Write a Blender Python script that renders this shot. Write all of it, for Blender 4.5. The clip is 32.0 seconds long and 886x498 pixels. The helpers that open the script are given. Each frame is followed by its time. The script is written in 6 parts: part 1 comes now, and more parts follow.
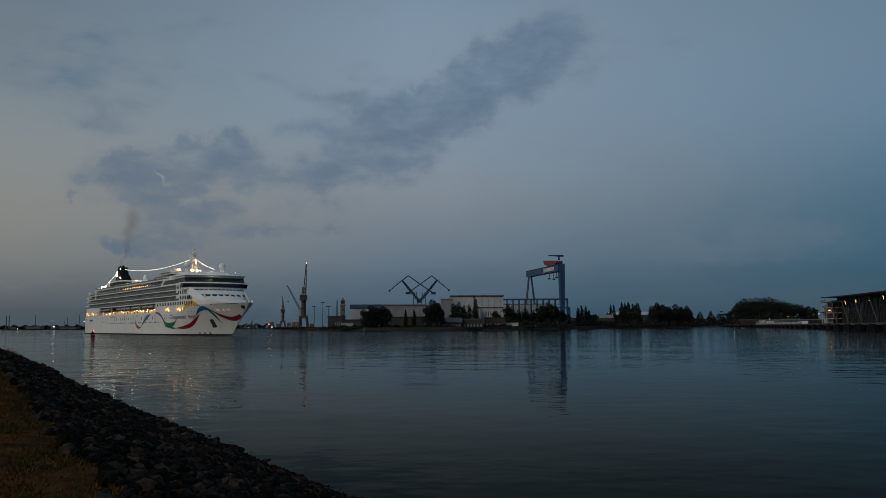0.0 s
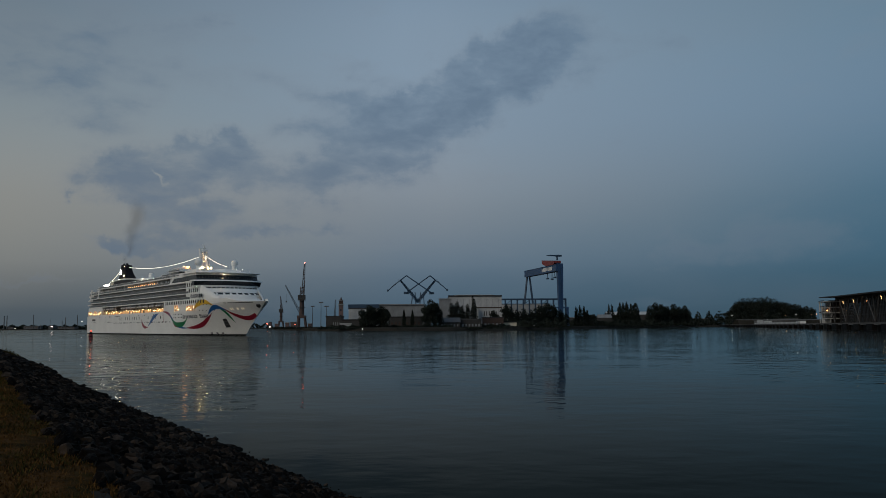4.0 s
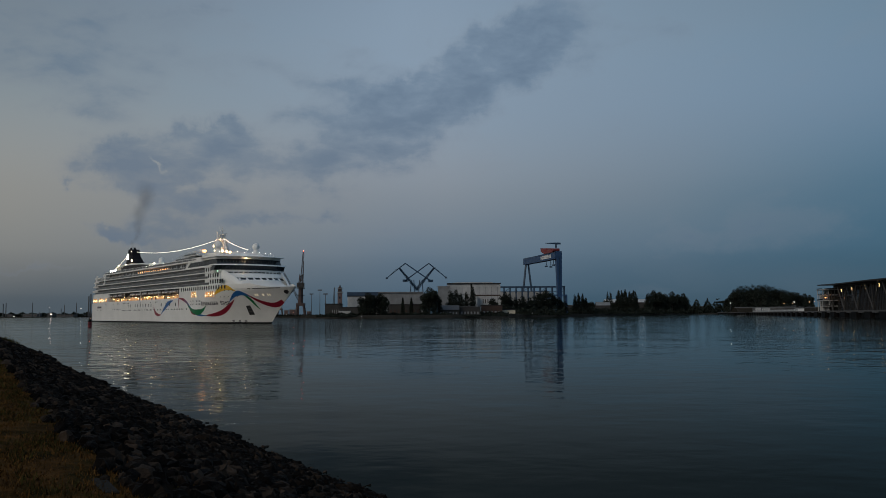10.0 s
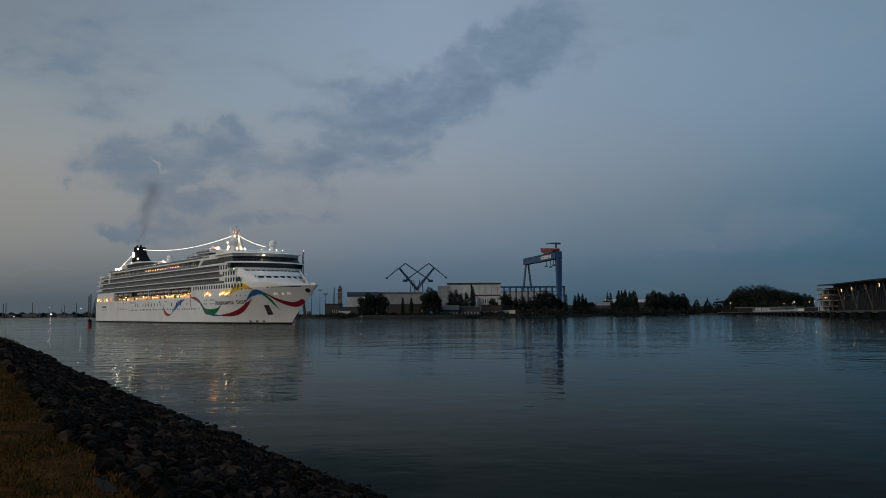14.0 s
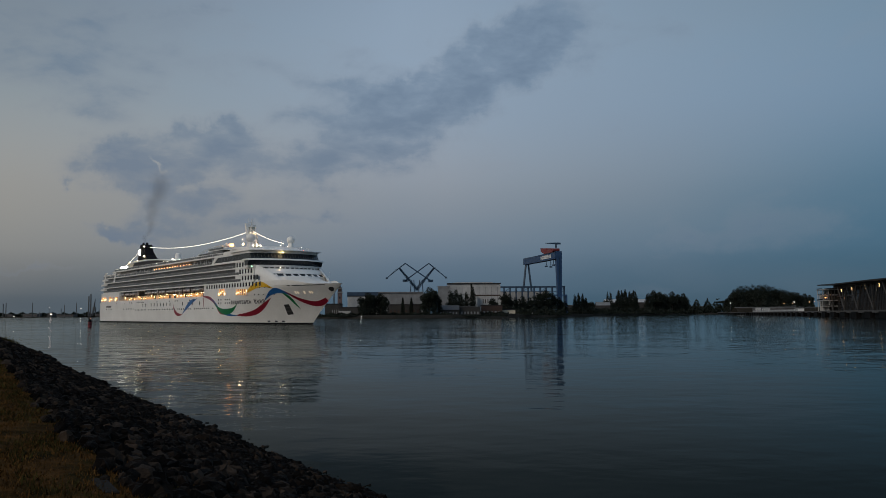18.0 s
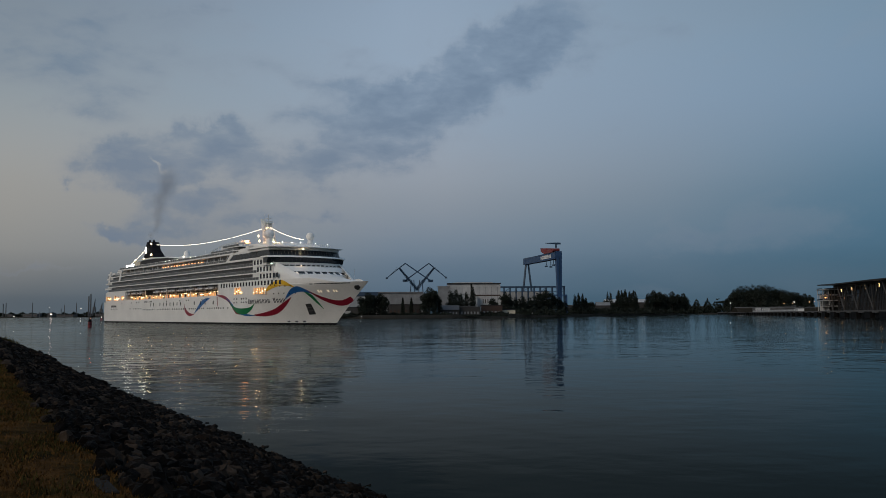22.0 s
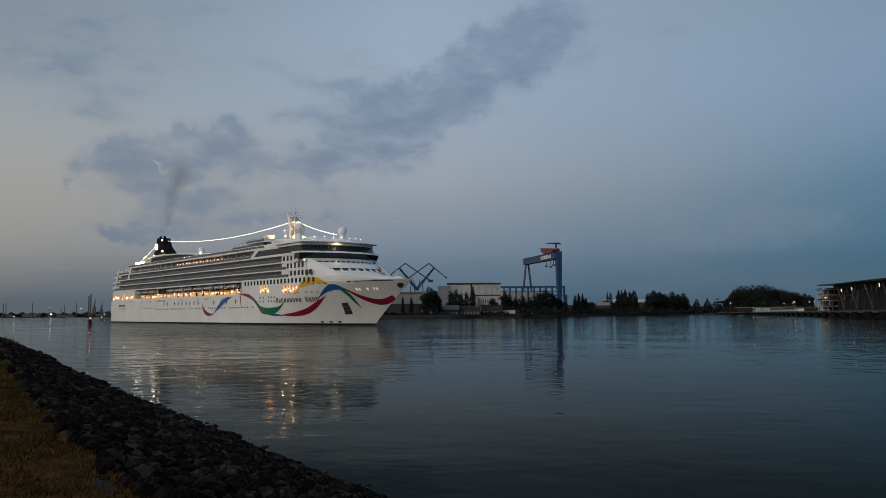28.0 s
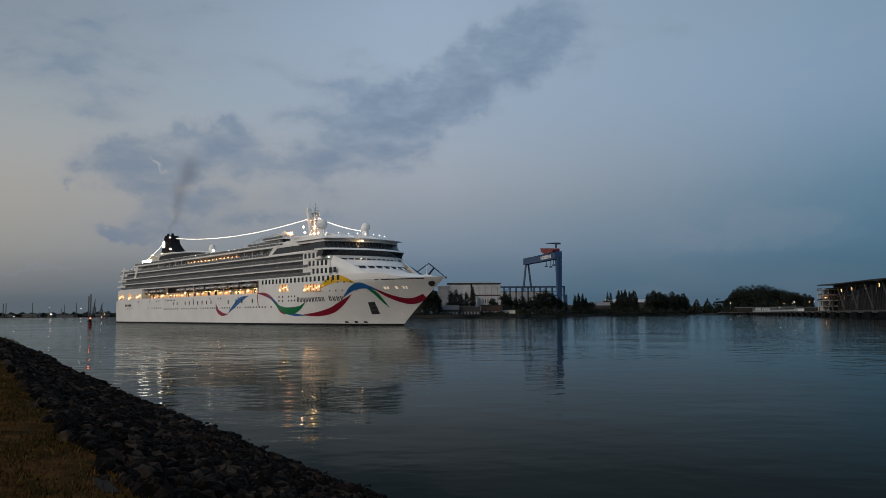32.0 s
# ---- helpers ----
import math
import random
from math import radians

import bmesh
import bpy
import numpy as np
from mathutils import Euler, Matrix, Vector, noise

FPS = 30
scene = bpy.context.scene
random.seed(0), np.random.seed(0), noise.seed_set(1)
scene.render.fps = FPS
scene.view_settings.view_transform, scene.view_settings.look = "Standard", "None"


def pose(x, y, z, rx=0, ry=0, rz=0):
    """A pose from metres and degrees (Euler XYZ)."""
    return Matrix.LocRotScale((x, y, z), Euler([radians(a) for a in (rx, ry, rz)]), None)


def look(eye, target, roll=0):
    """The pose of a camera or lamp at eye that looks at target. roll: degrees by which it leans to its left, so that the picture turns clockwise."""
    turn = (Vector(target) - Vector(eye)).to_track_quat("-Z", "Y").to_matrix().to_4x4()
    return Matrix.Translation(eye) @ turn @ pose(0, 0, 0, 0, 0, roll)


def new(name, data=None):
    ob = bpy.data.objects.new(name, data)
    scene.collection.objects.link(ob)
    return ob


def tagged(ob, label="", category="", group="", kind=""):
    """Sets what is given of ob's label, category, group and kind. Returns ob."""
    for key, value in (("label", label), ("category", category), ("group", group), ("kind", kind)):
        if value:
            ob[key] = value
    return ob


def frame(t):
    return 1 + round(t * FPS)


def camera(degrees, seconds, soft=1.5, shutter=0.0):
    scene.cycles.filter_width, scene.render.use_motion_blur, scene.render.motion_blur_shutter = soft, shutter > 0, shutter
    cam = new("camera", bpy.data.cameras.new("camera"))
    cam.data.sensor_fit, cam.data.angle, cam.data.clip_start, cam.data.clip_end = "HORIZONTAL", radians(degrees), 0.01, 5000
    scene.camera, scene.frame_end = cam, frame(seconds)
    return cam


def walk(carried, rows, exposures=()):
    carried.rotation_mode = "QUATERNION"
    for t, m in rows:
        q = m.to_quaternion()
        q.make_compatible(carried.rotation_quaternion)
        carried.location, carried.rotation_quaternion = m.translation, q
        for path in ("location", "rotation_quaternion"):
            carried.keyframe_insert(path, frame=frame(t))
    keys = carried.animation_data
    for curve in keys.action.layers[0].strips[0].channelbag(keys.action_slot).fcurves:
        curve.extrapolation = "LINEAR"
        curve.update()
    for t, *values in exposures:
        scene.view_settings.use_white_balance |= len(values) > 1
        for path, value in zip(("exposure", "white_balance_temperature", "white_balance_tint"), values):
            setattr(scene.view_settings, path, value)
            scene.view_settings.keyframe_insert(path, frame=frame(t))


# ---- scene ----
# camera on a tripod on the bank; it settles a little at first, then stands still
EYE = 3.9


def aim(pan, lift):
    return pose(0, 0, EYE, 94.52 + lift, 0, pan) @ pose(0, 0, 0, 0, 0, -0.287)


cam = camera(56.42, 32.0, soft=0.7)
walk(cam, [(0, aim(0.196, 0.86)), (1, aim(0.14, 0.86)), (2, aim(0.11, 0.86)), (2.5, aim(0.08, 0.86)), (3.5, aim(0.08, 0.86)),
           (5, aim(0.07, 0.80)), (5.5, aim(0.06, 0.73)), (6, aim(0.02, 0.53)), (6.5, aim(0.01, 0.41)), (7, aim(0.02, 0.24)),
           (7.5, aim(0.03, 0.12)), (8, aim(0.01, 0.06)), (8.5, aim(0, 0)), (9, aim(0, 0)), (32, aim(0, 0))],
     [(0, -0.43, 6350, 5.5), (3.5, -0.39, 6370, 6), (9, -0.31, 6430, 7.5), (13, -0.23, 6470, 8.5), (23, -0.05, 6550, 10), (32, 0.09, 6600, 11)])

# dusk sky: pale low in the south, deep blue to the north, torn grey-blue clouds
world = bpy.data.worlds.new("dusk_sky")
scene.world = world
world.use_nodes = True
WN, WL = world.node_tree.nodes, world.node_tree.links
WN.clear()


def wnode(kind):
    return WN.new(kind)


def wmath(op, a, b=None, c=None, clamp=False):
    n = wnode("ShaderNodeMath")
    n.operation, n.use_clamp = op, clamp
    for i, v in enumerate((a, b, c)):
        if v is None:
            continue
        if isinstance(v, (int, float)):
            n.inputs[i].default_value = v
        else:
            WL.new(v, n.inputs[i])
    return n.outputs[0]


def wmix(f, a, b, blend="MIX"):
    n = wnode("ShaderNodeMix")
    n.data_type, n.blend_type = "RGBA", blend
    for i, v in ((0, f), (6, a), (7, b)):
        if isinstance(v, (int, float)):
            n.inputs[i].default_value = v
        elif isinstance(v, tuple):
            n.inputs[i].default_value = (*v, 1)
        else:
            WL.new(v, n.inputs[i])
    return n.outputs[2]


def lin(r, g, b):
    """Linear colour from 8-bit sRGB."""
    return tuple(((c / 255 + 0.055) / 1.055) ** 2.4 if c > 10 else c / 255 / 12.92 for c in (r, g, b))


def sky_ramp(fac, stops):
    n = wnode("ShaderNodeValToRGB")
    r = n.color_ramp
    r.interpolation = "CARDINAL"
    while len(r.elements) < len(stops):
        r.elements.new(0.5)
    for e, (p, c) in zip(r.elements, stops):
        e.position, e.color = p, (*lin(*c), 1)
    WL.new(fac, n.inputs[0])
    return n.outputs[0]


way = wnode("ShaderNodeTexCoord").outputs["Generated"]
split = wnode("ShaderNodeSeparateXYZ")
WL.new(way, split.inputs[0])
wx, wy, wz = split.outputs
front = wmath("MAXIMUM", wy, 0.25)
su = wmath("DIVIDE", wx, front)
sv = wmath("DIVIDE", wz, front)
high = wmath("MULTIPLY", wz, 2.2, clamp=True)
SOUTH = [(0.0, (86, 97, 106)), (0.055, (97, 106, 113)), (0.16, (136, 138, 138)), (0.34, (154, 155, 154)), (0.53, (143, 154, 162)), (0.8, (118, 134, 150)), (1.0, (110, 128, 148))]
MIDDLE = [(0.0, (72, 96, 114)), (0.055, (80, 105, 125)), (0.16, (107, 126, 145)), (0.34, (143, 153, 166)), (0.53, (146, 164, 184)), (0.8, (143, 163, 185)), (1.0, (120, 140, 164))]
NORTH = [(0.0, (55, 85, 103)), (0.055, (59, 93, 113)), (0.16, (68, 106, 131)), (0.34, (93, 125, 150)), (0.53, (118, 144, 169)), (0.8, (116, 142, 164)), (1.0, (105, 130, 154))]
turn = wmath("DIVIDE", wx, wmath("MAXIMUM", wmath("SQRT", wmath("ADD", wmath("MULTIPLY", wx, wx), wmath("MULTIPLY", wy, wy))), 0.001))
left_f = wmath("MULTIPLY_ADD", turn, -2.4, -0.12, clamp=True)
right_f = wmath("MULTIPLY_ADD", turn, 2.1, 0.0, clamp=True)
clear = wmix(left_f, sky_ramp(high, MIDDLE), sky_ramp(high, SOUTH))
clear = wmix(right_f, clear, sky_ramp(high, NORTH))

warp = wnode("ShaderNodeTexNoise")
warp.inputs["Scale"].default_value, warp.inputs["Detail"].default_value, warp.inputs["Roughness"].default_value = 12.0, 6.0, 0.62
WL.new(way, warp.inputs["Vector"])
wsplit = wnode("ShaderNodeSeparateColor")
WL.new(warp.outputs["Color"], wsplit.inputs[0])
cu = wmath("ADD", su, wmath("MULTIPLY_ADD", wsplit.outputs[0], 0.12, -0.06))
cv = wmath("ADD", sv, wmath("MULTIPLY_ADD", wsplit.outputs[1], 0.10, -0.05))


def cloud(u0, v0, lean, a, b, weight):
    """A soft patch of cloud round a direction, a long and b across, leaning by degrees."""
    c, s = math.cos(radians(lean)), math.sin(radians(lean))
    du, dv = wmath("SUBTRACT", cu, u0), wmath("SUBTRACT", cv, v0)
    p = wmath("DIVIDE", wmath("ADD", wmath("MULTIPLY", du, c), wmath("MULTIPLY", dv, s)), a)
    r = wmath("DIVIDE", wmath("SUBTRACT", wmath("MULTIPLY", dv, c), wmath("MULTIPLY", du, s)), b)
    d = wmath("ADD", wmath("MULTIPLY", p, p), wmath("MULTIPLY", r, r))
    return wmath("MULTIPLY", wmath("EXPONENT", wmath("MULTIPLY", d, -1.0)), weight)


CLOUDS = [(-0.337, 0.201, 4, 0.090, 0.027, 1.60), (-0.382, 0.177, -15, 0.045, 0.040, 1.50), (-0.335, 0.166, 0, 0.065, 0.025, 0.90), (-0.330, 0.125, 16, 0.068, 0.029, 1.50),
          (-0.402, 0.105, -12, 0.040, 0.008, 1.35), (-0.347, 0.182, -40, 0.018, 0.006, -1.70), (-0.290, 0.215, 8, 0.048, 0.022, 1.25), (-0.303, 0.153, 25, 0.038, 0.007, -0.50),
          (-0.224, 0.152, 10, 0.042, 0.016, -0.45), (-0.224, 0.189, 8, 0.051, 0.018, 0.65), (-0.145, 0.180, 24, 0.096, 0.030, 0.90), (-0.065, 0.239, 33, 0.140, 0.055, 1.12),
          (0.046, 0.295, 31, 0.137, 0.051, 1.05), (0.130, 0.334, 30, 0.103, 0.042, 0.75), (0.074, 0.358, 25, 0.089, 0.016, 0.50), (0.081, 0.334, 20, 0.041, 0.012, -0.45),
          (-0.149, 0.288, -15, 0.062, 0.016, 0.65), (-0.129, 0.324, -10, 0.051, 0.014, 0.55), (-0.184, 0.254, -8, 0.062, 0.018, 0.70), (-0.027, 0.311, 32, 0.075, 0.012, -0.35),
          (-0.472, 0.329, -10, 0.192, 0.068, 0.75), (-0.317, 0.308, 5, 0.103, 0.041, 0.50), (-0.504, 0.254, 0, 0.075, 0.010, 0.50), (-0.340, 0.370, -6, 0.137, 0.019, 0.40),
          (-0.168, 0.114, 4, 0.048, 0.011, 0.70), (-0.514, 0.062, 0, 0.062, 0.007, 0.90), (-0.452, 0.162, 0, 0.010, 0.006, 0.90), (-0.244, 0.109, 8, 0.075, 0.010, 0.50),
          (0.157, 0.208, 14, 0.096, 0.015, 0.45), (0.355, 0.094, 4, 0.205, 0.023, 0.50), (0.277, 0.340, 10, 0.137, 0.025, 0.35), (0.382, 0.304, 16, 0.123, 0.014, 0.35)]
total = None
for c in CLOUDS:
    g = cloud(*c)
    total = g if total is None else wmath("ADD", total, g)
stretch = wnode("ShaderNodeMapping")
stretch.inputs["Rotation"].default_value = (0, radians(-28), 0)
stretch.inputs["Scale"].default_value = (8.0, 8.0, 19)
WL.new(way, stretch.inputs[0])
fluff = wnode("ShaderNodeTexNoise")
fluff.inputs["Scale"].default_value, fluff.inputs["Detail"].default_value, fluff.inputs["Roughness"].default_value = 1.0, 8.0, 0.54
fluff.inputs["Distortion"].default_value = 0.15
WL.new(stretch.outputs[0], fluff.inputs["Vector"])
torn = wmath("ADD", total, wmath("MULTIPLY_ADD", fluff.outputs["Fac"], 2.4, -1.18))
edge = wnode("ShaderNodeMapRange")
edge.interpolation_type = "SMOOTHSTEP"
edge.inputs[1].default_value, edge.inputs[2].default_value = 0.05, 1.65
WL.new(torn, edge.inputs[0])
haze = wnode("ShaderNodeTexNoise")
haze.inputs["Scale"].default_value, haze.inputs["Detail"].default_value, haze.inputs["Roughness"].default_value = 0.42, 5.0, 0.5
WL.new(stretch.outputs[0], haze.inputs["Vector"])
veil = wmath("MULTIPLY_ADD", haze.outputs["Fac"], 2.2, -0.95, clamp=True)
curl = wnode("ShaderNodeTexNoise")
curl.inputs["Scale"].default_value, curl.inputs["Detail"].default_value, curl.inputs["Roughness"].default_value = 2.6, 6.0, 0.55
curl.inputs["Distortion"].default_value = 0.2
WL.new(stretch.outputs[0], curl.inputs["Vector"])
inner = wmath("MULTIPLY_ADD", curl.outputs["Fac"], 3.0, -0.85, clamp=True)
dens = wmath("MAXIMUM", wmath("MULTIPLY", edge.outputs[0], wmath("MULTIPLY_ADD", inner, 0.55, 0.45)), wmath("MULTIPLY", veil, 0.26))
shade = wmix(wmath("MULTIPLY", dens, 1.6, clamp=True), lin(150, 152, 160), lin(97, 118, 144))
sky = wmix(wmath("MULTIPLY", dens, 0.70), clear, shade)
atmos = wnode("ShaderNodeTexSky")
atmos.sky_type, atmos.sun_disc, atmos.sun_elevation, atmos.sun_rotation = "NISHITA", False, radians(1.0), radians(205)
sky = wmix(0.008, sky, atmos.outputs[0])
back = wnode("ShaderNodeBackground")
WL.new(sky, back.inputs[0])
back.inputs[1].default_value = 1.0
WL.new(back.outputs[0], wnode("ShaderNodeOutputWorld").inputs[0])

# the low, wide glow of the evening behind the camera
glow = bpy.data.lights.new("evening_glow", "SUN")
glow.energy, glow.angle, glow.color = 1.15, radians(30), (1.0, 0.87, 0.73)
tagged(new("evening_glow", glow)).matrix_world = look((-85, -85, 76), (0, 0, 0))


# ---- materials ----
def material(name, color, rough=0.7, metal=0.0, vary=0.25, grain=3.0, fine=40.0, bump=0.15, depth=0.02, spec=0.5, island=0.0, rare=1.0, other=None):
    """A surface with stains at one scale, grain at another and a little relief, in object space metres."""
    m = bpy.data.materials.new(name)
    m.use_nodes = True
    n, l = m.node_tree.nodes, m.node_tree.links
    b = n["Principled BSDF"]
    tc = n.new("ShaderNodeTexCoord")
    big, small = n.new("ShaderNodeTexNoise"), n.new("ShaderNodeTexNoise")
    big.inputs["Scale"].default_value, big.inputs["Detail"].default_value = grain, 5
    small.inputs["Scale"].default_value, small.inputs["Detail"].default_value = fine, 3
    for t in (big, small):
        l.new(tc.outputs["Object"], t.inputs["Vector"])
    mul = n.new("ShaderNodeMath")
    mul.operation = "MULTIPLY_ADD"
    l.new(small.outputs["Fac"], mul.inputs[0])
    mul.inputs[1].default_value = 0.5
    l.new(big.outputs["Fac"], mul.inputs[2])
    ramp = n.new("ShaderNodeMapRange")
    ramp.inputs[1].default_value, ramp.inputs[2].default_value = 0.45, 1.05
    ramp.inputs[3].default_value, ramp.inputs[4].default_value = 1 - vary, 1 + vary * 0.6
    l.new(mul.outputs[0], ramp.inputs[0])
    mix = n.new("ShaderNodeMix")
    mix.data_type, mix.blend_type = "RGBA", "MULTIPLY"
    mix.inputs[0].default_value = 1
    mix.inputs[6].default_value = (*color, 1)
    if other:
        blot = n.new("ShaderNodeTexNoise")
        blot.inputs["Scale"].default_value, blot.inputs["Detail"].default_value = grain * 0.6, 6
        l.new(tc.outputs["Object"], blot.inputs["Vector"])
        where = n.new("ShaderNodeMapRange")
        where.inputs[1].default_value, where.inputs[2].default_value = 0.42, 0.60
        l.new(blot.outputs["Fac"], where.inputs[0])
        two = n.new("ShaderNodeMix")
        two.data_type = "RGBA"
        two.inputs[6].default_value, two.inputs[7].default_value = (*color, 1), (*other, 1)
        l.new(where.outputs[0], two.inputs[0])
        l.new(two.outputs[2], mix.inputs[6])
    fac = ramp.outputs[0]
    if island:
        own = n.new("ShaderNodeObjectInfo")
        piece = n.new("ShaderNodeNewGeometry")
        both = n.new("ShaderNodeMath")
        both.operation = "ADD"
        l.new(own.outputs["Random"], both.inputs[0])
        l.new(piece.outputs["Random Per Island"], both.inputs[1])
        wrap = n.new("ShaderNodeMath")
        wrap.operation = "FRACT"
        l.new(both.outputs[0], wrap.inputs[0])
        spread = n.new("ShaderNodeMapRange")
        spread.inputs[3].default_value, spread.inputs[4].default_value = 1 - island, 1 + island * rare
        few = n.new("ShaderNodeMath")
        few.operation = "POWER"
        few.inputs[1].default_value = rare
        l.new(wrap.outputs[0], few.inputs[0])
        l.new(few.outputs[0], spread.inputs[0])
        times = n.new("ShaderNodeMath")
        times.operation = "MULTIPLY"
        l.new(fac, times.inputs[0])
        l.new(spread.outputs[0], times.inputs[1])
        fac = times.outputs[0]
    l.new(fac, mix.inputs[7])
    l.new(mix.outputs[2], b.inputs["Base Color"])
    b.inputs["Roughness"].default_value, b.inputs["Metallic"].default_value = rough, metal
    b.inputs["Specular IOR Level"].default_value = spec
    if bump:
        bp = n.new("ShaderNodeBump")
        bp.inputs["Strength"].default_value, bp.inputs["Distance"].default_value = bump, depth
        l.new(mul.outputs[0], bp.inputs["Height"])
        l.new(bp.outputs[0], b.inputs["Normal"])
    return m


def lamp_material(name, color, strength):
    m = bpy.data.materials.new(name)
    m.use_nodes = True
    b = m.node_tree.nodes["Principled BSDF"]
    b.inputs["Base Color"].default_value = (*color, 1)
    b.inputs["Emission Color"].default_value = (*color, 1)
    b.inputs["Emission Strength"].default_value = strength
    return m


def glass_material(name, color, rough=0.08):
    m = bpy.data.materials.new(name)
    m.use_nodes = True
    b = m.node_tree.nodes["Principled BSDF"]
    b.inputs["Base Color"].default_value = (*color, 1)
    b.inputs["Roughness"].default_value = rough
    b.inputs["IOR"].default_value = 1.5
    return m


M_WHITE = material("ship_white_paint", (0.78, 0.77, 0.74), 0.35, vary=0.10, grain=0.12, fine=1.2, bump=0.05, depth=0.03)
M_DECK = material("teak_deck", (0.28, 0.20, 0.13), 0.7, vary=0.2, grain=0.5, fine=6)
M_BOOT = material("black_boot_top", (0.010, 0.010, 0.012), 0.7, vary=0.3, grain=0.3, spec=0.1)
# grey with the shade of the balcony recesses in it; also on anchor and posts
M_BALC = material("balcony_shade_grey", (0.095, 0.092, 0.088), 0.6, vary=0.3, grain=0.4, fine=2)
M_GLASS = glass_material("dark_ship_glass", (0.02, 0.025, 0.03))
M_RAILG = glass_material("tinted_rail_glass", (0.10, 0.104, 0.104), 0.2)
M_DARK = material("dark_opening", (0.03, 0.03, 0.032), 0.7, vary=0.3, grain=0.5)
M_FUNNEL = material("navy_funnel_paint", (0.006, 0.006, 0.009), 0.7, vary=0.15, grain=0.3, spec=0.12)
M_RED = material("crimson_hull_paint", (0.24, 0.012, 0.03), 0.35, vary=0.12, grain=0.15)
M_BLUE = material("blue_hull_paint", (0.02, 0.12, 0.34), 0.35, vary=0.12, grain=0.15)
M_GREEN = material("green_hull_paint", (0.01, 0.17, 0.06), 0.35, vary=0.12, grain=0.15)
M_YELLOW = material("yellow_hull_paint", (0.72, 0.42, 0.02), 0.35, vary=0.12, grain=0.15)
M_NAVY = material("navy_letter_paint", (0.01, 0.012, 0.03), 0.4, vary=0.1)
M_STEELW = material("white_painted_steel", (0.72, 0.72, 0.70), 0.45, vary=0.15, grain=0.6)
M_DOME = material("white_radome", (0.78, 0.77, 0.74), 0.5, vary=0.06, grain=0.6)
M_CREAM = material("cream_promenade_wall", (0.60, 0.54, 0.42), 0.6, vary=0.15, grain=0.4)
M_BOATC = material("lifeboat_canopy", (0.07, 0.07, 0.075), 0.5, vary=0.15, grain=0.8)
M_WARM = lamp_material("warm_bulb", (1.0, 0.55, 0.21), 40.0)
M_COOL = lamp_material("cool_bulb", (1.0, 0.92, 0.80), 40.0)
M_CHAIN = lamp_material("festoon_lights", (1.0, 0.90, 0.74), 2.2)
M_SIGN = lamp_material("lit_screen", (1.0, 0.90, 0.76), 18.0)
M_ORANGE = lamp_material("orange_bulb", (1.0, 0.42, 0.15), 7.0)
M_LITIN = lamp_material("lit_interior", (1.0, 0.55, 0.25), 0.30)
M_PORT = lamp_material("lit_mooring_deck", (1.0, 0.80, 0.56), 0.4)
M_FLOOD = lamp_material("floodlight", (1.0, 0.70, 0.40), 60.0)
M_FLOODM = lamp_material("mast_floodlight", (1.0, 0.56, 0.26), 230.0)
M_FAR = lamp_material("far_lamp_glow", (1.0, 0.92, 0.82), 5.0)
# distance haze is put into this colour by making it paler
M_FARHAZE = material("hazed_far_steel", (0.085, 0.088, 0.092), 0.7, vary=0.25, grain=0.2)
M_BEACON = material("dark_red_beacon_paint", (0.17, 0.012, 0.018), 0.6, vary=0.3, grain=1.0)
M_EAVE = lamp_material("dim_eave_lamp", (1.0, 0.55, 0.22), 2.4)
M_REDL = lamp_material("red_signal_lamp", (1.0, 0.07, 0.05), 35.0)
M_REDB = lamp_material("red_beacon_lamp", (1.0, 0.12, 0.07), 24.0)
M_DIVID = material("pale_balcony_screen", (0.42, 0.41, 0.40), 0.6, vary=0.2, grain=0.5)
M_FARW = lamp_material("far_reddish_floodlight", (1.0, 0.72, 0.66), 2.6)
M_WHITEL = lamp_material("white_signal_lamp", (1.0, 0.95, 0.85), 18.0)
M_GREENL = lamp_material("green_signal_lamp", (0.5, 1.0, 0.7), 8.0)
M_STONE = material("dark_basalt_riprap", (0.0115, 0.0082, 0.0060), 0.85, vary=0.55, grain=7, fine=60, bump=0.6, depth=0.03, island=0.80, spec=0.08, rare=4.5)
M_SLAB = material("worn_concrete_slab", (0.024, 0.022, 0.020), 0.9, vary=0.4, grain=3, fine=30, bump=0.4, depth=0.02, spec=0.05)
M_TURF = material("dry_turf", (0.072, 0.035, 0.011), 0.95, vary=0.85, grain=2.2, fine=16, bump=0.9, depth=0.05, spec=0.02, other=(0.022, 0.0165, 0.0045))
M_BLADE = material("dry_grass_blade", (0.082, 0.042, 0.013), 0.9, vary=0.4, grain=0.8, fine=8, bump=0, island=0.5, spec=0.03)
M_GREENB = material("green_weed_blade", (0.040, 0.034, 0.010), 0.9, vary=0.4, grain=0.8, fine=8, bump=0, island=0.5, spec=0.03)
M_LEAF = material("dark_tree_foliage", (0.026, 0.032, 0.026), 0.9, vary=0.4, grain=0.08, fine=0.8, bump=0, island=0.4, spec=0.03)
M_BARK = material("grey_bark", (0.07, 0.055, 0.04), 0.95, vary=0.3, grain=1, fine=8)
M_LAND = material("dark_shore_soil", (0.030, 0.027, 0.022), 0.95, vary=0.5, grain=0.05, fine=0.6, bump=0.4, depth=0.2, spec=0.03)
M_QUAY = material("weathered_quay_concrete", (0.075, 0.072, 0.067), 0.9, vary=0.4, grain=0.2, fine=2, bump=0.4, depth=0.05)
M_TYRE = material("black_rubber", (0.006, 0.006, 0.006), 0.9, vary=0.2, spec=0.1)
M_KBLUE = material("blue_crane_paint", (0.024, 0.066, 0.155), 0.5, vary=0.2, grain=0.15, fine=1.5)
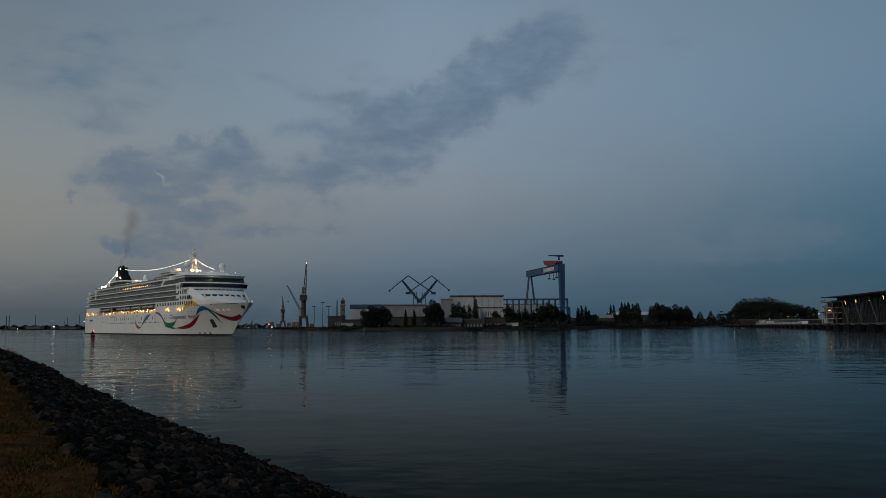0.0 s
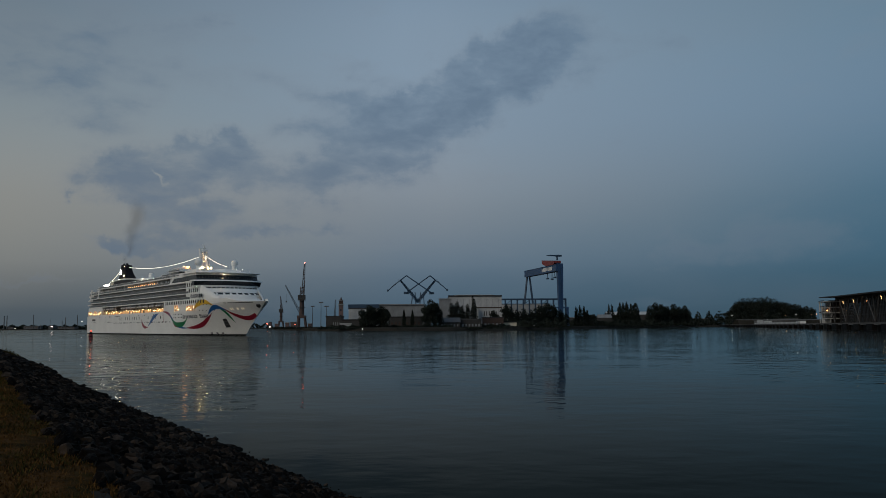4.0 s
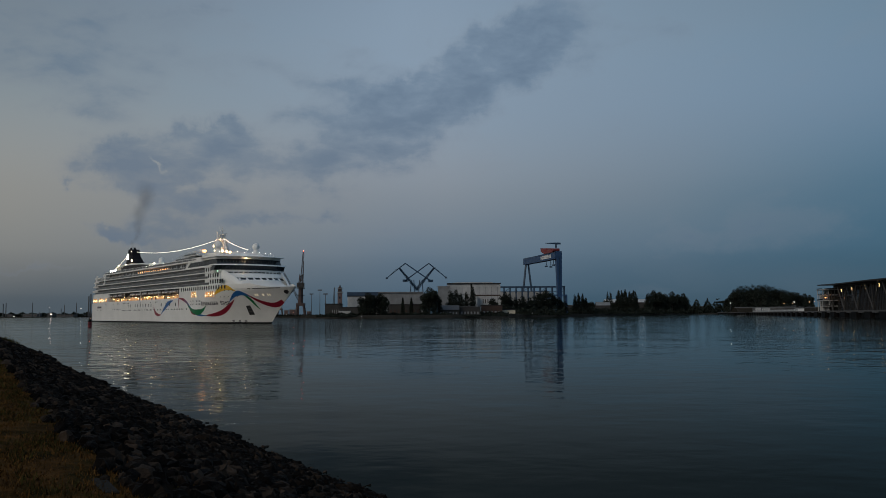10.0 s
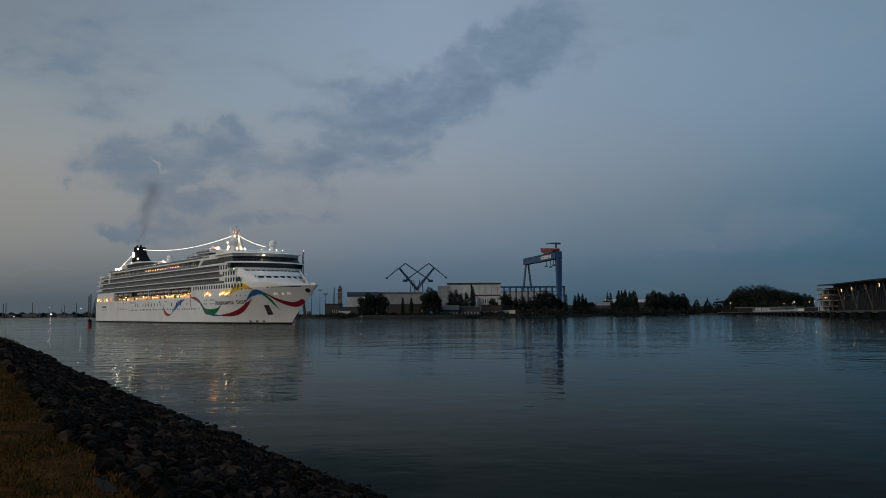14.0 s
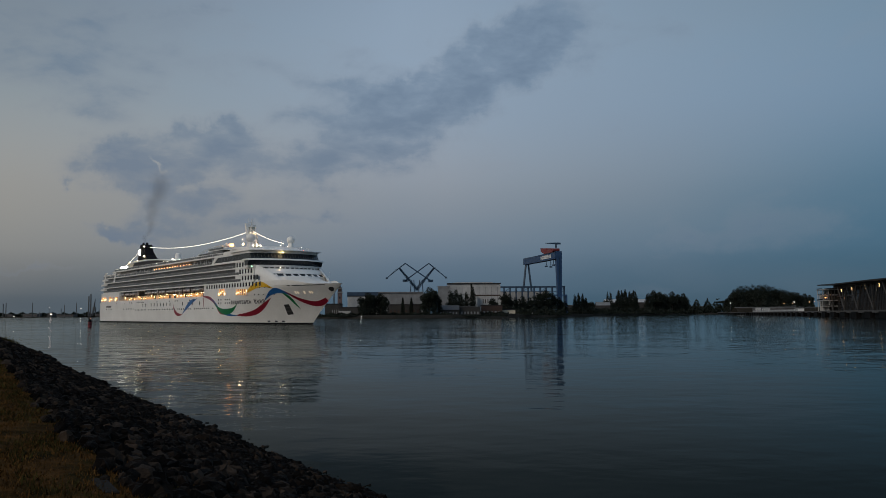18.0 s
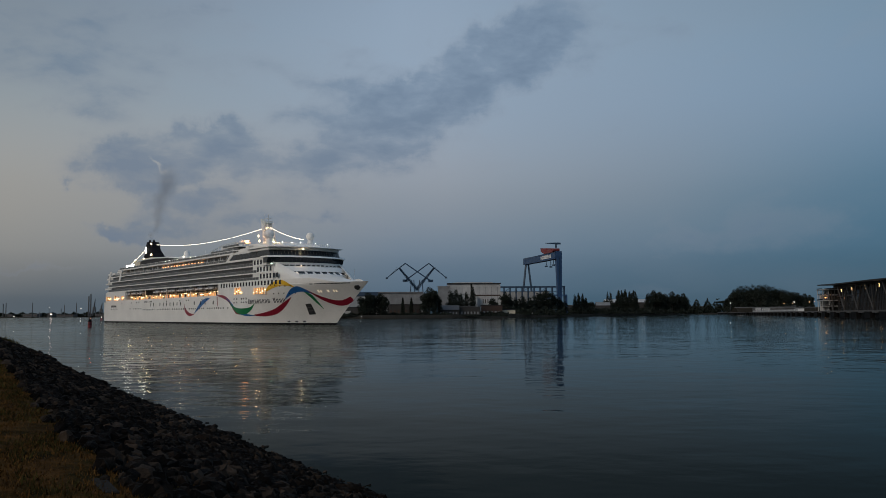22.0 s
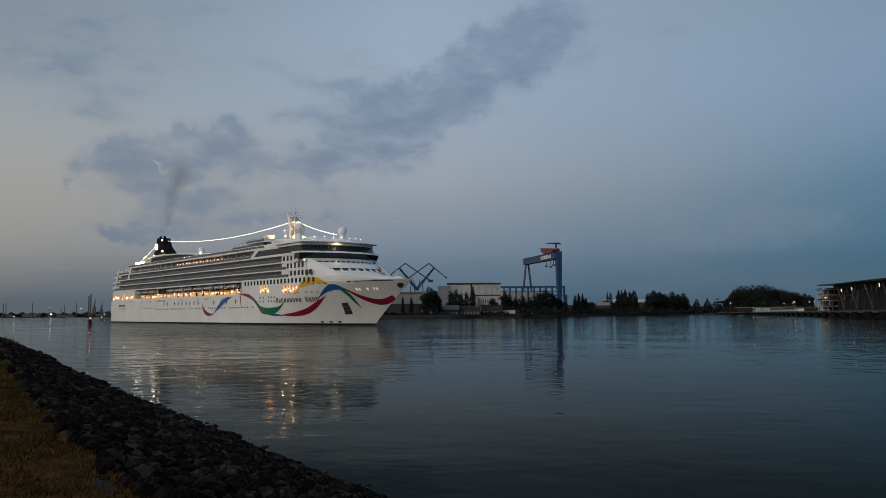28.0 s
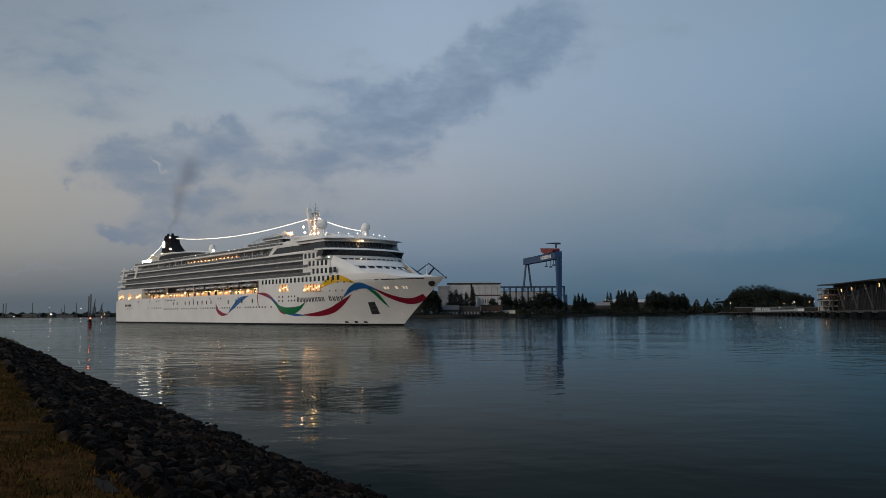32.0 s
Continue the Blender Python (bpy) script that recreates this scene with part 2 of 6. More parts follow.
M_KDARK = material("dark_blue_crane_paint", (0.020, 0.048, 0.09), 0.5, vary=0.2, grain=0.15, fine=1.5)
M_KRED = material("red_crane_paint", (0.21, 0.028, 0.026), 0.5, vary=0.25, grain=0.15, fine=1.5)
M_KRUST = material("rust_red_crane_paint", (0.060, 0.036, 0.032), 0.6, vary=0.3, grain=0.3, fine=2)
M_GREYS = material("grey_galvanised_steel", (0.10, 0.10, 0.105), 0.55, 0.4, vary=0.25, grain=0.5)
M_POST = material("slanted_column_steel", (0.06, 0.058, 0.055), 0.6, vary=0.25, grain=0.5)
M_COLUMN = material("dark_grey_steel", (0.011, 0.011, 0.011), 0.6, vary=0.25, grain=0.5)
M_FENCE = material("white_fence_panel", (0.72, 0.72, 0.71), 0.6, vary=0.25, grain=0.3)
M_PINK = material("faded_pink_render", (0.13, 0.085, 0.08), 0.8, vary=0.3, grain=0.3)
M_BOATH = material("grey_lifeboat_hull", (0.42, 0.41, 0.40), 0.5, vary=0.15, grain=0.8)
M_CLAD = material("pale_grey_cladding", (0.20, 0.205, 0.21), 0.6, vary=0.4, grain=0.12, fine=0.8)
M_CLADW = material("white_wall_cladding", (0.42, 0.42, 0.415), 0.6, vary=0.35, grain=0.12, fine=0.8)
M_ROOF = material("dark_roofing_felt", (0.025, 0.025, 0.027), 0.85, vary=0.3, grain=0.1, fine=1)
M_BRICK = material("dark_brick_wall", (0.060, 0.038, 0.030), 0.9, vary=0.35, grain=0.3, fine=2)
M_DULL = material("dark_shed_wall", (0.038, 0.036, 0.034), 0.85, vary=0.35, grain=0.15, fine=1)
M_WIN = glass_material("dim_window_glass", (0.03, 0.035, 0.04), 0.12)
M_TGLASS = glass_material("brown_tinted_facade_glass", (0.018, 0.015, 0.013), 0.6)
M_TGLASS.node_tree.nodes["Principled BSDF"].inputs["IOR"].default_value = 1.35


M_SMOKE = bpy.data.materials.new("thin_exhaust_smoke")
M_SMOKE.use_nodes = True
SN, SL = M_SMOKE.node_tree.nodes, M_SMOKE.node_tree.links
SN.remove(SN["Principled BSDF"])
s_tc, s_len, s_fade, s_noise, s_mul = SN.new("ShaderNodeTexCoord"), SN.new("ShaderNodeVectorMath"), SN.new("ShaderNodeMapRange"), SN.new("ShaderNodeTexNoise"), SN.new("ShaderNodeMath")
s_len.operation, s_mul.operation, s_fade.interpolation_type = "LENGTH", "MULTIPLY", "SMOOTHSTEP"
s_noise.inputs["Scale"].default_value, s_noise.inputs["Detail"].default_value = 1.6, 4
s_fade.inputs[1].default_value, s_fade.inputs[2].default_value, s_fade.inputs[3].default_value, s_fade.inputs[4].default_value = 0.0, 1.0, 0.30, 0.0
s_clear, s_soot, s_mix = SN.new("ShaderNodeBsdfTransparent"), SN.new("ShaderNodeBsdfDiffuse"), SN.new("ShaderNodeMixShader")
s_soot.inputs["Color"].default_value = (0.10, 0.085, 0.075, 1)
SL.new(s_tc.outputs["Object"], s_len.inputs[0])
SL.new(s_tc.outputs["Object"], s_noise.inputs["Vector"])
SL.new(s_len.outputs["Value"], s_fade.inputs[0])
SL.new(s_fade.outputs[0], s_mul.inputs[0])
SL.new(s_noise.outputs["Fac"], s_mul.inputs[1])
SL.new(s_mul.outputs[0], s_mix.inputs[0])
SL.new(s_clear.outputs[0], s_mix.inputs[1])
SL.new(s_soot.outputs[0], s_mix.inputs[2])
SL.new(s_mix.outputs[0], SN["Material Output"].inputs[0])


# ---- mesh helpers ----
class Shape:
    """Collects vertices and faces for one mesh."""

    def __init__(self):
        self.v, self.f = [], []

    def face_grid(self, rows, close=False):
        """Rows of points, joined row to row."""
        k = len(self.v)
        w = len(rows[0])
        for r in rows:
            self.v += [tuple(p) for p in r]
        for i in range(len(rows) - 1):
            for j in range(w if close else w - 1):
                a, b = k + i * w + j, k + i * w + (j + 1) % w
                self.f.append((a, b, b + w, a + w))
        return self

    def poly(self, pts):
        k = len(self.v)
        self.v += [tuple(p) for p in pts]
        self.f.append(tuple(range(k, k + len(pts))))
        return self

    def box(self, x0, x1, y0, y1, z0, z1):
        k = len(self.v)
        self.v += [(x, y, z) for z in (z0, z1) for y in (y0, y1) for x in (x0, x1)]
        self.f += [tuple(k + i for i in q) for q in ((0, 2, 3, 1), (4, 5, 7, 6), (0, 1, 5, 4), (2, 6, 7, 3), (0, 4, 6, 2), (1, 3, 7, 5))]
        return self

    def prism(self, pts, a, b, axis=2):
        """A flat outline drawn out from a to b along an axis."""
        def p3(p, c):
            p = list(p)
            p.insert(axis, c)
            return tuple(p)
        k, n = len(self.v), len(pts)
        self.v += [p3(p, a) for p in pts] + [p3(p, b) for p in pts]
        self.f += [tuple(range(k + n - 1, k - 1, -1)), tuple(range(k + n, k + 2 * n))]
        self.f += [(k + i, k + (i + 1) % n, k + n + (i + 1) % n, k + n + i) for i in range(n)]
        return self

    def tube(self, a, b, r, r2=None, n=8, caps=True):
        a, b = Vector(a), Vector(b)
        r2 = r if r2 is None else r2
        d = b - a
        if d.length < 1e-6:
            return self
        m = d.to_track_quat("Z", "Y").to_matrix()
        ring = [m @ Vector((math.cos(t * math.tau / n), math.sin(t * math.tau / n), 0)) for t in range(n)]
        k = len(self.v)
        self.v += [tuple(a + q * r) for q in ring] + [tuple(b + q * r2) for q in ring]
        self.f += [(k + i, k + (i + 1) % n, k + n + (i + 1) % n, k + n + i) for i in range(n)]
        if caps:
            self.f += [tuple(range(k + n - 1, k - 1, -1)), tuple(range(k + n, k + 2 * n))]
        return self

    def beam(self, a, b, w, d=None):
        """A square bar from a to b."""
        return self.tube(a, b, w * 0.7071, (d or w) * 0.7071, 4)

    def ball(self, c, r, n=12, m=7, sz=1.0):
        k = len(self.v)
        for i in range(m + 1):
            t = math.pi * i / m
            for j in range(n):
                p = math.tau * j / n
                self.v.append((c[0] + r * math.sin(t) * math.cos(p), c[1] + r * math.sin(t) * math.sin(p), c[2] + r * math.cos(t) * sz))
        for i in range(m):
            for j in range(n):
                a, b = k + i * n + j, k + i * n + (j + 1) % n
                self.f.append((a, a + n, b + n, b))
        return self

    def mesh(self, name, mat, smooth=False):
        me = bpy.data.meshes.new(name)
        me.from_pydata(self.v, [], self.f)
        me.materials.append(mat)
        if smooth:
            me.polygons.foreach_set("use_smooth", [True] * len(me.polygons))
        me.update()
        return me


def part(name, shape, mat, parent, label="", smooth=False):
    ob = new(name, shape if isinstance(shape, bpy.types.Mesh) else shape.mesh(name, mat, smooth))
    ob.parent = parent
    return tagged(ob, label)


def thing(name, label, category, x=0, y=0, z=0, rz=0, group="", kind=""):
    ob = new(name)
    ob.matrix_basis = pose(x, y, z, 0, 0, rz)
    return tagged(ob, label, category, group, kind)


def at(bearing, far):
    """A place at a bearing (parts in a thousand to the right of straight ahead) and a depth ahead."""
    return bearing * far / 1000, far


def up(rise, far):
    """The height seen at a rise (parts in a thousand above the eye's level) at a depth ahead."""
    return EYE + rise * far / 1000


def lattice(s, a, b, w0, w1, bays, r):
    """A square lattice boom from a to b, w0 and w1 wide at its ends."""
    a, b = Vector(a), Vector(b)
    m = (b - a).to_track_quat("Z", "Y").to_matrix()
    rings = []
    for i in range(bays + 1):
        t = i / bays
        w = (w0 + (w1 - w0) * t) / 2
        rings.append([a + (b - a) * t + m @ Vector((sx * w, sy * w, 0)) for sx, sy in ((-1, -1), (1, -1), (1, 1), (-1, 1))])
    for j in range(4):
        s.tube(rings[0][j], rings[-1][j], r, n=4)
    for i in range(bays):
        for j in range(4):
            k = (j + 1) % 4
            s.tube(rings[i][j], rings[i + 1][k] if (i + j) % 2 else rings[i + 1][j], r * 0.6, n=4, caps=False)
            s.tube(rings[i][j], rings[i][k], r * 0.6, n=4, caps=False)
            s.tube(rings[i][k] if (i + j) % 2 == 0 else rings[i][j], rings[i + 1][j] if (i + j) % 2 == 0 else rings[i + 1][k], r * 0.6, n=4, caps=False)
    return s


# ---- water and bank ----
# along: the way of the shoreline; out: from the camera towards the water
ALONG, OUT = Vector((-0.512, 0.859, 0)), Vector((0.859, 0.512, 0))
PROFILE = [(-2500, 3.5), (-120, 2.6), (-25, 2.35), (-6, 2.3), (0, 2.2), (1.2, 2.1), (2.0, 1.98), (2.3, 1.86), (7.4, -0.04), (10, -0.9), (30, -6)]


def bank_z(n):
    for (a, za), (b, zb) in zip(PROFILE, PROFILE[1:]):
        if a <= n <= b:
            return za + (zb - za) * (n - a) / (b - a)
    return -6


def bank_point(a, n, lift=0.0):
    toe = 1 + 0.11 * max(0.0, min(1.0, (50 - a) / 35)) if 2.3 < n < 30 else 1
    p = ALONG * a + OUT * (2.3 + (n - 2.3) * toe)
    return (p.x, p.y, bank_z(n) + lift)


def water_material():
    m = bpy.data.materials.new("calm_harbour_water")
    m.use_nodes = True
    n, l = m.node_tree.nodes, m.node_tree.links
    n.remove(n["Principled BSDF"])
    deep, gloss, how = n.new("ShaderNodeBsdfDiffuse"), n.new("ShaderNodeBsdfGlossy"), n.new("ShaderNodeMixShader")
    deep.inputs["Color"].default_value = (0.006, 0.0100, 0.0085, 1)
    gloss.inputs["Roughness"].default_value = 0.05
    gloss.inputs["Color"].default_value = (0.87, 0.92, 0.91, 1)
    fresnel = n.new("ShaderNodeFresnel")
    fresnel.inputs["IOR"].default_value = 1.044
    sheen = n.new("ShaderNodeValToRGB")
    stops = ((0.0, 0.0), (0.08, 0.045), (0.35, 0.37), (0.70, 0.92), (1.0, 1.0))
    while len(sheen.color_ramp.elements) < len(stops):
        sheen.color_ramp.elements.new(0.5)
    for e, (p, c) in zip(sheen.color_ramp.elements, stops):
        e.position, e.color = p, (c, c, c, 1)
    l.new(fresnel.outputs[0], sheen.inputs[0])
    l.new(deep.outputs[0], how.inputs[1])
    l.new(gloss.outputs[0], how.inputs[2])
    l.new(how.outputs[0], n["Material Output"].inputs[0])
    tc = n.new("ShaderNodeTexCoord")
    height = None
    # choppier in the fairway that the ship has stirred, calmer towards the quay, in patches
    sep = n.new("ShaderNodeSeparateXYZ")
    l.new(tc.outputs["Object"], sep.inputs[0])
    stirred = n.new("ShaderNodeMapRange")
    stirred.interpolation_type = "SMOOTHSTEP"
    stirred.inputs[1].default_value, stirred.inputs[2].default_value = -48.0, -6.0
    stirred.inputs[3].default_value, stirred.inputs[4].default_value = 2.9, 0.55
    wake = n.new("ShaderNodeMath")
    wake.operation = "MULTIPLY_ADD"
    wake.inputs[1].default_value = -0.06
    l.new(sep.outputs[1], wake.inputs[0])
    l.new(sep.outputs[0], wake.inputs[2])
    l.new(wake.outputs[0], stirred.inputs[0])
    # the ship's darker reflection is set by hand: mirror strength drops with place
    reach = n.new("ShaderNodeMapRange")
    reach.interpolation_type = "SMOOTHSTEP"
    reach.inputs[1].default_value, reach.inputs[2].default_value = 45.0, 170.0
    reach.inputs[3].default_value, reach.inputs[4].default_value = 0.98, 0.53
    l.new(sep.outputs[1], reach.inputs[0])
    dulled = n.new("ShaderNodeMapRange")
    dulled.inputs[1].default_value, dulled.inputs[2].default_value = 0.55, 2.9
    dulled.inputs[3].default_value = 1.0
    l.new(stirred.outputs[0], dulled.inputs[0])
    l.new(reach.outputs[0], dulled.inputs[4])
    share = n.new("ShaderNodeMath")
    share.operation = "MULTIPLY"
    l.new(sheen.outputs[0], share.inputs[0])
    l.new(dulled.outputs[0], share.inputs[1])
    gust = n.new("ShaderNodeTexNoise")
    gust.inputs["Scale"].default_value, gust.inputs["Detail"].default_value = 0.035, 2.0
    l.new(tc.outputs["Object"], gust.inputs["Vector"])
    patch = n.new("ShaderNodeMapRange")
    patch.inputs[1].default_value, patch.inputs[2].default_value = 0.3, 0.7
    patch.inputs[3].default_value, patch.inputs[4].default_value = 0.55, 1.4
    l.new(gust.outputs["Fac"], patch.inputs[0])
    # sheltered under the bank
    away = n.new("ShaderNodeVectorMath")
    away.operation = "DOT_PRODUCT"
    away.inputs[1].default_value = OUT
    l.new(tc.outputs["Object"], away.inputs[0])
    lee = n.new("ShaderNodeMapRange")
    lee.interpolation_type = "SMOOTHSTEP"
    lee.inputs[1].default_value, lee.inputs[2].default_value = 12.0, 75.0
    lee.inputs[3].default_value, lee.inputs[4].default_value = 0.5, 1.0
    l.new(away.outputs["Value"], lee.inputs[0])
    # left of a fixed bearing line the dimming is dropped, so the sky's reflection stays bright
    dim_edge = n.new("ShaderNodeMath")
    dim_edge.operation = "MULTIPLY_ADD"
    dim_edge.inputs[1].default_value = 0.415
    l.new(sep.outputs[1], dim_edge.inputs[0])
    l.new(sep.outputs[0], dim_edge.inputs[2])
    dim_zone = n.new("ShaderNodeMapRange")
    dim_zone.interpolation_type = "SMOOTHSTEP"
    dim_zone.inputs[1].default_value, dim_zone.inputs[2].default_value = -10.0, 10.0
    l.new(dim_edge.outputs[0], dim_zone.inputs[0])
    mirror = n.new("ShaderNodeMix")
    l.new(dim_zone.outputs[0], mirror.inputs[0])
    l.new(sheen.outputs[0], mirror.inputs[2])
    l.new(share.outputs[0], mirror.inputs[3])
    l.new(mirror.outputs[0], how.inputs[0])
    calm = n.new("ShaderNodeMath")
    calm.operation = "MULTIPLY"
    l.new(lee.outputs[0], calm.inputs[0])
    l.new(stirred.outputs[0], calm.inputs[1])
    chop = n.new("ShaderNodeMath")
    chop.operation = "MULTIPLY"
    l.new(calm.outputs[0], chop.inputs[0])
    l.new(patch.outputs[0], chop.inputs[1])
    for scale, amp, flat in ((0.05, 0.14, 0.6), (0.22, 0.11, 0.8), (0.5, 0.085, 0.95), (1.4, 0.022, 0.8)):
        mp = n.new("ShaderNodeMapping")
        mp.inputs["Scale"].default_value = (scale * flat, scale, scale)
        mp.inputs["Rotation"].default_value = (0, 0, 0.08)
        tx = n.new("ShaderNodeTexNoise")
        tx.inputs["Scale"].default_value, tx.inputs["Detail"].default_value = 1.0, 2.0
        l.new(tc.outputs["Object"], mp.inputs[0])
        l.new(mp.outputs[0], tx.inputs["Vector"])
        mu = n.new("ShaderNodeMath")
        mu.operation = "MULTIPLY"
        mu.inputs[1].default_value = amp
        l.new(tx.outputs["Fac"], mu.inputs[0])
        if scale > 0.1:
            by = n.new("ShaderNodeMath")
            by.operation = "MULTIPLY"
            l.new(mu.outputs[0], by.inputs[0])
            l.new(chop.outputs[0], by.inputs[1])
            mu = by
        if height is None:
            height = mu.outputs[0]
        else:
            ad = n.new("ShaderNodeMath")
            l.new(height, ad.inputs[0])
            l.new(mu.outputs[0], ad.inputs[1])
            height = ad.outputs[0]
    # seen this flat, the near faces of the ripples hide the far ones: a slight mean lean
    lean = n.new("ShaderNodeMath")
    lean.operation = "MULTIPLY_ADD"
    lean.inputs[1].default_value = 0.003
    l.new(sep.outputs[1], lean.inputs[0])
    l.new(height, lean.inputs[2])
    height = lean.outputs[0]
    bp = n.new("ShaderNodeBump")
    bp.inputs["Strength"].default_value, bp.inputs["Distance"].default_value = 1.0, 1.0
    l.new(height, bp.inputs["Height"])
    for o in (deep, gloss, fresnel):
        l.new(bp.outputs[0], o.inputs["Normal"])
    return m


M_WATER = water_material()
water = new("water", Shape().poly([(-9000, -9000, 0), (9000, -9000, 0), (9000, 9000, 0), (-9000, 9000, 0)]).mesh("water", M_WATER))
tagged(water, "calm dark harbour water with small ripples", "water", kind="structure")

cuts = [-900, -200, -60, -20, 0] + [3 + 1.5 * i for i in range(60)] + [110, 150, 200, 300, 500, 900, 2500]
ns = [-2500, -400, -120, -60, -25, -14, -9, -6, -4, -2.5, -1.2, 0, 0.7, 1.2, 1.6, 2.0, 2.3, 3, 4, 5, 6, 7, 7.6, 8.5, 10, 30]
rnd = random.Random(3)
rows = []
for a in cuts:
    rows.append([bank_point(a, n, rnd.uniform(-0.018, 0.018) if -10 < n < 2.4 and 2 < a < 100 else 0) for n in ns])
ground = tagged(new("ground", Shape().face_grid(rows).mesh("ground", M_TURF, True)), "dry brown turf on the river bank", "ground", kind="structure")


# ---- cruise ship: lengths from the stern, starboard positive, made about its midship point ----
MID = 150.0
ship = thing("cruise_ship", "white cruise ship with coloured ribbons on its hull, lit at dusk", "ship")


def sp(X, Y, z):
    return (X - MID, -Y, z)


def stem_x(z):
    return 273.2 + 23.6 * max(0.0, min(1.0, z / 16.5)) ** 1.1


def half(X, z):
    """Half breadth of the hull."""
    k = max(0.0, min(1.0, z / 16.5)) ** 1.3
    xs, xe, p = 205 + 32 * k, stem_x(z), 1.75 + 0.40 * k
    b = 16.0
    if X > xs:
        b = 16.0 * (1 - min(1.0, (X - xs) / (xe - xs)) ** p) ** (1 - 0.08 * k)
    if X < 14:
        b -= 1.6 * (1 - X / 14) ** 2
    return b


def bow(X):
    """Lengths of the painted bands, drawn back a little where the bow narrows."""
    return X - 1.6 * max(0.0, min(1.0, (X - 244) / 20))


def top_z(X):
    t = max(0.0, min(1.0, (X - 254) / 12))
    return 18.6 - 2.0 * t * t * (3 - 2 * t)


def hull_rows(x0, zs, steps, side, top=False):
    rows = []
    for i, z in enumerate(zs):
        row = []
        for j in range(steps + 1):
            t = j / steps
            t = 1 - (1 - t) ** 1.6
            zz = z
            xe = stem_x(z)
            X = x0(z) + (xe - x0(z)) * t
            if top:
                zz = 12.6 + (top_z(X) - 12.6) * z
                xe = stem_x(zz)
                X = x0(zz) + (xe - x0(zz)) * t
            row.append(sp(X, side * half(X, zz), zz))
        rows.append(row)
    return rows


stern_x = lambda z: 3.0 + max(0, 6 - z) * 0.15
s = Shape()
for side in (1, -1):
    s.face_grid(hull_rows(stern_x, [0.65, 2, 3, 4.5, 6, 7.5, 9, 10.5, 11.6, 12.6], 60, side))
hull = part("hull", s, M_WHITE, ship, smooth=True)
s = Shape()
for side in (1, -1):
    s.face_grid(hull_rows(stern_x, [-3, -1, 0, 0.65], 60, side))
part("boot_top", s, M_BOOT, ship, "black waterline band", True)
s = Shape()
for side in (1, -1):
    s.face_grid(hull_rows(lambda z: 192.0, [0, 0.2, 0.4, 0.6, 0.8, 1.0], 44, side, True))
part("bow_shell", s, M_WHITE, ship, smooth=True)
s = Shape()
s.face_grid([[sp(3 + max(0, 6 - z) * 0.15, y * half(3.5, z) / 8, z) for y in range(-8, 9)] for z in (-3, 0, 2, 4, 6, 9, 12.6)])
part("transom", s, M_WHITE, ship)
s = Shape()
s.poly([sp(X, half(X, 12.6) - 0.05, 12.58) for X in range(4, 196, 4)] + [sp(X, -half(X, 12.6) + 0.05, 12.58) for X in range(192, 3, -4)])
part("promenade_deck", s, M_DECK, ship)
# aft block, midship core
for x0, x1, nm in ((3.5, 50, "aft_side"), (192, 236, "forward_side")):
    c = 10.5 if x0 < 100 else 0.01
    s = Shape().prism([(x0 - MID, -14.45 if x0 < 100 else -15.98), (x0 + c * 0.5 - MID, -15.55 if x0 < 100 else -15.98), (x0 + c - MID, -15.98), (x1 - MID, -15.98), (x1 - MID, 15.98), (x0 + c - MID, 15.98), (x0 - MID, 14.45 if x0 < 100 else 15.98)], 12.62 if x0 < 100 else 18.3, 18.6)
    part(nm, s, M_WHITE, ship)
part("promenade_house", Shape().box(50 - MID, 192 - MID, -12.4, 12.4, 12.6, 15.7), M_CREAM, ship)
part("boat_deck_house", Shape().box(50 - MID, 192 - MID, -12.4, 12.4, 15.7, 18.5), M_DARK, ship)
part("boat_deck_soffit", Shape().box(50 - MID, 192 - MID, -16, 16, 18.42, 18.62), M_WHITE, ship)
# balcony decks
DECKS = [(19.05, 21.65, 14, 236), (22.15, 24.75, 15, 233), (25.25, 27.75, 17, 230)]
EDGES = [(18.6, 19.05, 8), (21.65, 22.15, 9), (24.75, 25.25, 10), (27.75, 28.3, 12)]
for z0, z1, xa in EDGES:
    part("deck_edge", Shape().prism([(xa - MID, -14.7), (xa + 3 - MID, -15.7), (xa + 8 - MID, -16.05), (240 - MID, -16.05), (240 - MID, 16.05), (xa + 8 - MID, 16.05), (xa - MID, 14.7)], z0, z1), M_WHITE, ship)
door = Shape().box(-0.85, 0.85, -0.05, 0.05, 0.05, 2.05).mesh("cabin_door", M_GLASS)
chair = Shape().box(-0.3, 0.3, -0.3, 0.3, 0.4, 0.46).box(-0.3, -0.24, -0.3, 0.3, 0.46, 1.0).box(-0.3, -0.25, -0.3, -0.25, 0, 0.4).box(0.25, 0.3, 0.25, 0.3, 0, 0.4).mesh("balcony_chair", M_DIVID)
rb = random.Random(17)
divider = Shape().box(-0.06, 0.06, -0.75, 0.75, 0, 2.1).mesh("balcony_divider", M_DIVID)
pane = Shape().box(-1.42, 1.42, -0.03, 0.03, 0, 1.05).mesh("balcony_pane", M_RAILG)
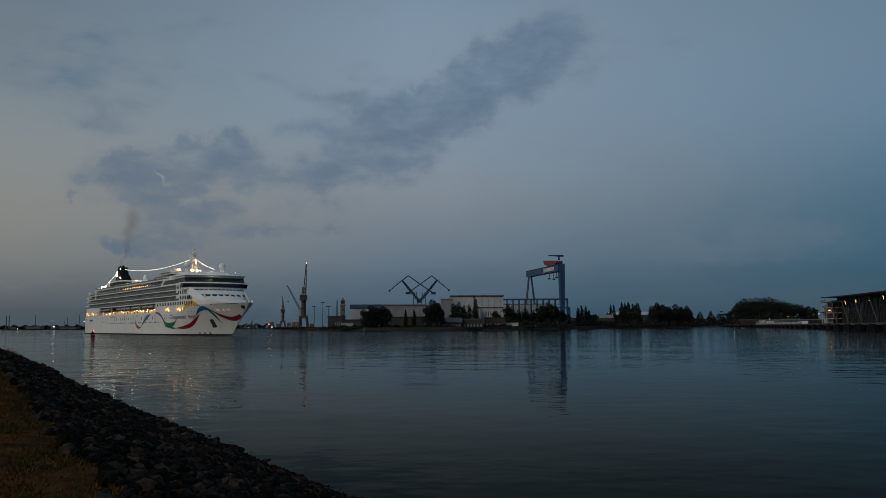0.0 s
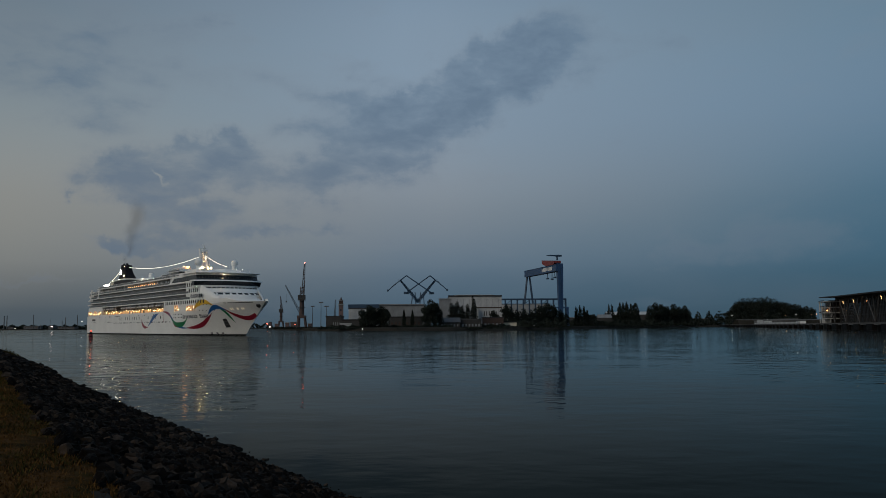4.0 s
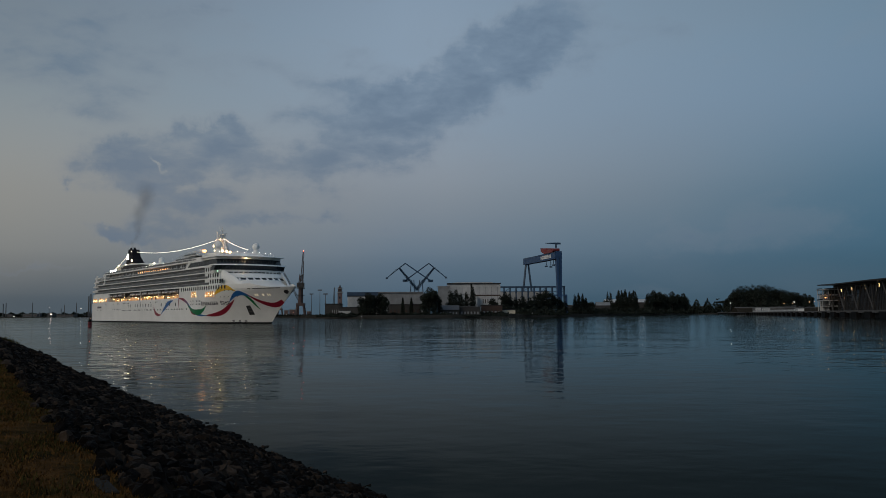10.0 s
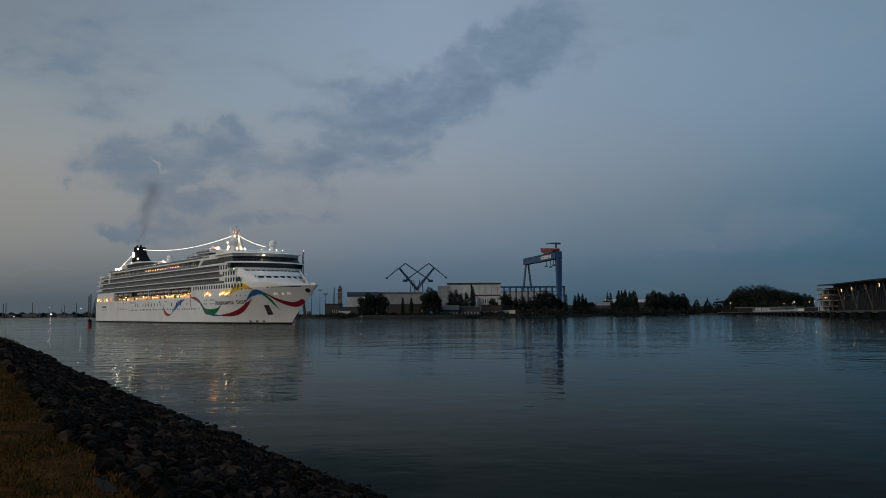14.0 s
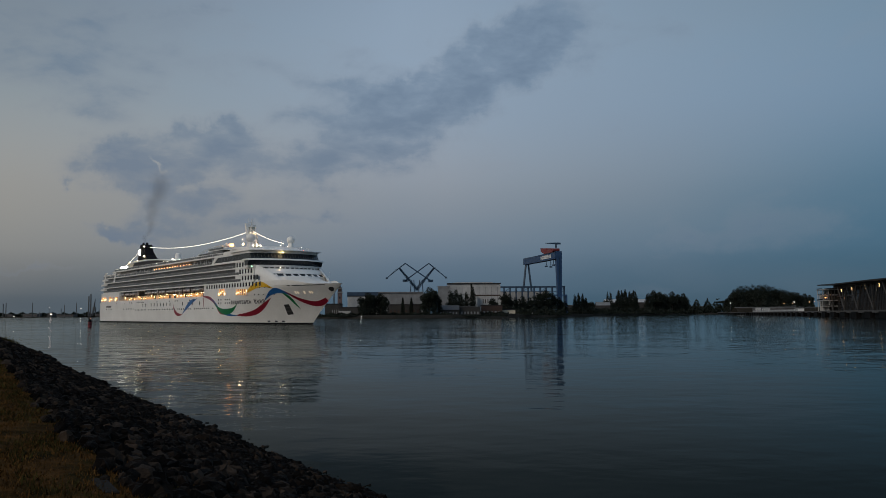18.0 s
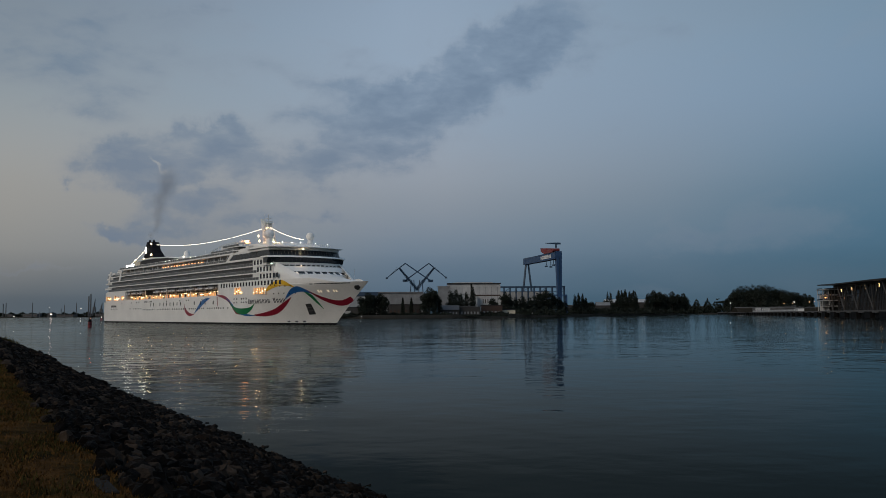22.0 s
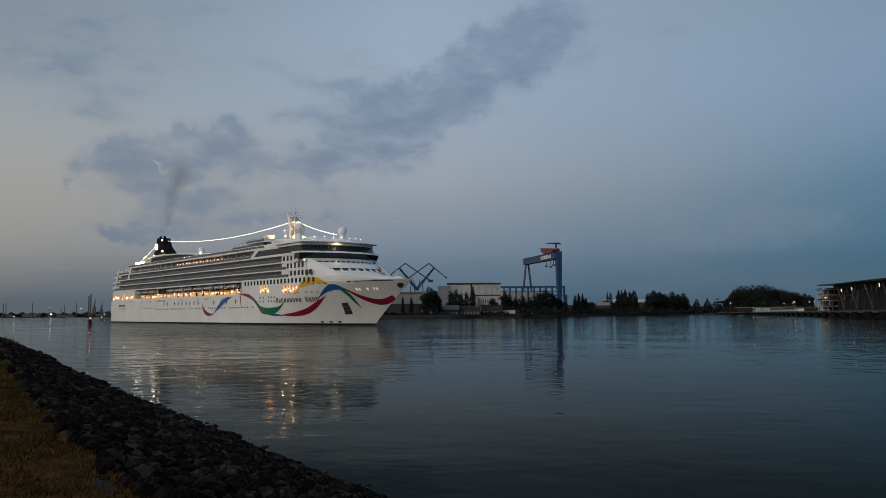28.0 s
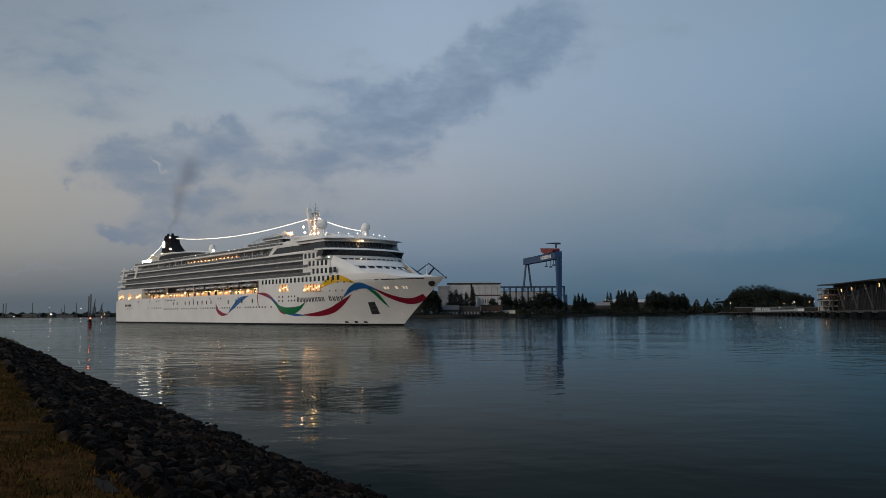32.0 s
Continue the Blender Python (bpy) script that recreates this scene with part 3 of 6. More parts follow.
for z0, z1, x0, x1 in DECKS:
    # the shade behind the rails is put into this wall's dark colour
    wall = part("cabin_wall", Shape().box(x0 - MID, x1 - MID, -14.4, 14.4, z0, z1), M_BALC, ship, "recessed cabin fronts, coloured dark for their shade")
    n = int((x1 - x0) / 3.1)
    for i in range(n + 1):
        X = x0 + 1 + i * 3.1
        for Y in (15.15,):
            d = part("balcony_divider", divider, M_BALC, wall)
            d.location, d.scale = sp(X, Y, z0), (1, 1, (z1 - z0) / 2.1)
            if i < n:
                p = part("balcony_pane", pane, M_RAILG, wall)
                p.location = sp(X + 1.55, 15.98, z0)
                part("cabin_door", door, M_GLASS, wall).location = sp(X + 1.35 + 0.5 * (i % 2), 14.42, z0)
                if rb.random() < 0.22:
                    c = part("balcony_chair", chair, M_DIVID, wall)
                    c.location = sp(X + rb.uniform(0.7, 2.4), 15.1, z0)
    part("balcony_handrail", Shape().box(x0 - MID, x1 - MID, -16.03, -15.93, z0 + 1.06, z0 + 1.14), M_DIVID, wall)
    part("port_rail", Shape().box(x0 - MID, x1 - MID, 15.9, 16.0, z0, z0 + 1.05), M_RAILG, ship)
# window grid ahead of the balconies
part("cabin_block", Shape().box(229 - MID, 249 - MID, -15.9, 15.9, 18.6, 28.3), M_WHITE, ship)
win = Shape().box(-0.65, 0.65, -0.06, 0.06, -0.75, 0.75).mesh("cabin_window", M_GLASS)


def hull_window(X, z, w=1.0, h=1.0, name="cabin_window", mesh=None, off=0.02):
    o = part(name, mesh or win, M_GLASS, ship)
    Y = half(X, z) if z < 18.6 else 15.9
    slope = math.degrees(math.atan2(half(X - 1, z) - half(X + 1, z), 2))
    o.matrix_basis = pose(*sp(X, Y + off, z), 0, 0, 180 + slope) @ Matrix.Diagonal((w, 1, h, 1))
    return o


for i in range(20):
    hull_window(195.5 + i * 3.05, 17.5, 1.1, 1.2)
for row, (z, x0, n) in enumerate(((20.4, 237.2, 6), (23.4, 234.2, 5), (26.5, 231, 5))):
    for i in range(n):
        hull_window(x0 + i * 3.05, z, 1.2, 1.3)
# openings low on the hull
small = Shape().box(-0.4, 0.4, -0.05, 0.05, -0.35, 0.35).mesh("porthole", M_GLASS)
for i in range(46):
    X = 84 + i * 2.65
    if i % 9 != 8:
        hull_window(X, 7.3, name="porthole", mesh=small)
for X in (22, 26, 30, 34, 60, 66, 70, 73, 76, 79):
    hull_window(X, 8.0, name="porthole", mesh=small)
for i in range(7):
    hull_window(112 + i * 5.2, 10.0, 0.7, 1.15)
for X in (97, 101.5, 162, 170, 176, 186):
    hull_window(X, 10.0, 0.7, 1.15)
for i in range(7):
    hull_window(86 + i * 2.0, 11.7, name="porthole", mesh=small)
for X in (44, 62, 72, 76, 122, 142, 151, 154, 172, 178):
    hull_window(X, 11.6, name="porthole", mesh=small)
for X in (246, 249.5, 253, 256.5, 260):
    hull_window(X, 16.4 if X < 250 else 15.9, 0.45, 0.5, "porthole")
    hull_window(X + 1, 12.9, 0.4, 0.45, "porthole")
for X in (218, 220.4, 222.8, 210, 213):
    hull_window(X, 11.2, name="porthole", mesh=small)
    hull_window(X, 9.6, name="porthole", mesh=small)


# painted ribbons lie on the hull plating
def ribbon(name, mat, pts, label, off=0.07):
    """A painted band through (X, z, width) points, thin at the ends where the width says so."""
    k = []
    n = len(pts)
    for i in range(n - 1):
        p0, p1, p2, p3 = pts[max(0, i - 1)], pts[i], pts[i + 1], pts[min(n - 1, i + 2)]
        for j in range(8):
            t = j / 8
            k.append(tuple(0.5 * (2 * b + (c - a) * t + (2 * a - 5 * b + 4 * c - d) * t * t + (3 * b - a - 3 * c + d) * t ** 3)
                           for a, b, c, d in zip(p0, p1, p2, p3)))
    k.append(pts[-1])
    lo, mi, hi = [], [], []
    k = [(bow(X), z, w) for X, z, w in k]
    for i, (X, z, w) in enumerate(k):
        a, b = k[max(0, i - 1)], k[min(len(k) - 1, i + 1)]
        dx, dz = b[0] - a[0], b[1] - a[1]
        d = math.hypot(dx, dz) or 1
        for row, q in ((lo, -0.5), (mi, 0.0), (hi, 0.5)):
            XX, zz = X - dz / d * w * q, z + dx / d * w * q
            row.append(sp(XX, half(XX, zz) + off, zz))
    return part(name, Shape().face_grid([lo, mi, hi]), mat, ship, label, True)


ribbon("painted_ribbon", M_RED, [(148.6, 9.8, 0.1), (150.2, 6.6, 1.7), (155.4, 4.5, 1.7), (162.4, 4.4, 0.1)], "crimson painted ribbon")
ribbon("painted_ribbon", M_BLUE, [(161.5, 4.6, 0.1), (168.5, 8.2, 2.0), (174.5, 10.7, 2.2), (182.5, 12.3, 0.1)], "blue painted ribbon")
ribbon("painted_ribbon", M_RED, [(190.5, 13.2, 0.3), (198.0, 12.4, 1.4), (204.0, 10.6, 1.3), (207.5, 8.3, 0.8), (212.1, 5.6, 1.7), (218.0, 4.2, 0.1)], "crimson painted ribbon")
ribbon("painted_ribbon", M_GREEN, [(204.0, 10.0, 0.1), (208.5, 7.8, 1.0), (214.6, 5.9, 2.4), (221.2, 5.7, 2.6), (226.6, 6.9, 1.3), (230.5, 9.0, 0.1)], "green painted ribbon", 0.09)
ribbon("painted_ribbon", M_BLUE, [(199.0, 12.3, 0.1), (206.0, 9.9, 0.6), (214.0, 5.4, 0.7), (221.6, 4.1, 1.0), (229.0, 3.8, 0.1)], "blue painted ribbon", 0.08)
ribbon("painted_ribbon", M_RED, [(226.5, 3.9, 0.1), (236.0, 4.2, 1.6), (244.1, 5.5, 2.1), (251.2, 8.0, 1.7), (258.6, 11.2, 0.1)], "crimson painted ribbon")
ribbon("painted_ribbon", M_BLUE, [(253.5, 10.2, 0.1), (259.9, 13.2, 1.6), (265.1, 14.3, 2.2), (268.9, 13.6, 1.2), (271.5, 12.2, 0.1)], "blue painted ribbon", 0.09)
ribbon("painted_ribbon", M_GREEN, [(266.6, 14.4, 0.3), (270.0, 11.6, 1.6), (271.3, 9.1, 1.3), (272.6, 6.3, 0.1)], "green painted ribbon")
ribbon("painted_ribbon", M_YELLOW, [(239.5, 13.2, 0.1), (246.8, 16.0, 2.2), (254.4, 17.1, 2.4), (259.6, 16.4, 1.4), (264.5, 14.9, 0.1)], "yellow painted ribbon")
ribbon("painted_ribbon", M_RED, [(269.5, 14.0, 0.1), (274.2, 10.8, 1.4), (279.5, 8.8, 2.0), (283.6, 8.7, 2.0), (288.0, 10.2, 1.6)], "crimson painted ribbon")
ribbon("painted_ribbon", M_RED, [(190.6, 12.6, 0.9), (191.0, 10.0, 0.7), (192.2, 7.2, 0.2)], "crimson painted ribbon")
# the ship's name, as plain bars
for i in range(14):
    if i == 9:
        continue
    X0 = 224.6 + i * 2.05
    z0 = 8.9 + 0.012 * i
    s = Shape()
    tall = 2.0 if i in (0, 10) else 1.65
    for u0, u1, v0, v1 in ((0.15, 0.72, 0.0, tall), (1.05, 1.5, 0.0, tall)):
        s.poly([sp(X0 + a, half(X0 + a, z0 + b) + 0.06, z0 + b) for a, b in ((u0, v0), (u1, v0), (u1, v1), (u0, v1))])
    part("name_bar", s, M_NAVY, ship, "navy painted letter bars")
for i in range(5):
    part("stern_mark", Shape().box(22 + i * 2.2 - MID, 23.6 + i * 2.2 - MID, -16.07, -15.9, 9.2, 10.4), M_DARK, ship)
# anchor pocket
for side in (1, -1):
    q = [(263.2, 8.3), (266.2, 8.5), (265.9, 4.2), (262.4, 4.0)]
    pocket = part("anchor_pocket", Shape().poly([sp(X, side * (half(X, z) + 0.08), z) for X, z in q]), M_DARK, ship, "dark anchor pocket in the bow")
    s = Shape()
    for t0, t1 in ((0.30, 0.36), (0.62, 0.70)):
        def lerp(t):
            return [(q[0][0] + (q[3][0] - q[0][0]) * t, q[0][1] + (q[3][1] - q[0][1]) * t), (q[1][0] + (q[2][0] - q[1][0]) * t, q[1][1] + (q[2][1] - q[1][1]) * t)]
        a, b = lerp(t0), lerp(t1)
        s.poly([sp(X, side * (half(X, z) + 0.16), z) for X, z in (a[0], a[1], b[1], b[0])])
    part("anchor", s, M_BALC, pocket)
# mooring openings by the bow
for X, w in ((273.3, 0.7), (274.6, 0.6), (277.8, 0.8), (280.6, 0.5), (281.7, 0.5)):
    part("mooring_port", Shape().poly([sp(X + a, half(X + a, 13.2 + b) + 0.06, 13.2 + b) for a, b in ((0, -0.45), (w, -0.45), (w, 0.45), (0, 0.45))]), M_PORT, ship, "lit mooring opening")
for side in (1, -1):
    s = Shape().poly([sp(X, side * (half(X, z) + 0.06), z) for X, z in ((290.2, 14.5), (291.0, 15.1), (292.5, 15.2), (292.6, 14.5), (291.4, 13.5), (290.5, 13.4), (290.0, 13.9))])
    part("bow_opening", s, M_DARK, ship, "dark mooring opening under the bow")
for X in (248.8, 253.2, 257.4):
    part("thruster_mark", Shape().poly([sp(X + a, half(X + a, 1.2 + b) + 0.05, 1.2 + b) for a, b in ((0, -0.3), (1.6, -0.3), (1.6, 0.3), (0, 0.3))]), M_NAVY, ship)
for a, b in ((271.2, 273), (274.0, 290.0)):
    part("bulwark_slot", Shape().face_grid([[sp(a + (b - a) * i / 8, half(a + (b - a) * i / 8, z) + 0.05, z) for i in range(9)] for z in (15.95, 16.25)]), M_DARK, ship)


# ---- front of the superstructure ----
def arc(X0, bulge, W, n=24):
    return [(X0 - bulge * abs(2 * i / n - 1) ** 2.2, W * (2 * i / n - 1)) for i in range(n + 1)]


def front_band(name, za, zb, Xa, Xb, W, bulge, mat, label="", back_x=240):
    lo = [(back_x, -W)] + arc(Xa, bulge, W) + [(back_x, W)]
    hi = [(back_x, -W)] + arc(Xb, bulge, W) + [(back_x, W)]
    s = Shape().face_grid([[sp(X, Y, za) for X, Y in lo], [sp(X, Y, zb) for X, Y in hi]])
    s.poly([sp(X, Y, za) for X, Y in lo])
    s.poly([sp(X, Y, zb) for X, Y in hi])
    return part(name, s, mat, ship, label)


front_band("front_house", 16.4, 20.7, 262.5, 262.0, 13.6, 3, M_WHITE)
band = front_band("lounge_glazing", 20.75, 21.75, 261.5, 259.8, 13.4, 3.4, M_GLASS, "row of dark slanted windows")
for i in range(9):
    X, Y = arc(261.6, 3.4, 13.45)[i * 3]
    X2, Y2 = arc(259.9, 3.4, 13.45)[i * 3]
    part("window_post", Shape().face_grid([[sp(X + 0.05, Y - 0.75, 20.72), sp(X + 0.05, Y + 0.75, 20.72)], [sp(X2 + 0.05, Y2 - 0.35, 21.78), sp(X2 + 0.05, Y2 + 0.35, 21.78)]]), M_WHITE, band)
front_band("front_ledge", 21.8, 23.7, 260.2, 258.2, 13.9, 3.6, M_WHITE)
# a closed near-black band; the open deck's shade is put into its colour
band = front_band("crew_deck_opening", 23.75, 24.8, 254.6, 254.6, 13.0, 3.4, M_DARK, "dark band for the shade of the open deck under the bridge")
for i in range(1, 12):
    X, Y = arc(256.2, 3.5, 13.3)[i * 2]
    part("deck_post", Shape().box(X - 0.12 - MID, X + 0.12 - MID, -Y - 0.25, -Y + 0.25, 23.7, 24.85), M_WHITE, band)
part("crew_deck_rail", Shape().face_grid([[sp(X, Y, z) for X, Y in arc(257.6, 3.5, 13.6)] for z in (23.7, 24.1)]), M_WHITE, ship)
front_band("bridge_floor", 24.8, 25.75, 254.5, 254.8, 16.6, 5.5, M_WHITE)
band = front_band("bridge_glazing", 25.8, 27.9, 253.6, 254.8, 18.2, 6.5, M_GLASS, "dark wraparound bridge windows", 244)
for i in range(1, 24):
    (X, Y), (X2, Y2) = arc(253.7, 6.5, 18.25)[i], arc(254.9, 6.5, 18.25)[i]
    part("window_post", Shape().face_grid([[sp(X + 0.03, Y - 0.06, 25.8), sp(X + 0.03, Y + 0.06, 25.8)], [sp(X2 + 0.03, Y2 - 0.06, 27.9), sp(X2 + 0.03, Y2 + 0.06, 27.9)]]), M_NAVY, band)
front_band("bridge_roof", 27.95, 28.6, 255.2, 254.6, 18.6, 6.5, M_WHITE, "", 242)
band = front_band("observation_glazing", 28.65, 31.2, 252.2, 250.8, 16.6, 5.0, M_GLASS, "tall dark observation lounge windows", 236)
for i in range(0, 25):
    (X, Y), (X2, Y2) = arc(252.3, 5.0, 16.65)[i], arc(250.9, 5.0, 16.65)[i]
    part("window_post", Shape().face_grid([[sp(X + 0.03, Y - 0.09, 28.65), sp(X + 0.03, Y + 0.09, 28.65)], [sp(X2 + 0.03, Y2 - 0.09, 31.2), sp(X2 + 0.03, Y2 + 0.09, 31.2)]]), M_BALC, band)
front_band("observation_roof", 31.25, 32.3, 251.4, 250.6, 16.9, 5.0, M_WHITE, "", 226)
front_band("roof_brim", 32.3, 32.5, 253.6, 253.6, 17.6, 5.2, M_WHITE, "", 226)
front_band("upper_roof", 32.35, 33.6, 249.0, 246.0, 15.2, 5.0, M_WHITE, "", 214)
# sloping shoulders down to the bulwark, both sides
for side in (1, -1):
    rows = []
    for X in [238 + i * 1.6 for i in range(22)]:
        t = max(0.0, min(1.0, (X - 250) / 21))
        zt = 25.7 - 9.1 * t ** 1.15
        Y = half(X, 16.5)
        rows.append([sp(X, side * (Y - 0.03), 16.4), sp(X, side * (Y - 0.03 - 0.35 * min(1, t * 3)), 16.4 + (zt - 16.4) * 0.5), sp(X, side * (Y - 0.9 * min(1, t * 3)), zt), sp(X, side * max(0, Y - 1.0 - 0.9 * min(1, t * 3)), zt - 0.15)])
    part("shoulder", Shape().face_grid(rows), M_WHITE, ship, smooth=True)
# whale-back cover of the foredeck
outer = [(262 + i * 2.15, half(262 + i * 2.15, 16.5) - 0.1) for i in range(17)]
ring = [(X, Y) for X, Y in outer] + [(X, -Y) for X, Y in reversed(outer[:-1])]
rows = []
for k in range(7):
    t = k / 6
    row = []
    for X, Y in ring:
        xi = 257.5 + (X - 262) * 0.14
        yi = Y * 0.88
        row.append(sp(X + (xi - X) * t, Y + (yi - Y) * t, 16.5 + 4.3 * t ** 1.35))
    rows.append(row)
part("foredeck_cover", Shape().face_grid(rows), M_WHITE, ship, smooth=True)
# side windows of the observation lounge and their sloped end
part("lounge_side", Shape().box(196 - MID, 240 - MID, -15.7, 15.7, 28.3, 28.7).box(205 - MID, 240 - MID, -15.6, 15.6, 31.1, 32.3), M_WHITE, ship)
for side in (1, -1):
    a = side * 15.62
    o = part("lounge_side_glass", Shape().poly([sp(202, a, 28.7), sp(238, a, 28.7), sp(238, a, 31.15), sp(209, a, 31.15)]), M_GLASS, ship, "long dark side windows")
    part("glass_frame", Shape().prism([(199.5 - MID, 28.3), (202 - MID, 28.3), (210 - MID, 32.3), (205 - MID, 32.3)], min(-a - 0.1, -a + 0.15), max(-a - 0.1, -a + 0.15), 1), M_WHITE, o)
    for i in range(8):
        part("window_post", Shape().box(212 + i * 3.3 - MID, 212.2 + i * 3.3 - MID, -a - 0.04, -a + 0.04, 28.7, 31.15), M_BALC, o)
part("lounge_body", Shape().box(205 - MID, 238 - MID, -15.2, 15.2, 28.5, 31.2), M_DARK, ship)

# ---- open decks ----
part("sun_deck", Shape().box(12 - MID, 205 - MID, -15.9, 15.9, 28.1, 28.34), M_DECK, ship)
rail = part("sun_deck_rail", Shape().box(14 - MID, 200 - MID, -15.95, -15.85, 28.35, 29.35).box(14 - MID, 200 - MID, 15.85, 15.95, 28.35, 29.35), M_RAILG, ship, "tinted glass rail")
part("handrail", Shape().box(14 - MID, 200 - MID, -16.0, -15.8, 29.36, 29.46), M_STEELW, rail)
for i in range(62):
    part("rail_post", Shape().box(14.5 + i * 3 - MID, 14.6 + i * 3 - MID, -16.0, -15.83, 28.3, 29.4), M_STEELW, rail)
house = part("deck_house", Shape().box(38 - MID, 205 - MID, -12.8, 12.8, 28.3, 31.6), M_DIVID, ship)
for i in range(26):
    part("deck_house_window", Shape().box(74 + i * 5 - MID, 78 + i * 5 - MID, -12.86, -12.7, 29.0, 31.0), M_GLASS, house)
part("upper_deck", Shape().box(30 - MID, 208 - MID, -15.0, 15.0, 31.6, 32.3), M_WHITE, ship)
part("upper_rail", Shape().box(34 - MID, 206 - MID, -14.9, -14.8, 32.3, 33.3).box(34 - MID, 206 - MID, 14.8, 14.9, 32.3, 33.3), M_RAILG, ship, "tinted glass rail")
for i in range(22):
    part("deck_post", Shape().box(32 + i * 8 - MID, 32.16 + i * 8 - MID, -15.3, -15.1, 28.3, 31.6), M_STEELW, ship)
# stern terraces
for i, (z, x) in enumerate(((21.4, 6.5), (24.6, 8.0), (27.6, 10.0), (30.6, 13.0))):
    part("stern_terrace", Shape().prism([(x - MID, -15.8), (x - 2.2 - MID, -9), (x - 3 - MID, 0), (x - 2.2 - MID, 9), (x - MID, 15.8), (x + 14 - MID, 15.8), (x + 14 - MID, -15.8)], z - 1.0, z), M_WHITE, ship)
    # same darkened grey, for the shade under the terraces
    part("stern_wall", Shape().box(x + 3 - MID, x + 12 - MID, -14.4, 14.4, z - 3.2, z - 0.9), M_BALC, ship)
part("aft_house", Shape().box(22 - MID, 40 - MID, -13, 13, 28.3, 31.4), M_WHITE, ship)
for x0, x1 in ((14, 34), (36, 58)):
    part("slanted_wing", Shape().prism([(x0 - MID, 24.7), (x0 + 3 - MID, 24.7), (x0 + 7 - MID, 31.8), (x0 + 4 - MID, 31.8)], -16.12, -15.6, 1), M_WHITE, ship)
part("lit_screen", Shape().box(39 - MID, 53 - MID, -12.6, -12.3, 32.6, 34.9), M_SIGN, ship, "bright lit white screen")
part("screen_case", Shape().box(38.7 - MID, 53.3 - MID, -12.28, -11.8, 32.3, 35.2), M_WHITE, ship)
for i in range(7):
    part("screen_post", Shape().box(40 + i * 2 - MID, 40.6 + i * 2 - MID, -12.7, -12.2, 31.0, 32.2), M_DARK, ship)
part("funnel_base", Shape().prism([(34 - MID, 32.3), (82 - MID, 32.3), (80 - MID, 36.5), (70 - MID, 38.6), (36 - MID, 38.2)], -7, 7, 1), M_CREAM, ship, "cream floodlit funnel base")
# funnel with its raked back
prof = [(42.5, 37.5), (65, 37.5), (61.5, 39.8), (58.0, 42.2), (55.4, 45), (53.6, 48.0), (52.4, 49.2), (46.9, 49.4), (46.0, 48), (44.3, 44)]
s = Shape()
rows = []
for k in range(5):
    q = (-1, -0.8, 0, 0.8, 1)[k]
    rows.append([sp(X, q * (3.6 if z < 41 else 2.8), z) for X, z in prof])
s.face_grid(rows, close=True)
s.poly(rows[0]).poly(rows[-1])
funnel = part("funnel", s, M_FUNNEL, ship, "black funnel with a raked front")
for X, Y in ((48, 1.2), (48, -1.2), (51.5, 0)):
    part("funnel_pipe", Shape().tube(sp(X, Y, 49), sp(X - 0.3, Y, 50.4), 0.7), M_FUNNEL, funnel)
# the panel itself emits; its floodlighting is put into the material
part("funnel_panel", Shape().box(44.6 - MID, 47.4 - MID, -3.1, -2.85, 42.6, 46.0), M_SIGN, funnel, "white emblem panel, self-glowing to look floodlit")
# curved sliding roof over the pool
s = Shape()
rows = []
for i in range(15):
    X = 58 + i * 6.0
    t = i / 14
    hgt = 36.9 - 2.4 * max(0, (t - 0.55) / 0.45) ** 1.5 - 0.5 * (1 - t) ** 4
    rows.append([sp(X, Y, 33.0 + (hgt - 33.0) * (1 - (abs(Y) / 12.0) ** 4)) for Y in (-12, -11.6, -10.6, -9, -6, 0, 6, 9, 10.6, 11.6, 12)])
s.face_grid(rows)
part("pool_roof", s, M_WHITE, ship, "curved white pool roof", True)
# no glass here: a near-black sheet drawn for the shade under the roof's edge
o = part("pool_roof_shade", Shape().prism([(64 - MID, 33.3), (138 - MID, 33.2), (128 - MID, 34.5), (110 - MID, 35.7), (86 - MID, 36.4), (66 - MID, 36.2)], -12.35, -11.9, 1), M_DARK, ship, "dark sheet for the shade under the pool roof")
s = Shape()
for a, b in (((60, 36.2), (72, 36.5)), ((72, 36.5), (86, 36.6)), ((86, 36.6), (110, 35.9)), ((110, 35.9), (128, 34.7)), ((128, 34.6), (142, 33.5))):
    s.beam(sp(a[0], 12.5, a[1]), sp(b[0], 12.5, b[1]), 0.55)
part("pool_roof_brim", s, M_WHITE, ship)
for i in range(9):
    part("roof_lamp", Shape().ball(sp(112 + i * 6.3, 13.6, 33.6), 0.10, 6, 4), M_COOL, ship)
for i in range(14):
    part("deck_lamp", Shape().ball(sp(108 + i * 4.3, 13.4, 30.3), 0.22, 6, 4), M_ORANGE, ship, "orange deck lamp")
part("roof_radome", Shape().tube(sp(97, -4, 36), sp(97, -4, 39.6), 1.7, n=14).ball(sp(97, -4, 39.6), 1.7), M_DOME, ship, "white radome", True)
# climbing frame and small houses ahead of the pool
s = Shape()
arch = [(160 + i * 3.6, 33.4 + 4.6 * math.sin(min(1.0, i / 9) * 1.5)) for i in range(12)]
for Y in (3.5, 7, 10.5):
    for (xa, za), (xb, zb) in zip(arch, arch[1:]):
        s.beam(sp(xa, Y, za), sp(xb, Y, zb), 0.26)
        s.beam(sp(xa, Y, za * 0.5 + 16.4), sp(xb, Y, zb * 0.5 + 16.4), 0.14)
for X, z in arch:
    s.beam(sp(X, 3.5, z), sp(X, 10.5, z), 0.2)
    for Y in (3.5, 10.5):
        s.beam(sp(X, Y, 32.3), sp(X, Y, z), 0.18)
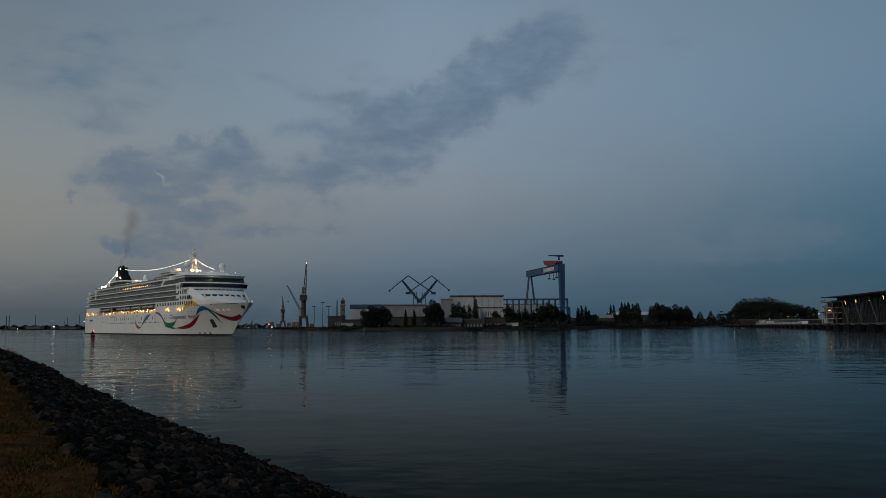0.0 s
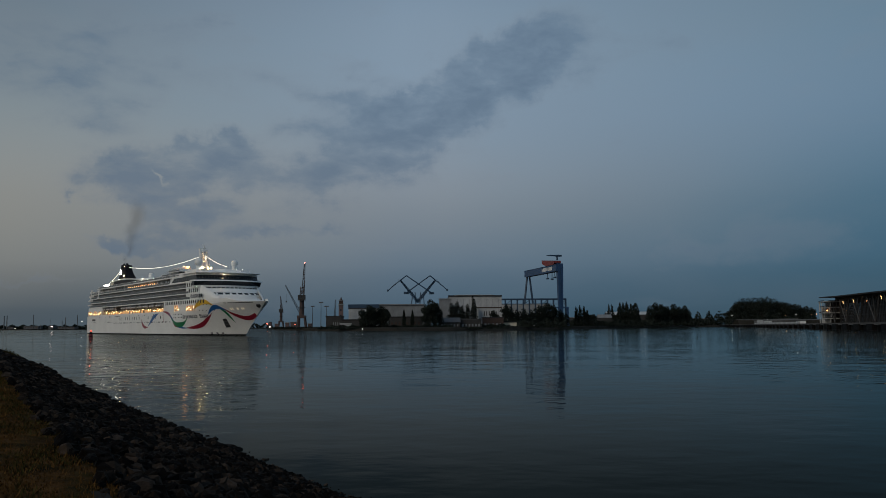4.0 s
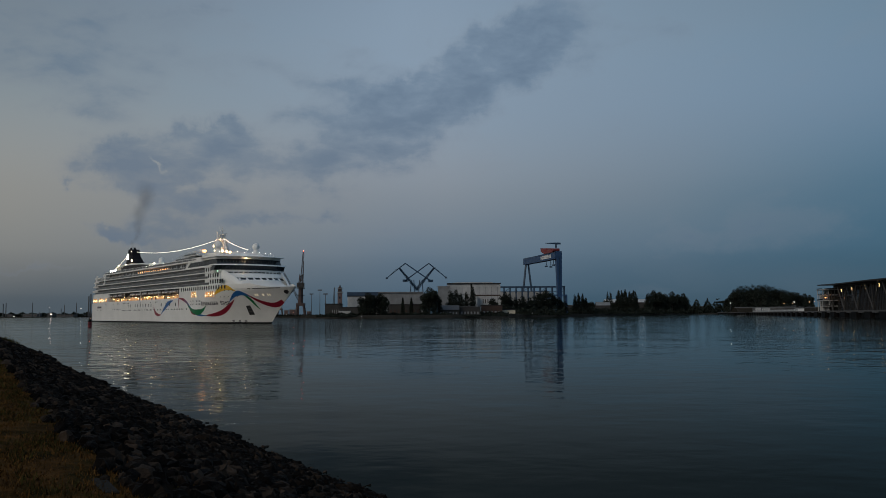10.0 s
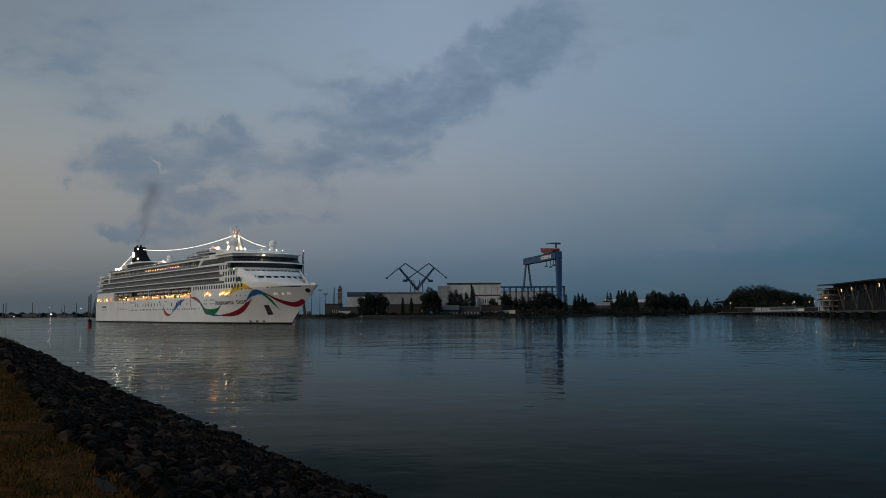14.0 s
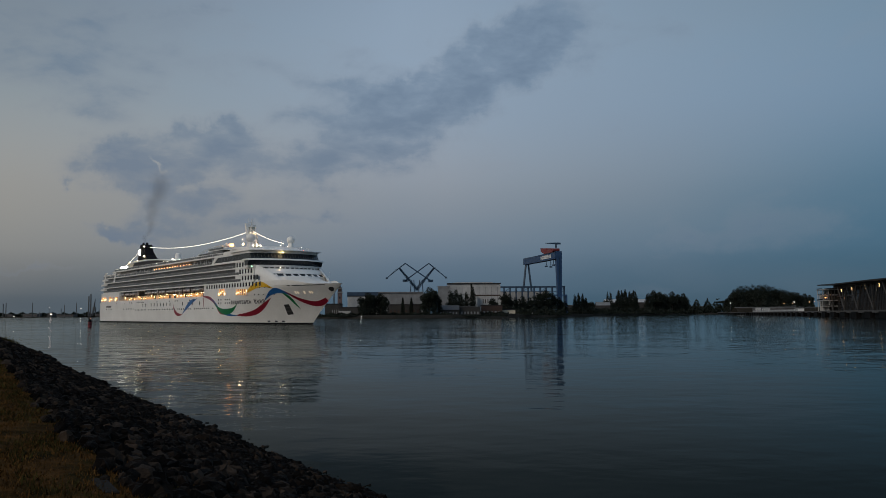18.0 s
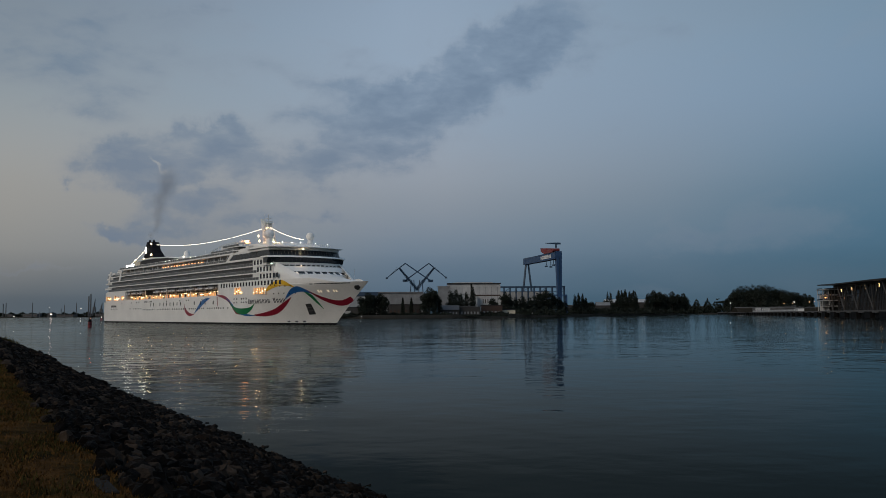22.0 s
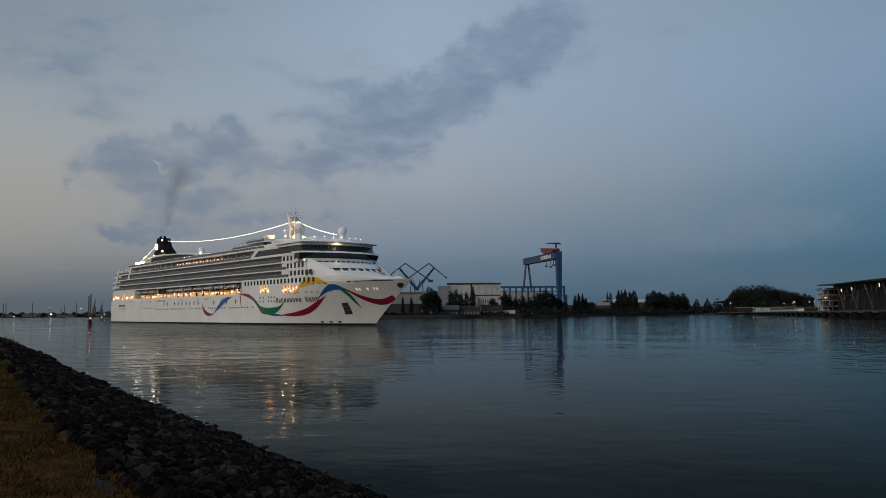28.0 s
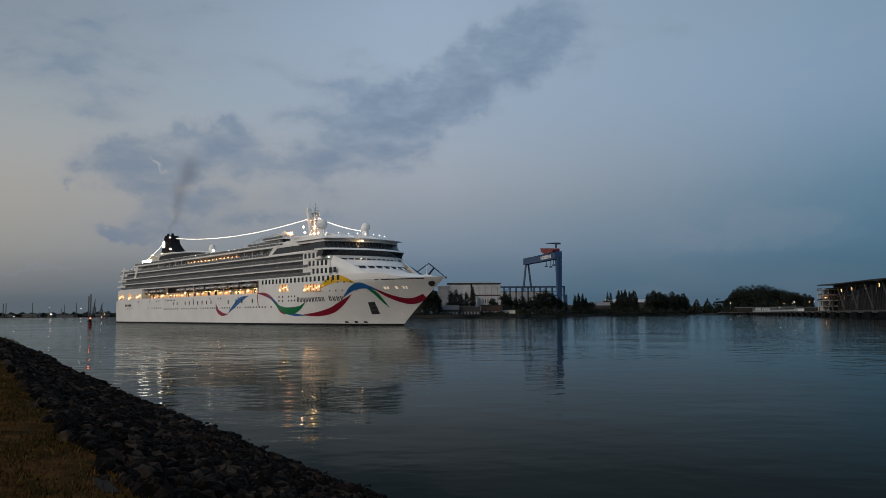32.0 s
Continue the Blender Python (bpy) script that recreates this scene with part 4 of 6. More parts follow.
part("sports_court_frame", s, M_STEELW, ship, "arched white net frame of the sports court")
tent = part("sun_tent", Shape().face_grid([[sp(197 + a * q, 7 + b * q, z) for a, b in ((-2.8, -2.8), (2.8, -2.8), (2.8, 2.8), (-2.8, 2.8))] for q, z in ((1.0, 37.6), (0.5, 38.2), (0.02, 39.8))], close=True), M_DOME, ship, "small white peaked tent")
part("tent_pole", Shape().box(194.4 - MID, 194.6 - MID, -9.7, -9.5, 35.6, 37.6).box(199.4 - MID, 199.6 - MID, -9.7, -9.5, 35.6, 37.6), M_STEELW, tent)
for z, x0, x1 in ((34.0, 172, 206), (35.8, 186, 206)):
    terrace = part("terrace_slab", Shape().box(x0 - MID, x1 - MID, -12.2, -3, z - 0.35, z), M_WHITE, ship)
    part("terrace_glass", Shape().box(x0 + 1 - MID, x1 - 1 - MID, -12.1, -12.0, z + 0.02, z + 0.9), M_RAILG, terrace)
    part("terrace_wall", Shape().box(x0 + 3 - MID, x1 - MID, -10.2, -3.2, z - 1.7, z - 0.36), M_DARK, terrace)
    for i in range(int((x1 - x0) / 3)):
        part("terrace_post", Shape().box(x0 + 0.4 + i * 3 - MID, x0 + 0.62 + i * 3 - MID, -12.1, -11.9, z - 1.6, z + 1.0), M_STEELW, terrace)
s = Shape()
for i in range(58):
    s.box(34 + i * 3 - MID, 34.12 + i * 3 - MID, -14.98, -14.82, 32.3, 33.5)
s.box(34 - MID, 206 - MID, -15.0, -14.82, 33.4, 33.55)
part("upper_handrail", s, M_STEELW, ship)
part("screen_house", Shape().box(196 - MID, 214 - MID, -9, 9, 32.3, 35.6), M_WHITE, ship)
for X in (166, 172, 192, 206):
    part("deck_locker", Shape().box(X - MID, X + 3 - MID, -12.5, -9, 32.3, 33.9), M_WHITE, ship)
# mast
part("mast_house", Shape().prism([(206 - MID, 33.6), (244 - MID, 33.6), (240 - MID, 35.0), (210 - MID, 36.3)], -9, 9, 1), M_WHITE, ship)
s = Shape().prism([(204.6 - MID, 49.0), (205.7 - MID, 49.0), (212 - MID, 36), (208 - MID, 36)], -1.0, 1.0, 1)
part("mast_fin", s, M_WHITE, ship)
part("mast_plate", Shape().prism([(208.5 - MID, 36), (217.5 - MID, 36), (213.0 - MID, 44.4), (210.2 - MID, 44.4)], -0.5, 0.5, 1), M_WHITE, ship, "warm-lit white plate of the mast")
s = Shape()
lattice(s, sp(212.5, 0, 36), sp(210.6, 0, 46.8), 4.8, 1.8, 7, 0.28)
s.tube(sp(210.6, 0, 47), sp(210.6, 0, 50.6), 0.22).tube(sp(205.5, -0.6, 46), sp(205.5, -0.6, 51.5), 0.09)
s.box(209 - MID, 213.6 - MID, -2.2, 2.2, 43.2, 43.5).box(209.4 - MID, 212.6 - MID, -1.7, 1.7, 46.4, 46.65)
s.box(210 - MID, 211.4 - MID, -1.2, 1.2, 48.6, 48.75)
part("mast", s, M_STEELW, ship, "white lattice radar mast")
for X, Y, h in ((226, 8, 5.0), (229, -8, 4.2), (243, 0, 3.4), (204, 6, 4.0), (150, 6, 3.0)):
    part("whip_antenna", Shape().tube(sp(X, Y, 33.0), sp(X - 0.3, Y, 34.5 + h), 0.07, 0.03, 5), M_STEELW, ship)
part("jackstaff", Shape().tube(sp(286.5, 0, 17.0), sp(286.9, 0, 21.5), 0.09, 0.05, 6), M_STEELW, ship)
part("flag", Shape().prism([(205.8 - MID, 46.2), (204.2 - MID, 46.0), (204.2 - MID, 47.2), (205.8 - MID, 47.4)], 0.58, 0.63, 1), M_NAVY, ship, "small dark signal flag")
part("radar_bar", Shape().box(211.6 - MID, 212.0 - MID, -1.8, 1.8, 47.2, 47.45), M_STEELW, ship)
for X, Y, z, r in ((236.5, 12.0, 38.6, 2.2), (238.2, -7.0, 38.5, 1.85)):
    o = part("radome", Shape().ball(sp(X, Y, z), r, 20, 12), M_DOME, ship, "white radome", True)
    part("radome_stand", Shape().tube(sp(X, Y, 33.5), sp(X, Y, z - r * 0.8), 1.5, 1.15, 14), M_WHITE, o)
s = Shape().face_grid([[sp(X, Y, z) for X, Y in arc(247.0, 5.0, 15.0)] for z in (34.5, 34.6)])
for X, Y in arc(247.0, 5.0, 15.0):
    s.tube(sp(X, Y, 33.5), sp(X, Y, 34.6), 0.06, n=4)
part("roof_rail", s, M_STEELW, ship)
for X, Y in arc(247.0, 5.0, 15.0)[2::3]:
    part("rail_lamp", Shape().ball(sp(X, Y, 34.8), 0.08, 6, 4), M_COOL, ship)
for X, Y, z, r in ((214.5, 2.8, 37.4, 0.26), (214.5, -2.8, 37.4, 0.22), (206.0, 2.2, 38.5, 0.24), (217.5, 0, 37.0, 0.26), (214.8, 0.6, 42.4, 0.14), (207.5, 3.2, 36.9, 0.24), (211.4, 0, 39.6, 0.2), (209.5, -1.5, 38.0, 0.25), (217.8, 2.6, 37.2, 0.24), (215.6, 3.0, 40.2, 0.2), (213.4, 2.2, 43.6, 0.16), (205.0, 2.4, 41.0, 0.2)):
    part("mast_floodlight", Shape().ball(sp(X, Y, z), r * 0.75, 10, 6), M_FLOODM, ship)
part("deck_floodlight", Shape().box(198 - MID, 200.4 - MID, -6.0, -4.8, 37.9, 39.0), M_ORANGE, ship)
for X, Y, z, r in ((252.6, 4.1, 31.5, 0.2), (257.6, 7.6, 24.4, 0.10), (56, 3.2, 47.6, 0.25), (59, 4.0, 41.0, 0.4), (46, 4.2, 38.9, 0.4), (37.5, 6.5, 38.4, 0.4), (139, 13.5, 34.6, 0.3), (237, 11.0, 35.4, 0.22)):
    part("work_lamp", Shape().ball(sp(X, Y, z), r * 1.0, 8, 5), M_FLOOD, ship)
part("starboard_light", Shape().ball(sp(252.4, 18.5, 24.9), 0.2, 8, 5), M_GREENL, ship, "green starboard navigation light")


# festoon of lights from stern over funnel and mast to the bow
def chain(a, b, sag, n=24):
    pts = [Vector(a).lerp(Vector(b), i / n) - Vector((0, 0, sag * 4 * (i / n) * (1 - i / n))) for i in range(n + 1)]
    s = Shape()
    for i, (p, q) in enumerate(zip(pts, pts[1:])):
        s.tube(p, q, 0.115, n=5, caps=False)
    return part("light_chain", s, M_CHAIN, ship, "string of white festoon lights")


chain(sp(33.5, 8, 36.0), sp(47.6, 3.1, 45.6), 0.5, 10)
chain(sp(57, 0, 47.2), sp(206.5, 0, 44.6), 3.2, 36)
chain(sp(213, 0, 44.2), sp(245, 0, 36.2), 0.7, 16)

# ---- promenade, its lamps and the lifeboats ----
rl = random.Random(31)
for i in range(74):
    X = 52 + i * 1.9 + rl.uniform(-0.6, 0.6)
    if rl.random() < 0.22:
        continue
    part("promenade_lamp", Shape().ball(sp(X, rl.choice((13.2, 14.4, 14.9)), rl.uniform(14.0, 15.5)), rl.choice((0.05, 0.07, 0.10, 0.13)), 6, 4), M_WARM, ship, "warm promenade lamp")
for i in range(22):
    part("lit_panel", Shape().box(54 + i * 6.2 + 0.8 * (i % 3) - MID, 56.4 + i * 6.2 + 1.4 * (i % 4) - MID, -12.62, -12.45, 12.9, 14.9), M_LITIN, ship, "lit promenade doorway")
for i in range(5):
    part("promenade_post", Shape().box(51.5 + i * 34.8 - MID, 51.9 + i * 34.8 - MID, -15.9, -15.6, 12.6, 18.5), M_WHITE, ship)
for i in range(48):
    part("davit_frame", Shape().box(53 + i * 2.9 - MID, 53.28 + i * 2.9 - MID, -15.75, -15.5, 15.2 if i % 2 else 16.6, 18.5), M_DULL, ship)
part("promenade_rail", Shape().box(50 - MID, 192 - MID, -15.98, -15.9, 12.6, 13.2), M_WHITE, ship)
for i in range(34):
    part("promenade_window", Shape().box(53 + i * 4.1 - MID, 55.2 + i * 4.1 - MID, -12.46, -12.3, 13.3, 15.2), M_GLASS, ship)


def lifeboat(X, L):
    boat = part("lifeboat", Shape().face_grid([[sp(X + L * (i / 8 - 0.5), 14.6 + w * 1.75 * (1 - abs(i / 4 - 1) ** 3), 15.9 + dz + 0.4 * abs(i / 4 - 1) ** 3) for w, dz in ((-1, 1.3), (-0.95, 0.6), (-0.5, 0.1), (0.5, 0.1), (0.95, 0.6), (1, 1.3))] for i in range(9)]), M_BOATH, ship, "pale grey lifeboat", True)
    part("canopy", Shape().face_grid([[sp(X + L * (i / 8 - 0.5) * 0.97, 14.6 + w * 1.7 * (1 - abs(i / 4 - 1) ** 3), 17.2 + dz * (1 - 0.6 * abs(i / 4 - 1) ** 3)) for w, dz in ((-1, 0), (-0.8, 0.75), (-0.3, 1.05), (0.3, 1.05), (0.8, 0.75), (1, 0))] for i in range(9)]), M_BOATC, boat, "dark lifeboat canopy", True)
    for q in (-0.24, 0.24):
        part("side_panel", Shape().box(X + (q - 0.14) * L - MID, X + (q + 0.14) * L - MID, -16.4, -16.1, 16.55, 17.15), M_STEELW, boat, "pale panel")
    for q in (-0.32, 0.32):
        part("davit", Shape().beam(sp(X + q * L, 13.2, 18.4), sp(X + q * L, 15.9, 18.2), 0.28).beam(sp(X + q * L, 12.6, 16), sp(X + q * L, 13.2, 18.4), 0.3).beam(sp(X + q * L, 15.4, 18.3), sp(X + q * L, 15.0, 17.9), 0.2), M_GREYS, boat)


for X in (55.5, 66.5, 77.5):
    lifeboat(X, 8.5)
for X in (105.5, 118, 130, 142.5, 155, 168, 181):
    lifeboat(X, 10.8)
# lit openings in the side
for x0, x1, z0, z1 in ((11, 21, 13.4, 16.0), (28, 33, 13.2, 16.2), (35, 38, 13.4, 15.8), (42, 48, 13.4, 15.8), (210.5, 217.5, 13.2, 16.1), (230.5, 242, 12.9, 15.6)):
    o = part("side_opening", Shape().box(x0 - MID, x1 - MID, -16.06, -15.9, z0, z1), M_LITIN, ship, "lit opening in the ship's side")
    for i in range(int((x1 - x0) / 2.2) + 1):
        part("opening_lamp", Shape().ball(sp(x0 + 0.7 + i * 2.2, 16.35, z0 + 1.2 + 0.5 * ((i * 7) % 3 - 1)), 0.11, 6, 4), M_WARM, o)
    for k in range(1, int((x1 - x0) / 2.4) + 1):
        part("opening_post", Shape().box(x0 + k * 2.4 - 0.12 - MID, x0 + k * 2.4 + 0.12 - MID, -16.25, -16.07, z0, z1), M_DARK, o)
    part("opening_sill", Shape().box(x0 - MID, x1 - MID, -16.28, -16.07, z0 + 0.7, z0 + 0.95), M_WHITE, o)
    part("opening_frame", Shape().box(x0 - 0.25 - MID, x0 - MID, -16.3, -15.9, z0 - 0.2, z1 + 0.2).box(x1 - MID, x1 + 0.25 - MID, -16.3, -15.9, z0 - 0.2, z1 + 0.2).box(x0 - MID, x1 - MID, -16.3, -15.9, z1, z1 + 0.2), M_WHITE, o)


# thin exhaust over the funnel
smoke = thing("smoke_plume", "thin dark exhaust smoke rising from the funnel", "smoke", kind="")
r = random.Random(21)
puff_mesh = Shape().face_grid([[(k * math.cos(i * math.tau / 20), 0.25 * k * k - 0.1, k * math.sin(i * math.tau / 20)) for i in range(20)] for k in (0.02, 0.35, 0.7, 1.0)], close=True).mesh("puff", M_SMOKE, True)
for i in range(12):
    k = i / 11
    o = part("puff", puff_mesh, M_SMOKE, smoke)
    sz = 2.0 + 7.0 * k
    o.matrix_basis = pose(*sp(49 + 26 * k ** 1.6 + r.uniform(-1, 1) * k * 2, r.uniform(-2, 2), 50.6 + 36 * k), r.uniform(-12, 12), 0, 50 + r.uniform(-20, 20)) @ Matrix.Diagonal((sz, sz, sz * 1.15, 1))
    o.visible_shadow = False


# ---- far shore with the shipyard ----
SHORE = 3.4


def sheet(name, edge, deep, label, mat=None):
    """Land with a sloped stone edge to the water, between front points and a line far behind."""
    mat = mat or M_LAND
    front = [Vector((b * d / 1000, d, 0)) for b, d in edge]
    rows = []
    for back_off, z in ((-4, -0.8), (3, 1.6), (8, SHORE - 0.3), (14, SHORE), (deep, SHORE)):
        rows.append([tuple(p + Vector((p.x / p.y * back_off, back_off, z))) for p in front])
    fine = []
    r = random.Random(len(name))
    for row in rows:
        out = []
        for p, q in zip(row, row[1:]):
            k = max(2, int((Vector(q) - Vector(p)).length / 12))
            for i in range(k):
                v = Vector(p).lerp(Vector(q), i / k)
                out.append((v.x, v.y + r.uniform(-1.2, 1.2), v.z + r.uniform(-0.15, 0.15)))
        out.append(row[-1])
        fine.append(out)
    return tagged(new(name, Shape().face_grid(fine).mesh(name, mat)), label, "land", kind="structure")


sheet("shore_ground", [(-211.8, 1800), (-190.7, 1250), (-166.8, 990), (-125.9, 840), (-57.7, 790), (10.5, 810), (78.7, 890), (146.9, 1050), (181.0, 1230), (249.2, 1800), (310.6, 2500)], 1000, "dark overgrown shipyard shore with a stone edge")
sheet("shore_ground_south", [(-2400, 1700), (-900, 2300), (-576.1, 2600), (-398.7, 2700), (-248.7, 3000), (-194.1, 3300)], 1200, "low dark wooded far shore")

sheet("shore_ground_head", [(262.9, 2460), (310.6, 2440), (378.8, 2420)], 900, "low dark land at the head of the harbour")


# trees


def crown_mesh(seed, lumps, count, leaf):
    """Many small leaf clumps on the skin of several lumps: (x, y, z, rx, rz)."""
    r = random.Random(seed)
    s = Shape()
    w = [l[3] * l[4] for l in lumps]
    for _ in range(count):
        x, y, z, rx, rz = r.choices(lumps, w)[0]
        d = Vector((r.gauss(0, 1), r.gauss(0, 1), r.gauss(0, 1))).normalized() * r.uniform(0.55, 1.06)
        c = Vector((x + d.x * rx, y + d.y * rx, z + d.z * rz))
        q = leaf * r.uniform(0.6, 1.5)
        a, b = Vector((r.gauss(0, 1), r.gauss(0, 1), r.gauss(0, 1))).normalized(), Vector((r.gauss(0, 1), r.gauss(0, 1), r.gauss(0, 1))).normalized()
        s.poly([c - a * q, c + b * q * 0.8, c + a * q, c - b * q * 0.7])
    return s


def tree(bearing, far, wide, top, base=None, seed=0, name="tree", label="dark full-crowned tree on the far shore", slim=False, bushy=False):
    """wide in metres, top: height of the crown's tip."""
    base = SHORE if base is None else base
    x, y = at(bearing, far)
    t = thing(name, label, "tree", x, y, base, group="trees on the shore")
    h = top - base
    r = random.Random(seed * 77 + int(bearing * 10))
    trunk = Shape()
    trunk.tube((0, 0, -0.5), (0, 0, h * 0.45), 0.03 * h, 0.018 * h, 7)
    lumps = []
    if slim:
        for i in range(9):
            k = i / 8
            lumps.append((r.uniform(-0.1, 0.1) * wide, r.uniform(-0.1, 0.1) * wide, h * (0.12 + 0.8 * k), wide * 0.5 * (0.75 + 0.5 * math.sin(k * 3.0)) * (1.05 - 0.75 * k), h * 0.1))
        trunk.tube((0, 0, h * 0.45), (0, 0, h * 0.9), 0.018 * h, 0.004 * h, 6)
    else:
        n = 11 if bushy else 8
        for i in range(n):
            a = i * 2.4 + r.random()
            k = r.uniform(0.1, 0.42)
            rx = wide * r.uniform(0.17, 0.27)
            hz = h * r.uniform(0.25 if bushy else 0.4, 0.78)
            lumps.append((math.cos(a) * wide * k, math.sin(a) * wide * k, hz, rx, min(rx * 0.8, h * 0.25)))
            trunk.tube((0, 0, h * 0.25), (math.cos(a) * wide * k * 0.8, math.sin(a) * wide * k * 0.8, hz), 0.012 * h, 0.004 * h, 5)
        lumps.append((0, 0, h * 0.84, wide * 0.2, h * 0.15))
        lumps.append((wide * 0.1, 0, h * 0.6, wide * 0.32, h * 0.25))
        if bushy:
            lumps.append((0, 0, h * 0.3, wide * 0.42, h * 0.28))
    part("trunk", trunk, M_BARK, t)
    leaf = max(0.45, min(1.3, wide * 0.045))
    part("crown", crown_mesh(seed + 5, lumps, int(3200 + 100 * wide if not slim else 3000), leaf * (1.15 if slim else 0.72)), M_LEAF, t)
    return t


tree(-90.4, 893, 22, up(26.7, 893), 2.0, 1, bushy=True)
tree(-75.4, 896, 20, up(25.3, 896), 2.0, 2, bushy=True)
tree(-98.6, 905, 10, up(20.6, 905), 2.0, 3, bushy=True)
tree(-16.8, 915, 21, up(33.2, 915), 2.0, 4, bushy=True)
tree(-9.3, 930, 15, up(27.7, 930), 2.0, 5, bushy=True)
tree(-22.2, 925, 14, up(27.1, 925), 2.0, 6, bushy=True)
for i, (u, v, w) in enumerate(((8.5, 29.6, 11), (15.3, 31.0, 12), (21.4, 26.2, 8), (27.6, 28.2, 8))):
    tree(u, 960, w, up(v, 960), None, 10 + i, bushy=True)
tree(35.1, 955, 9.5, up(36.3, 955), None, 15, "poplar", "dark slender poplar on the far shore", True)
for i, (u, v, w) in enumerate(((-48.8, 20.4, 4.5), (-38.6, 20.3, 4.5))):
    tree(u, 930, w, up(v, 930), None, 20 + i, "poplar", "small dark conical tree before a white hall", True)
for i, (u, v, w) in enumerate(((59.6, 19.8, 12), (74.6, 27.2, 14), (80.1, 25.2, 10), (86.9, 20.4, 11), (95.8, 22.4, 13), (104.6, 20.3, 12), (114.9, 25.7, 17), (123.7, 29.1, 19), (131.9, 25.6, 16), (140.1, 20.1, 13), (146.9, 15.3, 10))):
    tree(u, 1060 + 12 * i, w * 1.1, up(v, 1060 + 12 * i), None, 30 + i, bushy=True)
for i, (u, v, w) in enumerate(((159.2, 22.7, 6), (163.3, 24.8, 6.5), (168.1, 24.1, 6), (172.2, 18.6, 8))):
    tree(u, 1300, w * 1.5, up(v, 1300), None, 50 + i, "poplar", "dark slender poplar on the far shore", True)
for i, (u, v, w) in enumerate(((198.1, 25.9, 6), (202.5, 25.9, 6.5), (211.7, 27.9, 9), (215.8, 27.2, 9), (219.9, 28.6, 10), (224.7, 25.8, 9), (229.5, 27.2, 10), (232.9, 27.1, 6))):
    tree(u, 1650, w * 1.7, up(v, 1650), None, 60 + i, "poplar", "dark slender poplar on the far shore", True)
for i, (u, v, w) in enumerate(((179.7, 13.8, 14), (189.2, 12.4, 18), (200.1, 13.0, 16), (212.4, 11.6, 20), (228.8, 12.8, 22), (247.9, 23.7, 16), (254.7, 27.7, 18), (261.5, 25.6, 18), (268.3, 22.9, 20), (276.5, 25.6, 22), (283.4, 22.1, 20), (290.2, 23.4, 18))):
    tree(u, 1750 + 15 * i, w * 1.6, up(v + 0.8, 1750 + 15 * i), None, 80 + i, bushy=True)


# undergrowth and far woods, beyond counting
def scrub(name, spans, label, count, leaf, seed):
    """spans: (bearing from, bearing to, depth, rise of the top)."""
    r = random.Random(seed)
    s = Shape()
    for b0, b1, far, rise in spans:
        n = int(count * (b1 - b0) / 100)
        hgt = up(rise, far) - SHORE
        for _ in range(n):
            b = r.uniform(b0, b1)
            w = 0.75 + 0.25 * math.sin(b * 0.5 + far) + 0.2 * noise.noise((b * 0.12, far * 0.1, seed))
            d = far + r.uniform(-8, 8)
            c = Vector((b * d / 1000, d, SHORE - 0.5 + r.random() ** 0.7 * hgt * w))
            q = leaf * far / 1000 * r.uniform(0.6, 1.5)
            u, v = Vector((r.gauss(0, 1), r.gauss(0, 1), r.gauss(0, 1))).normalized(), Vector((r.gauss(0, 1), r.gauss(0, 1), r.gauss(0, 1))).normalized()
            s.poly([c - u * q, c + v * q * 0.8, c + u * q, c - v * q * 0.7])
    return tagged(new(name, s.mesh(name, M_LEAF)), label, "bushes", kind="stuff")


scrub("undergrowth", [(-207.7, -142.9, 1050, 0.6), (-142.9, -57.7, 905, 2.9), (-153.2, 78.7, 835, -1.5), (65.1, 153.8, 940, 0.5), (146.9, 256.1, 1350, 2.8), (174.2, 242.4, 1420, 6.8), (-57.7, 10.5, 905, 3.2), (10.5, 78.7, 960, 3.5), (68.5, 146.9, 1040, 10.0), (78.7, 146.9, 1030, 5.9), (146.9, 187.9, 1250, 8.4), (174.2, 249.2, 1650, 8.8), (242.4, 295.6, 2100, 18.7), (208.3, 235.6, 1700, 19.0), (146.9, 228.8, 1480, 7.6), (174.2, 276.5, 1560, 6.7), (215.1, 307.2, 1850, 5.1), (249.2, 317.5, 2300, 7.8), (286.8, 358.4, 2480, 9.6), (293.6, 325.6, 2500, 15.8), (324.3, 351.6, 2520, 14.3)], "dark bushes along the far shore", 1500, 1.1, 5)
scrub("far_woods", [(-576.1, -494.2, 2650, 4.4), (-494.2, -398.7, 2680, 3.3), (-576.1, -398.7, 2700, 4.5), (-432.8, -207.7, 3050, 5.1), (293.6, 324.3, 2500, 15.8), (314.0, 351.6, 2700, 11.6), (327.7, 336.6, 2600, 18.5)], "dark woods on the far shore", 900, 1.2, 6)


def hall(name, b0, b1, far, top, deep, label, mat, roof_mat=None, pitched=0.0, base=None, overhang=0.6, skew=0.0):
    """A building seen from its long side: wall, roof, doors to follow."""
    base = SHORE if base is None else base
    x0, x1 = b0 * far / 1000, b1 * far / 1000
    w = x1 - x0
    t = thing(name, label, "building", (x0 + x1) / 2, far, base, skew)
    h = top - base
    part("wall", Shape().box(-w / 2, w / 2, 0, deep, -1, h), mat, t)
    if pitched:
        r = Shape().prism([(-overhang, h), (deep / 2, h + pitched), (deep + overhang, h), (deep + overhang, h + 0.4), (deep / 2, h + pitched + 0.4), (-overhang, h + 0.4)], -w / 2 - overhang, w / 2 + overhang, 0)
    else:
        r = Shape().box(-w / 2 - overhang, w / 2 + overhang, -overhang, deep + overhang, h, h + 0.9)
    part("roof", r, roof_mat or M_ROOF, t)
    t["width"], t["height"] = w, h
    return t


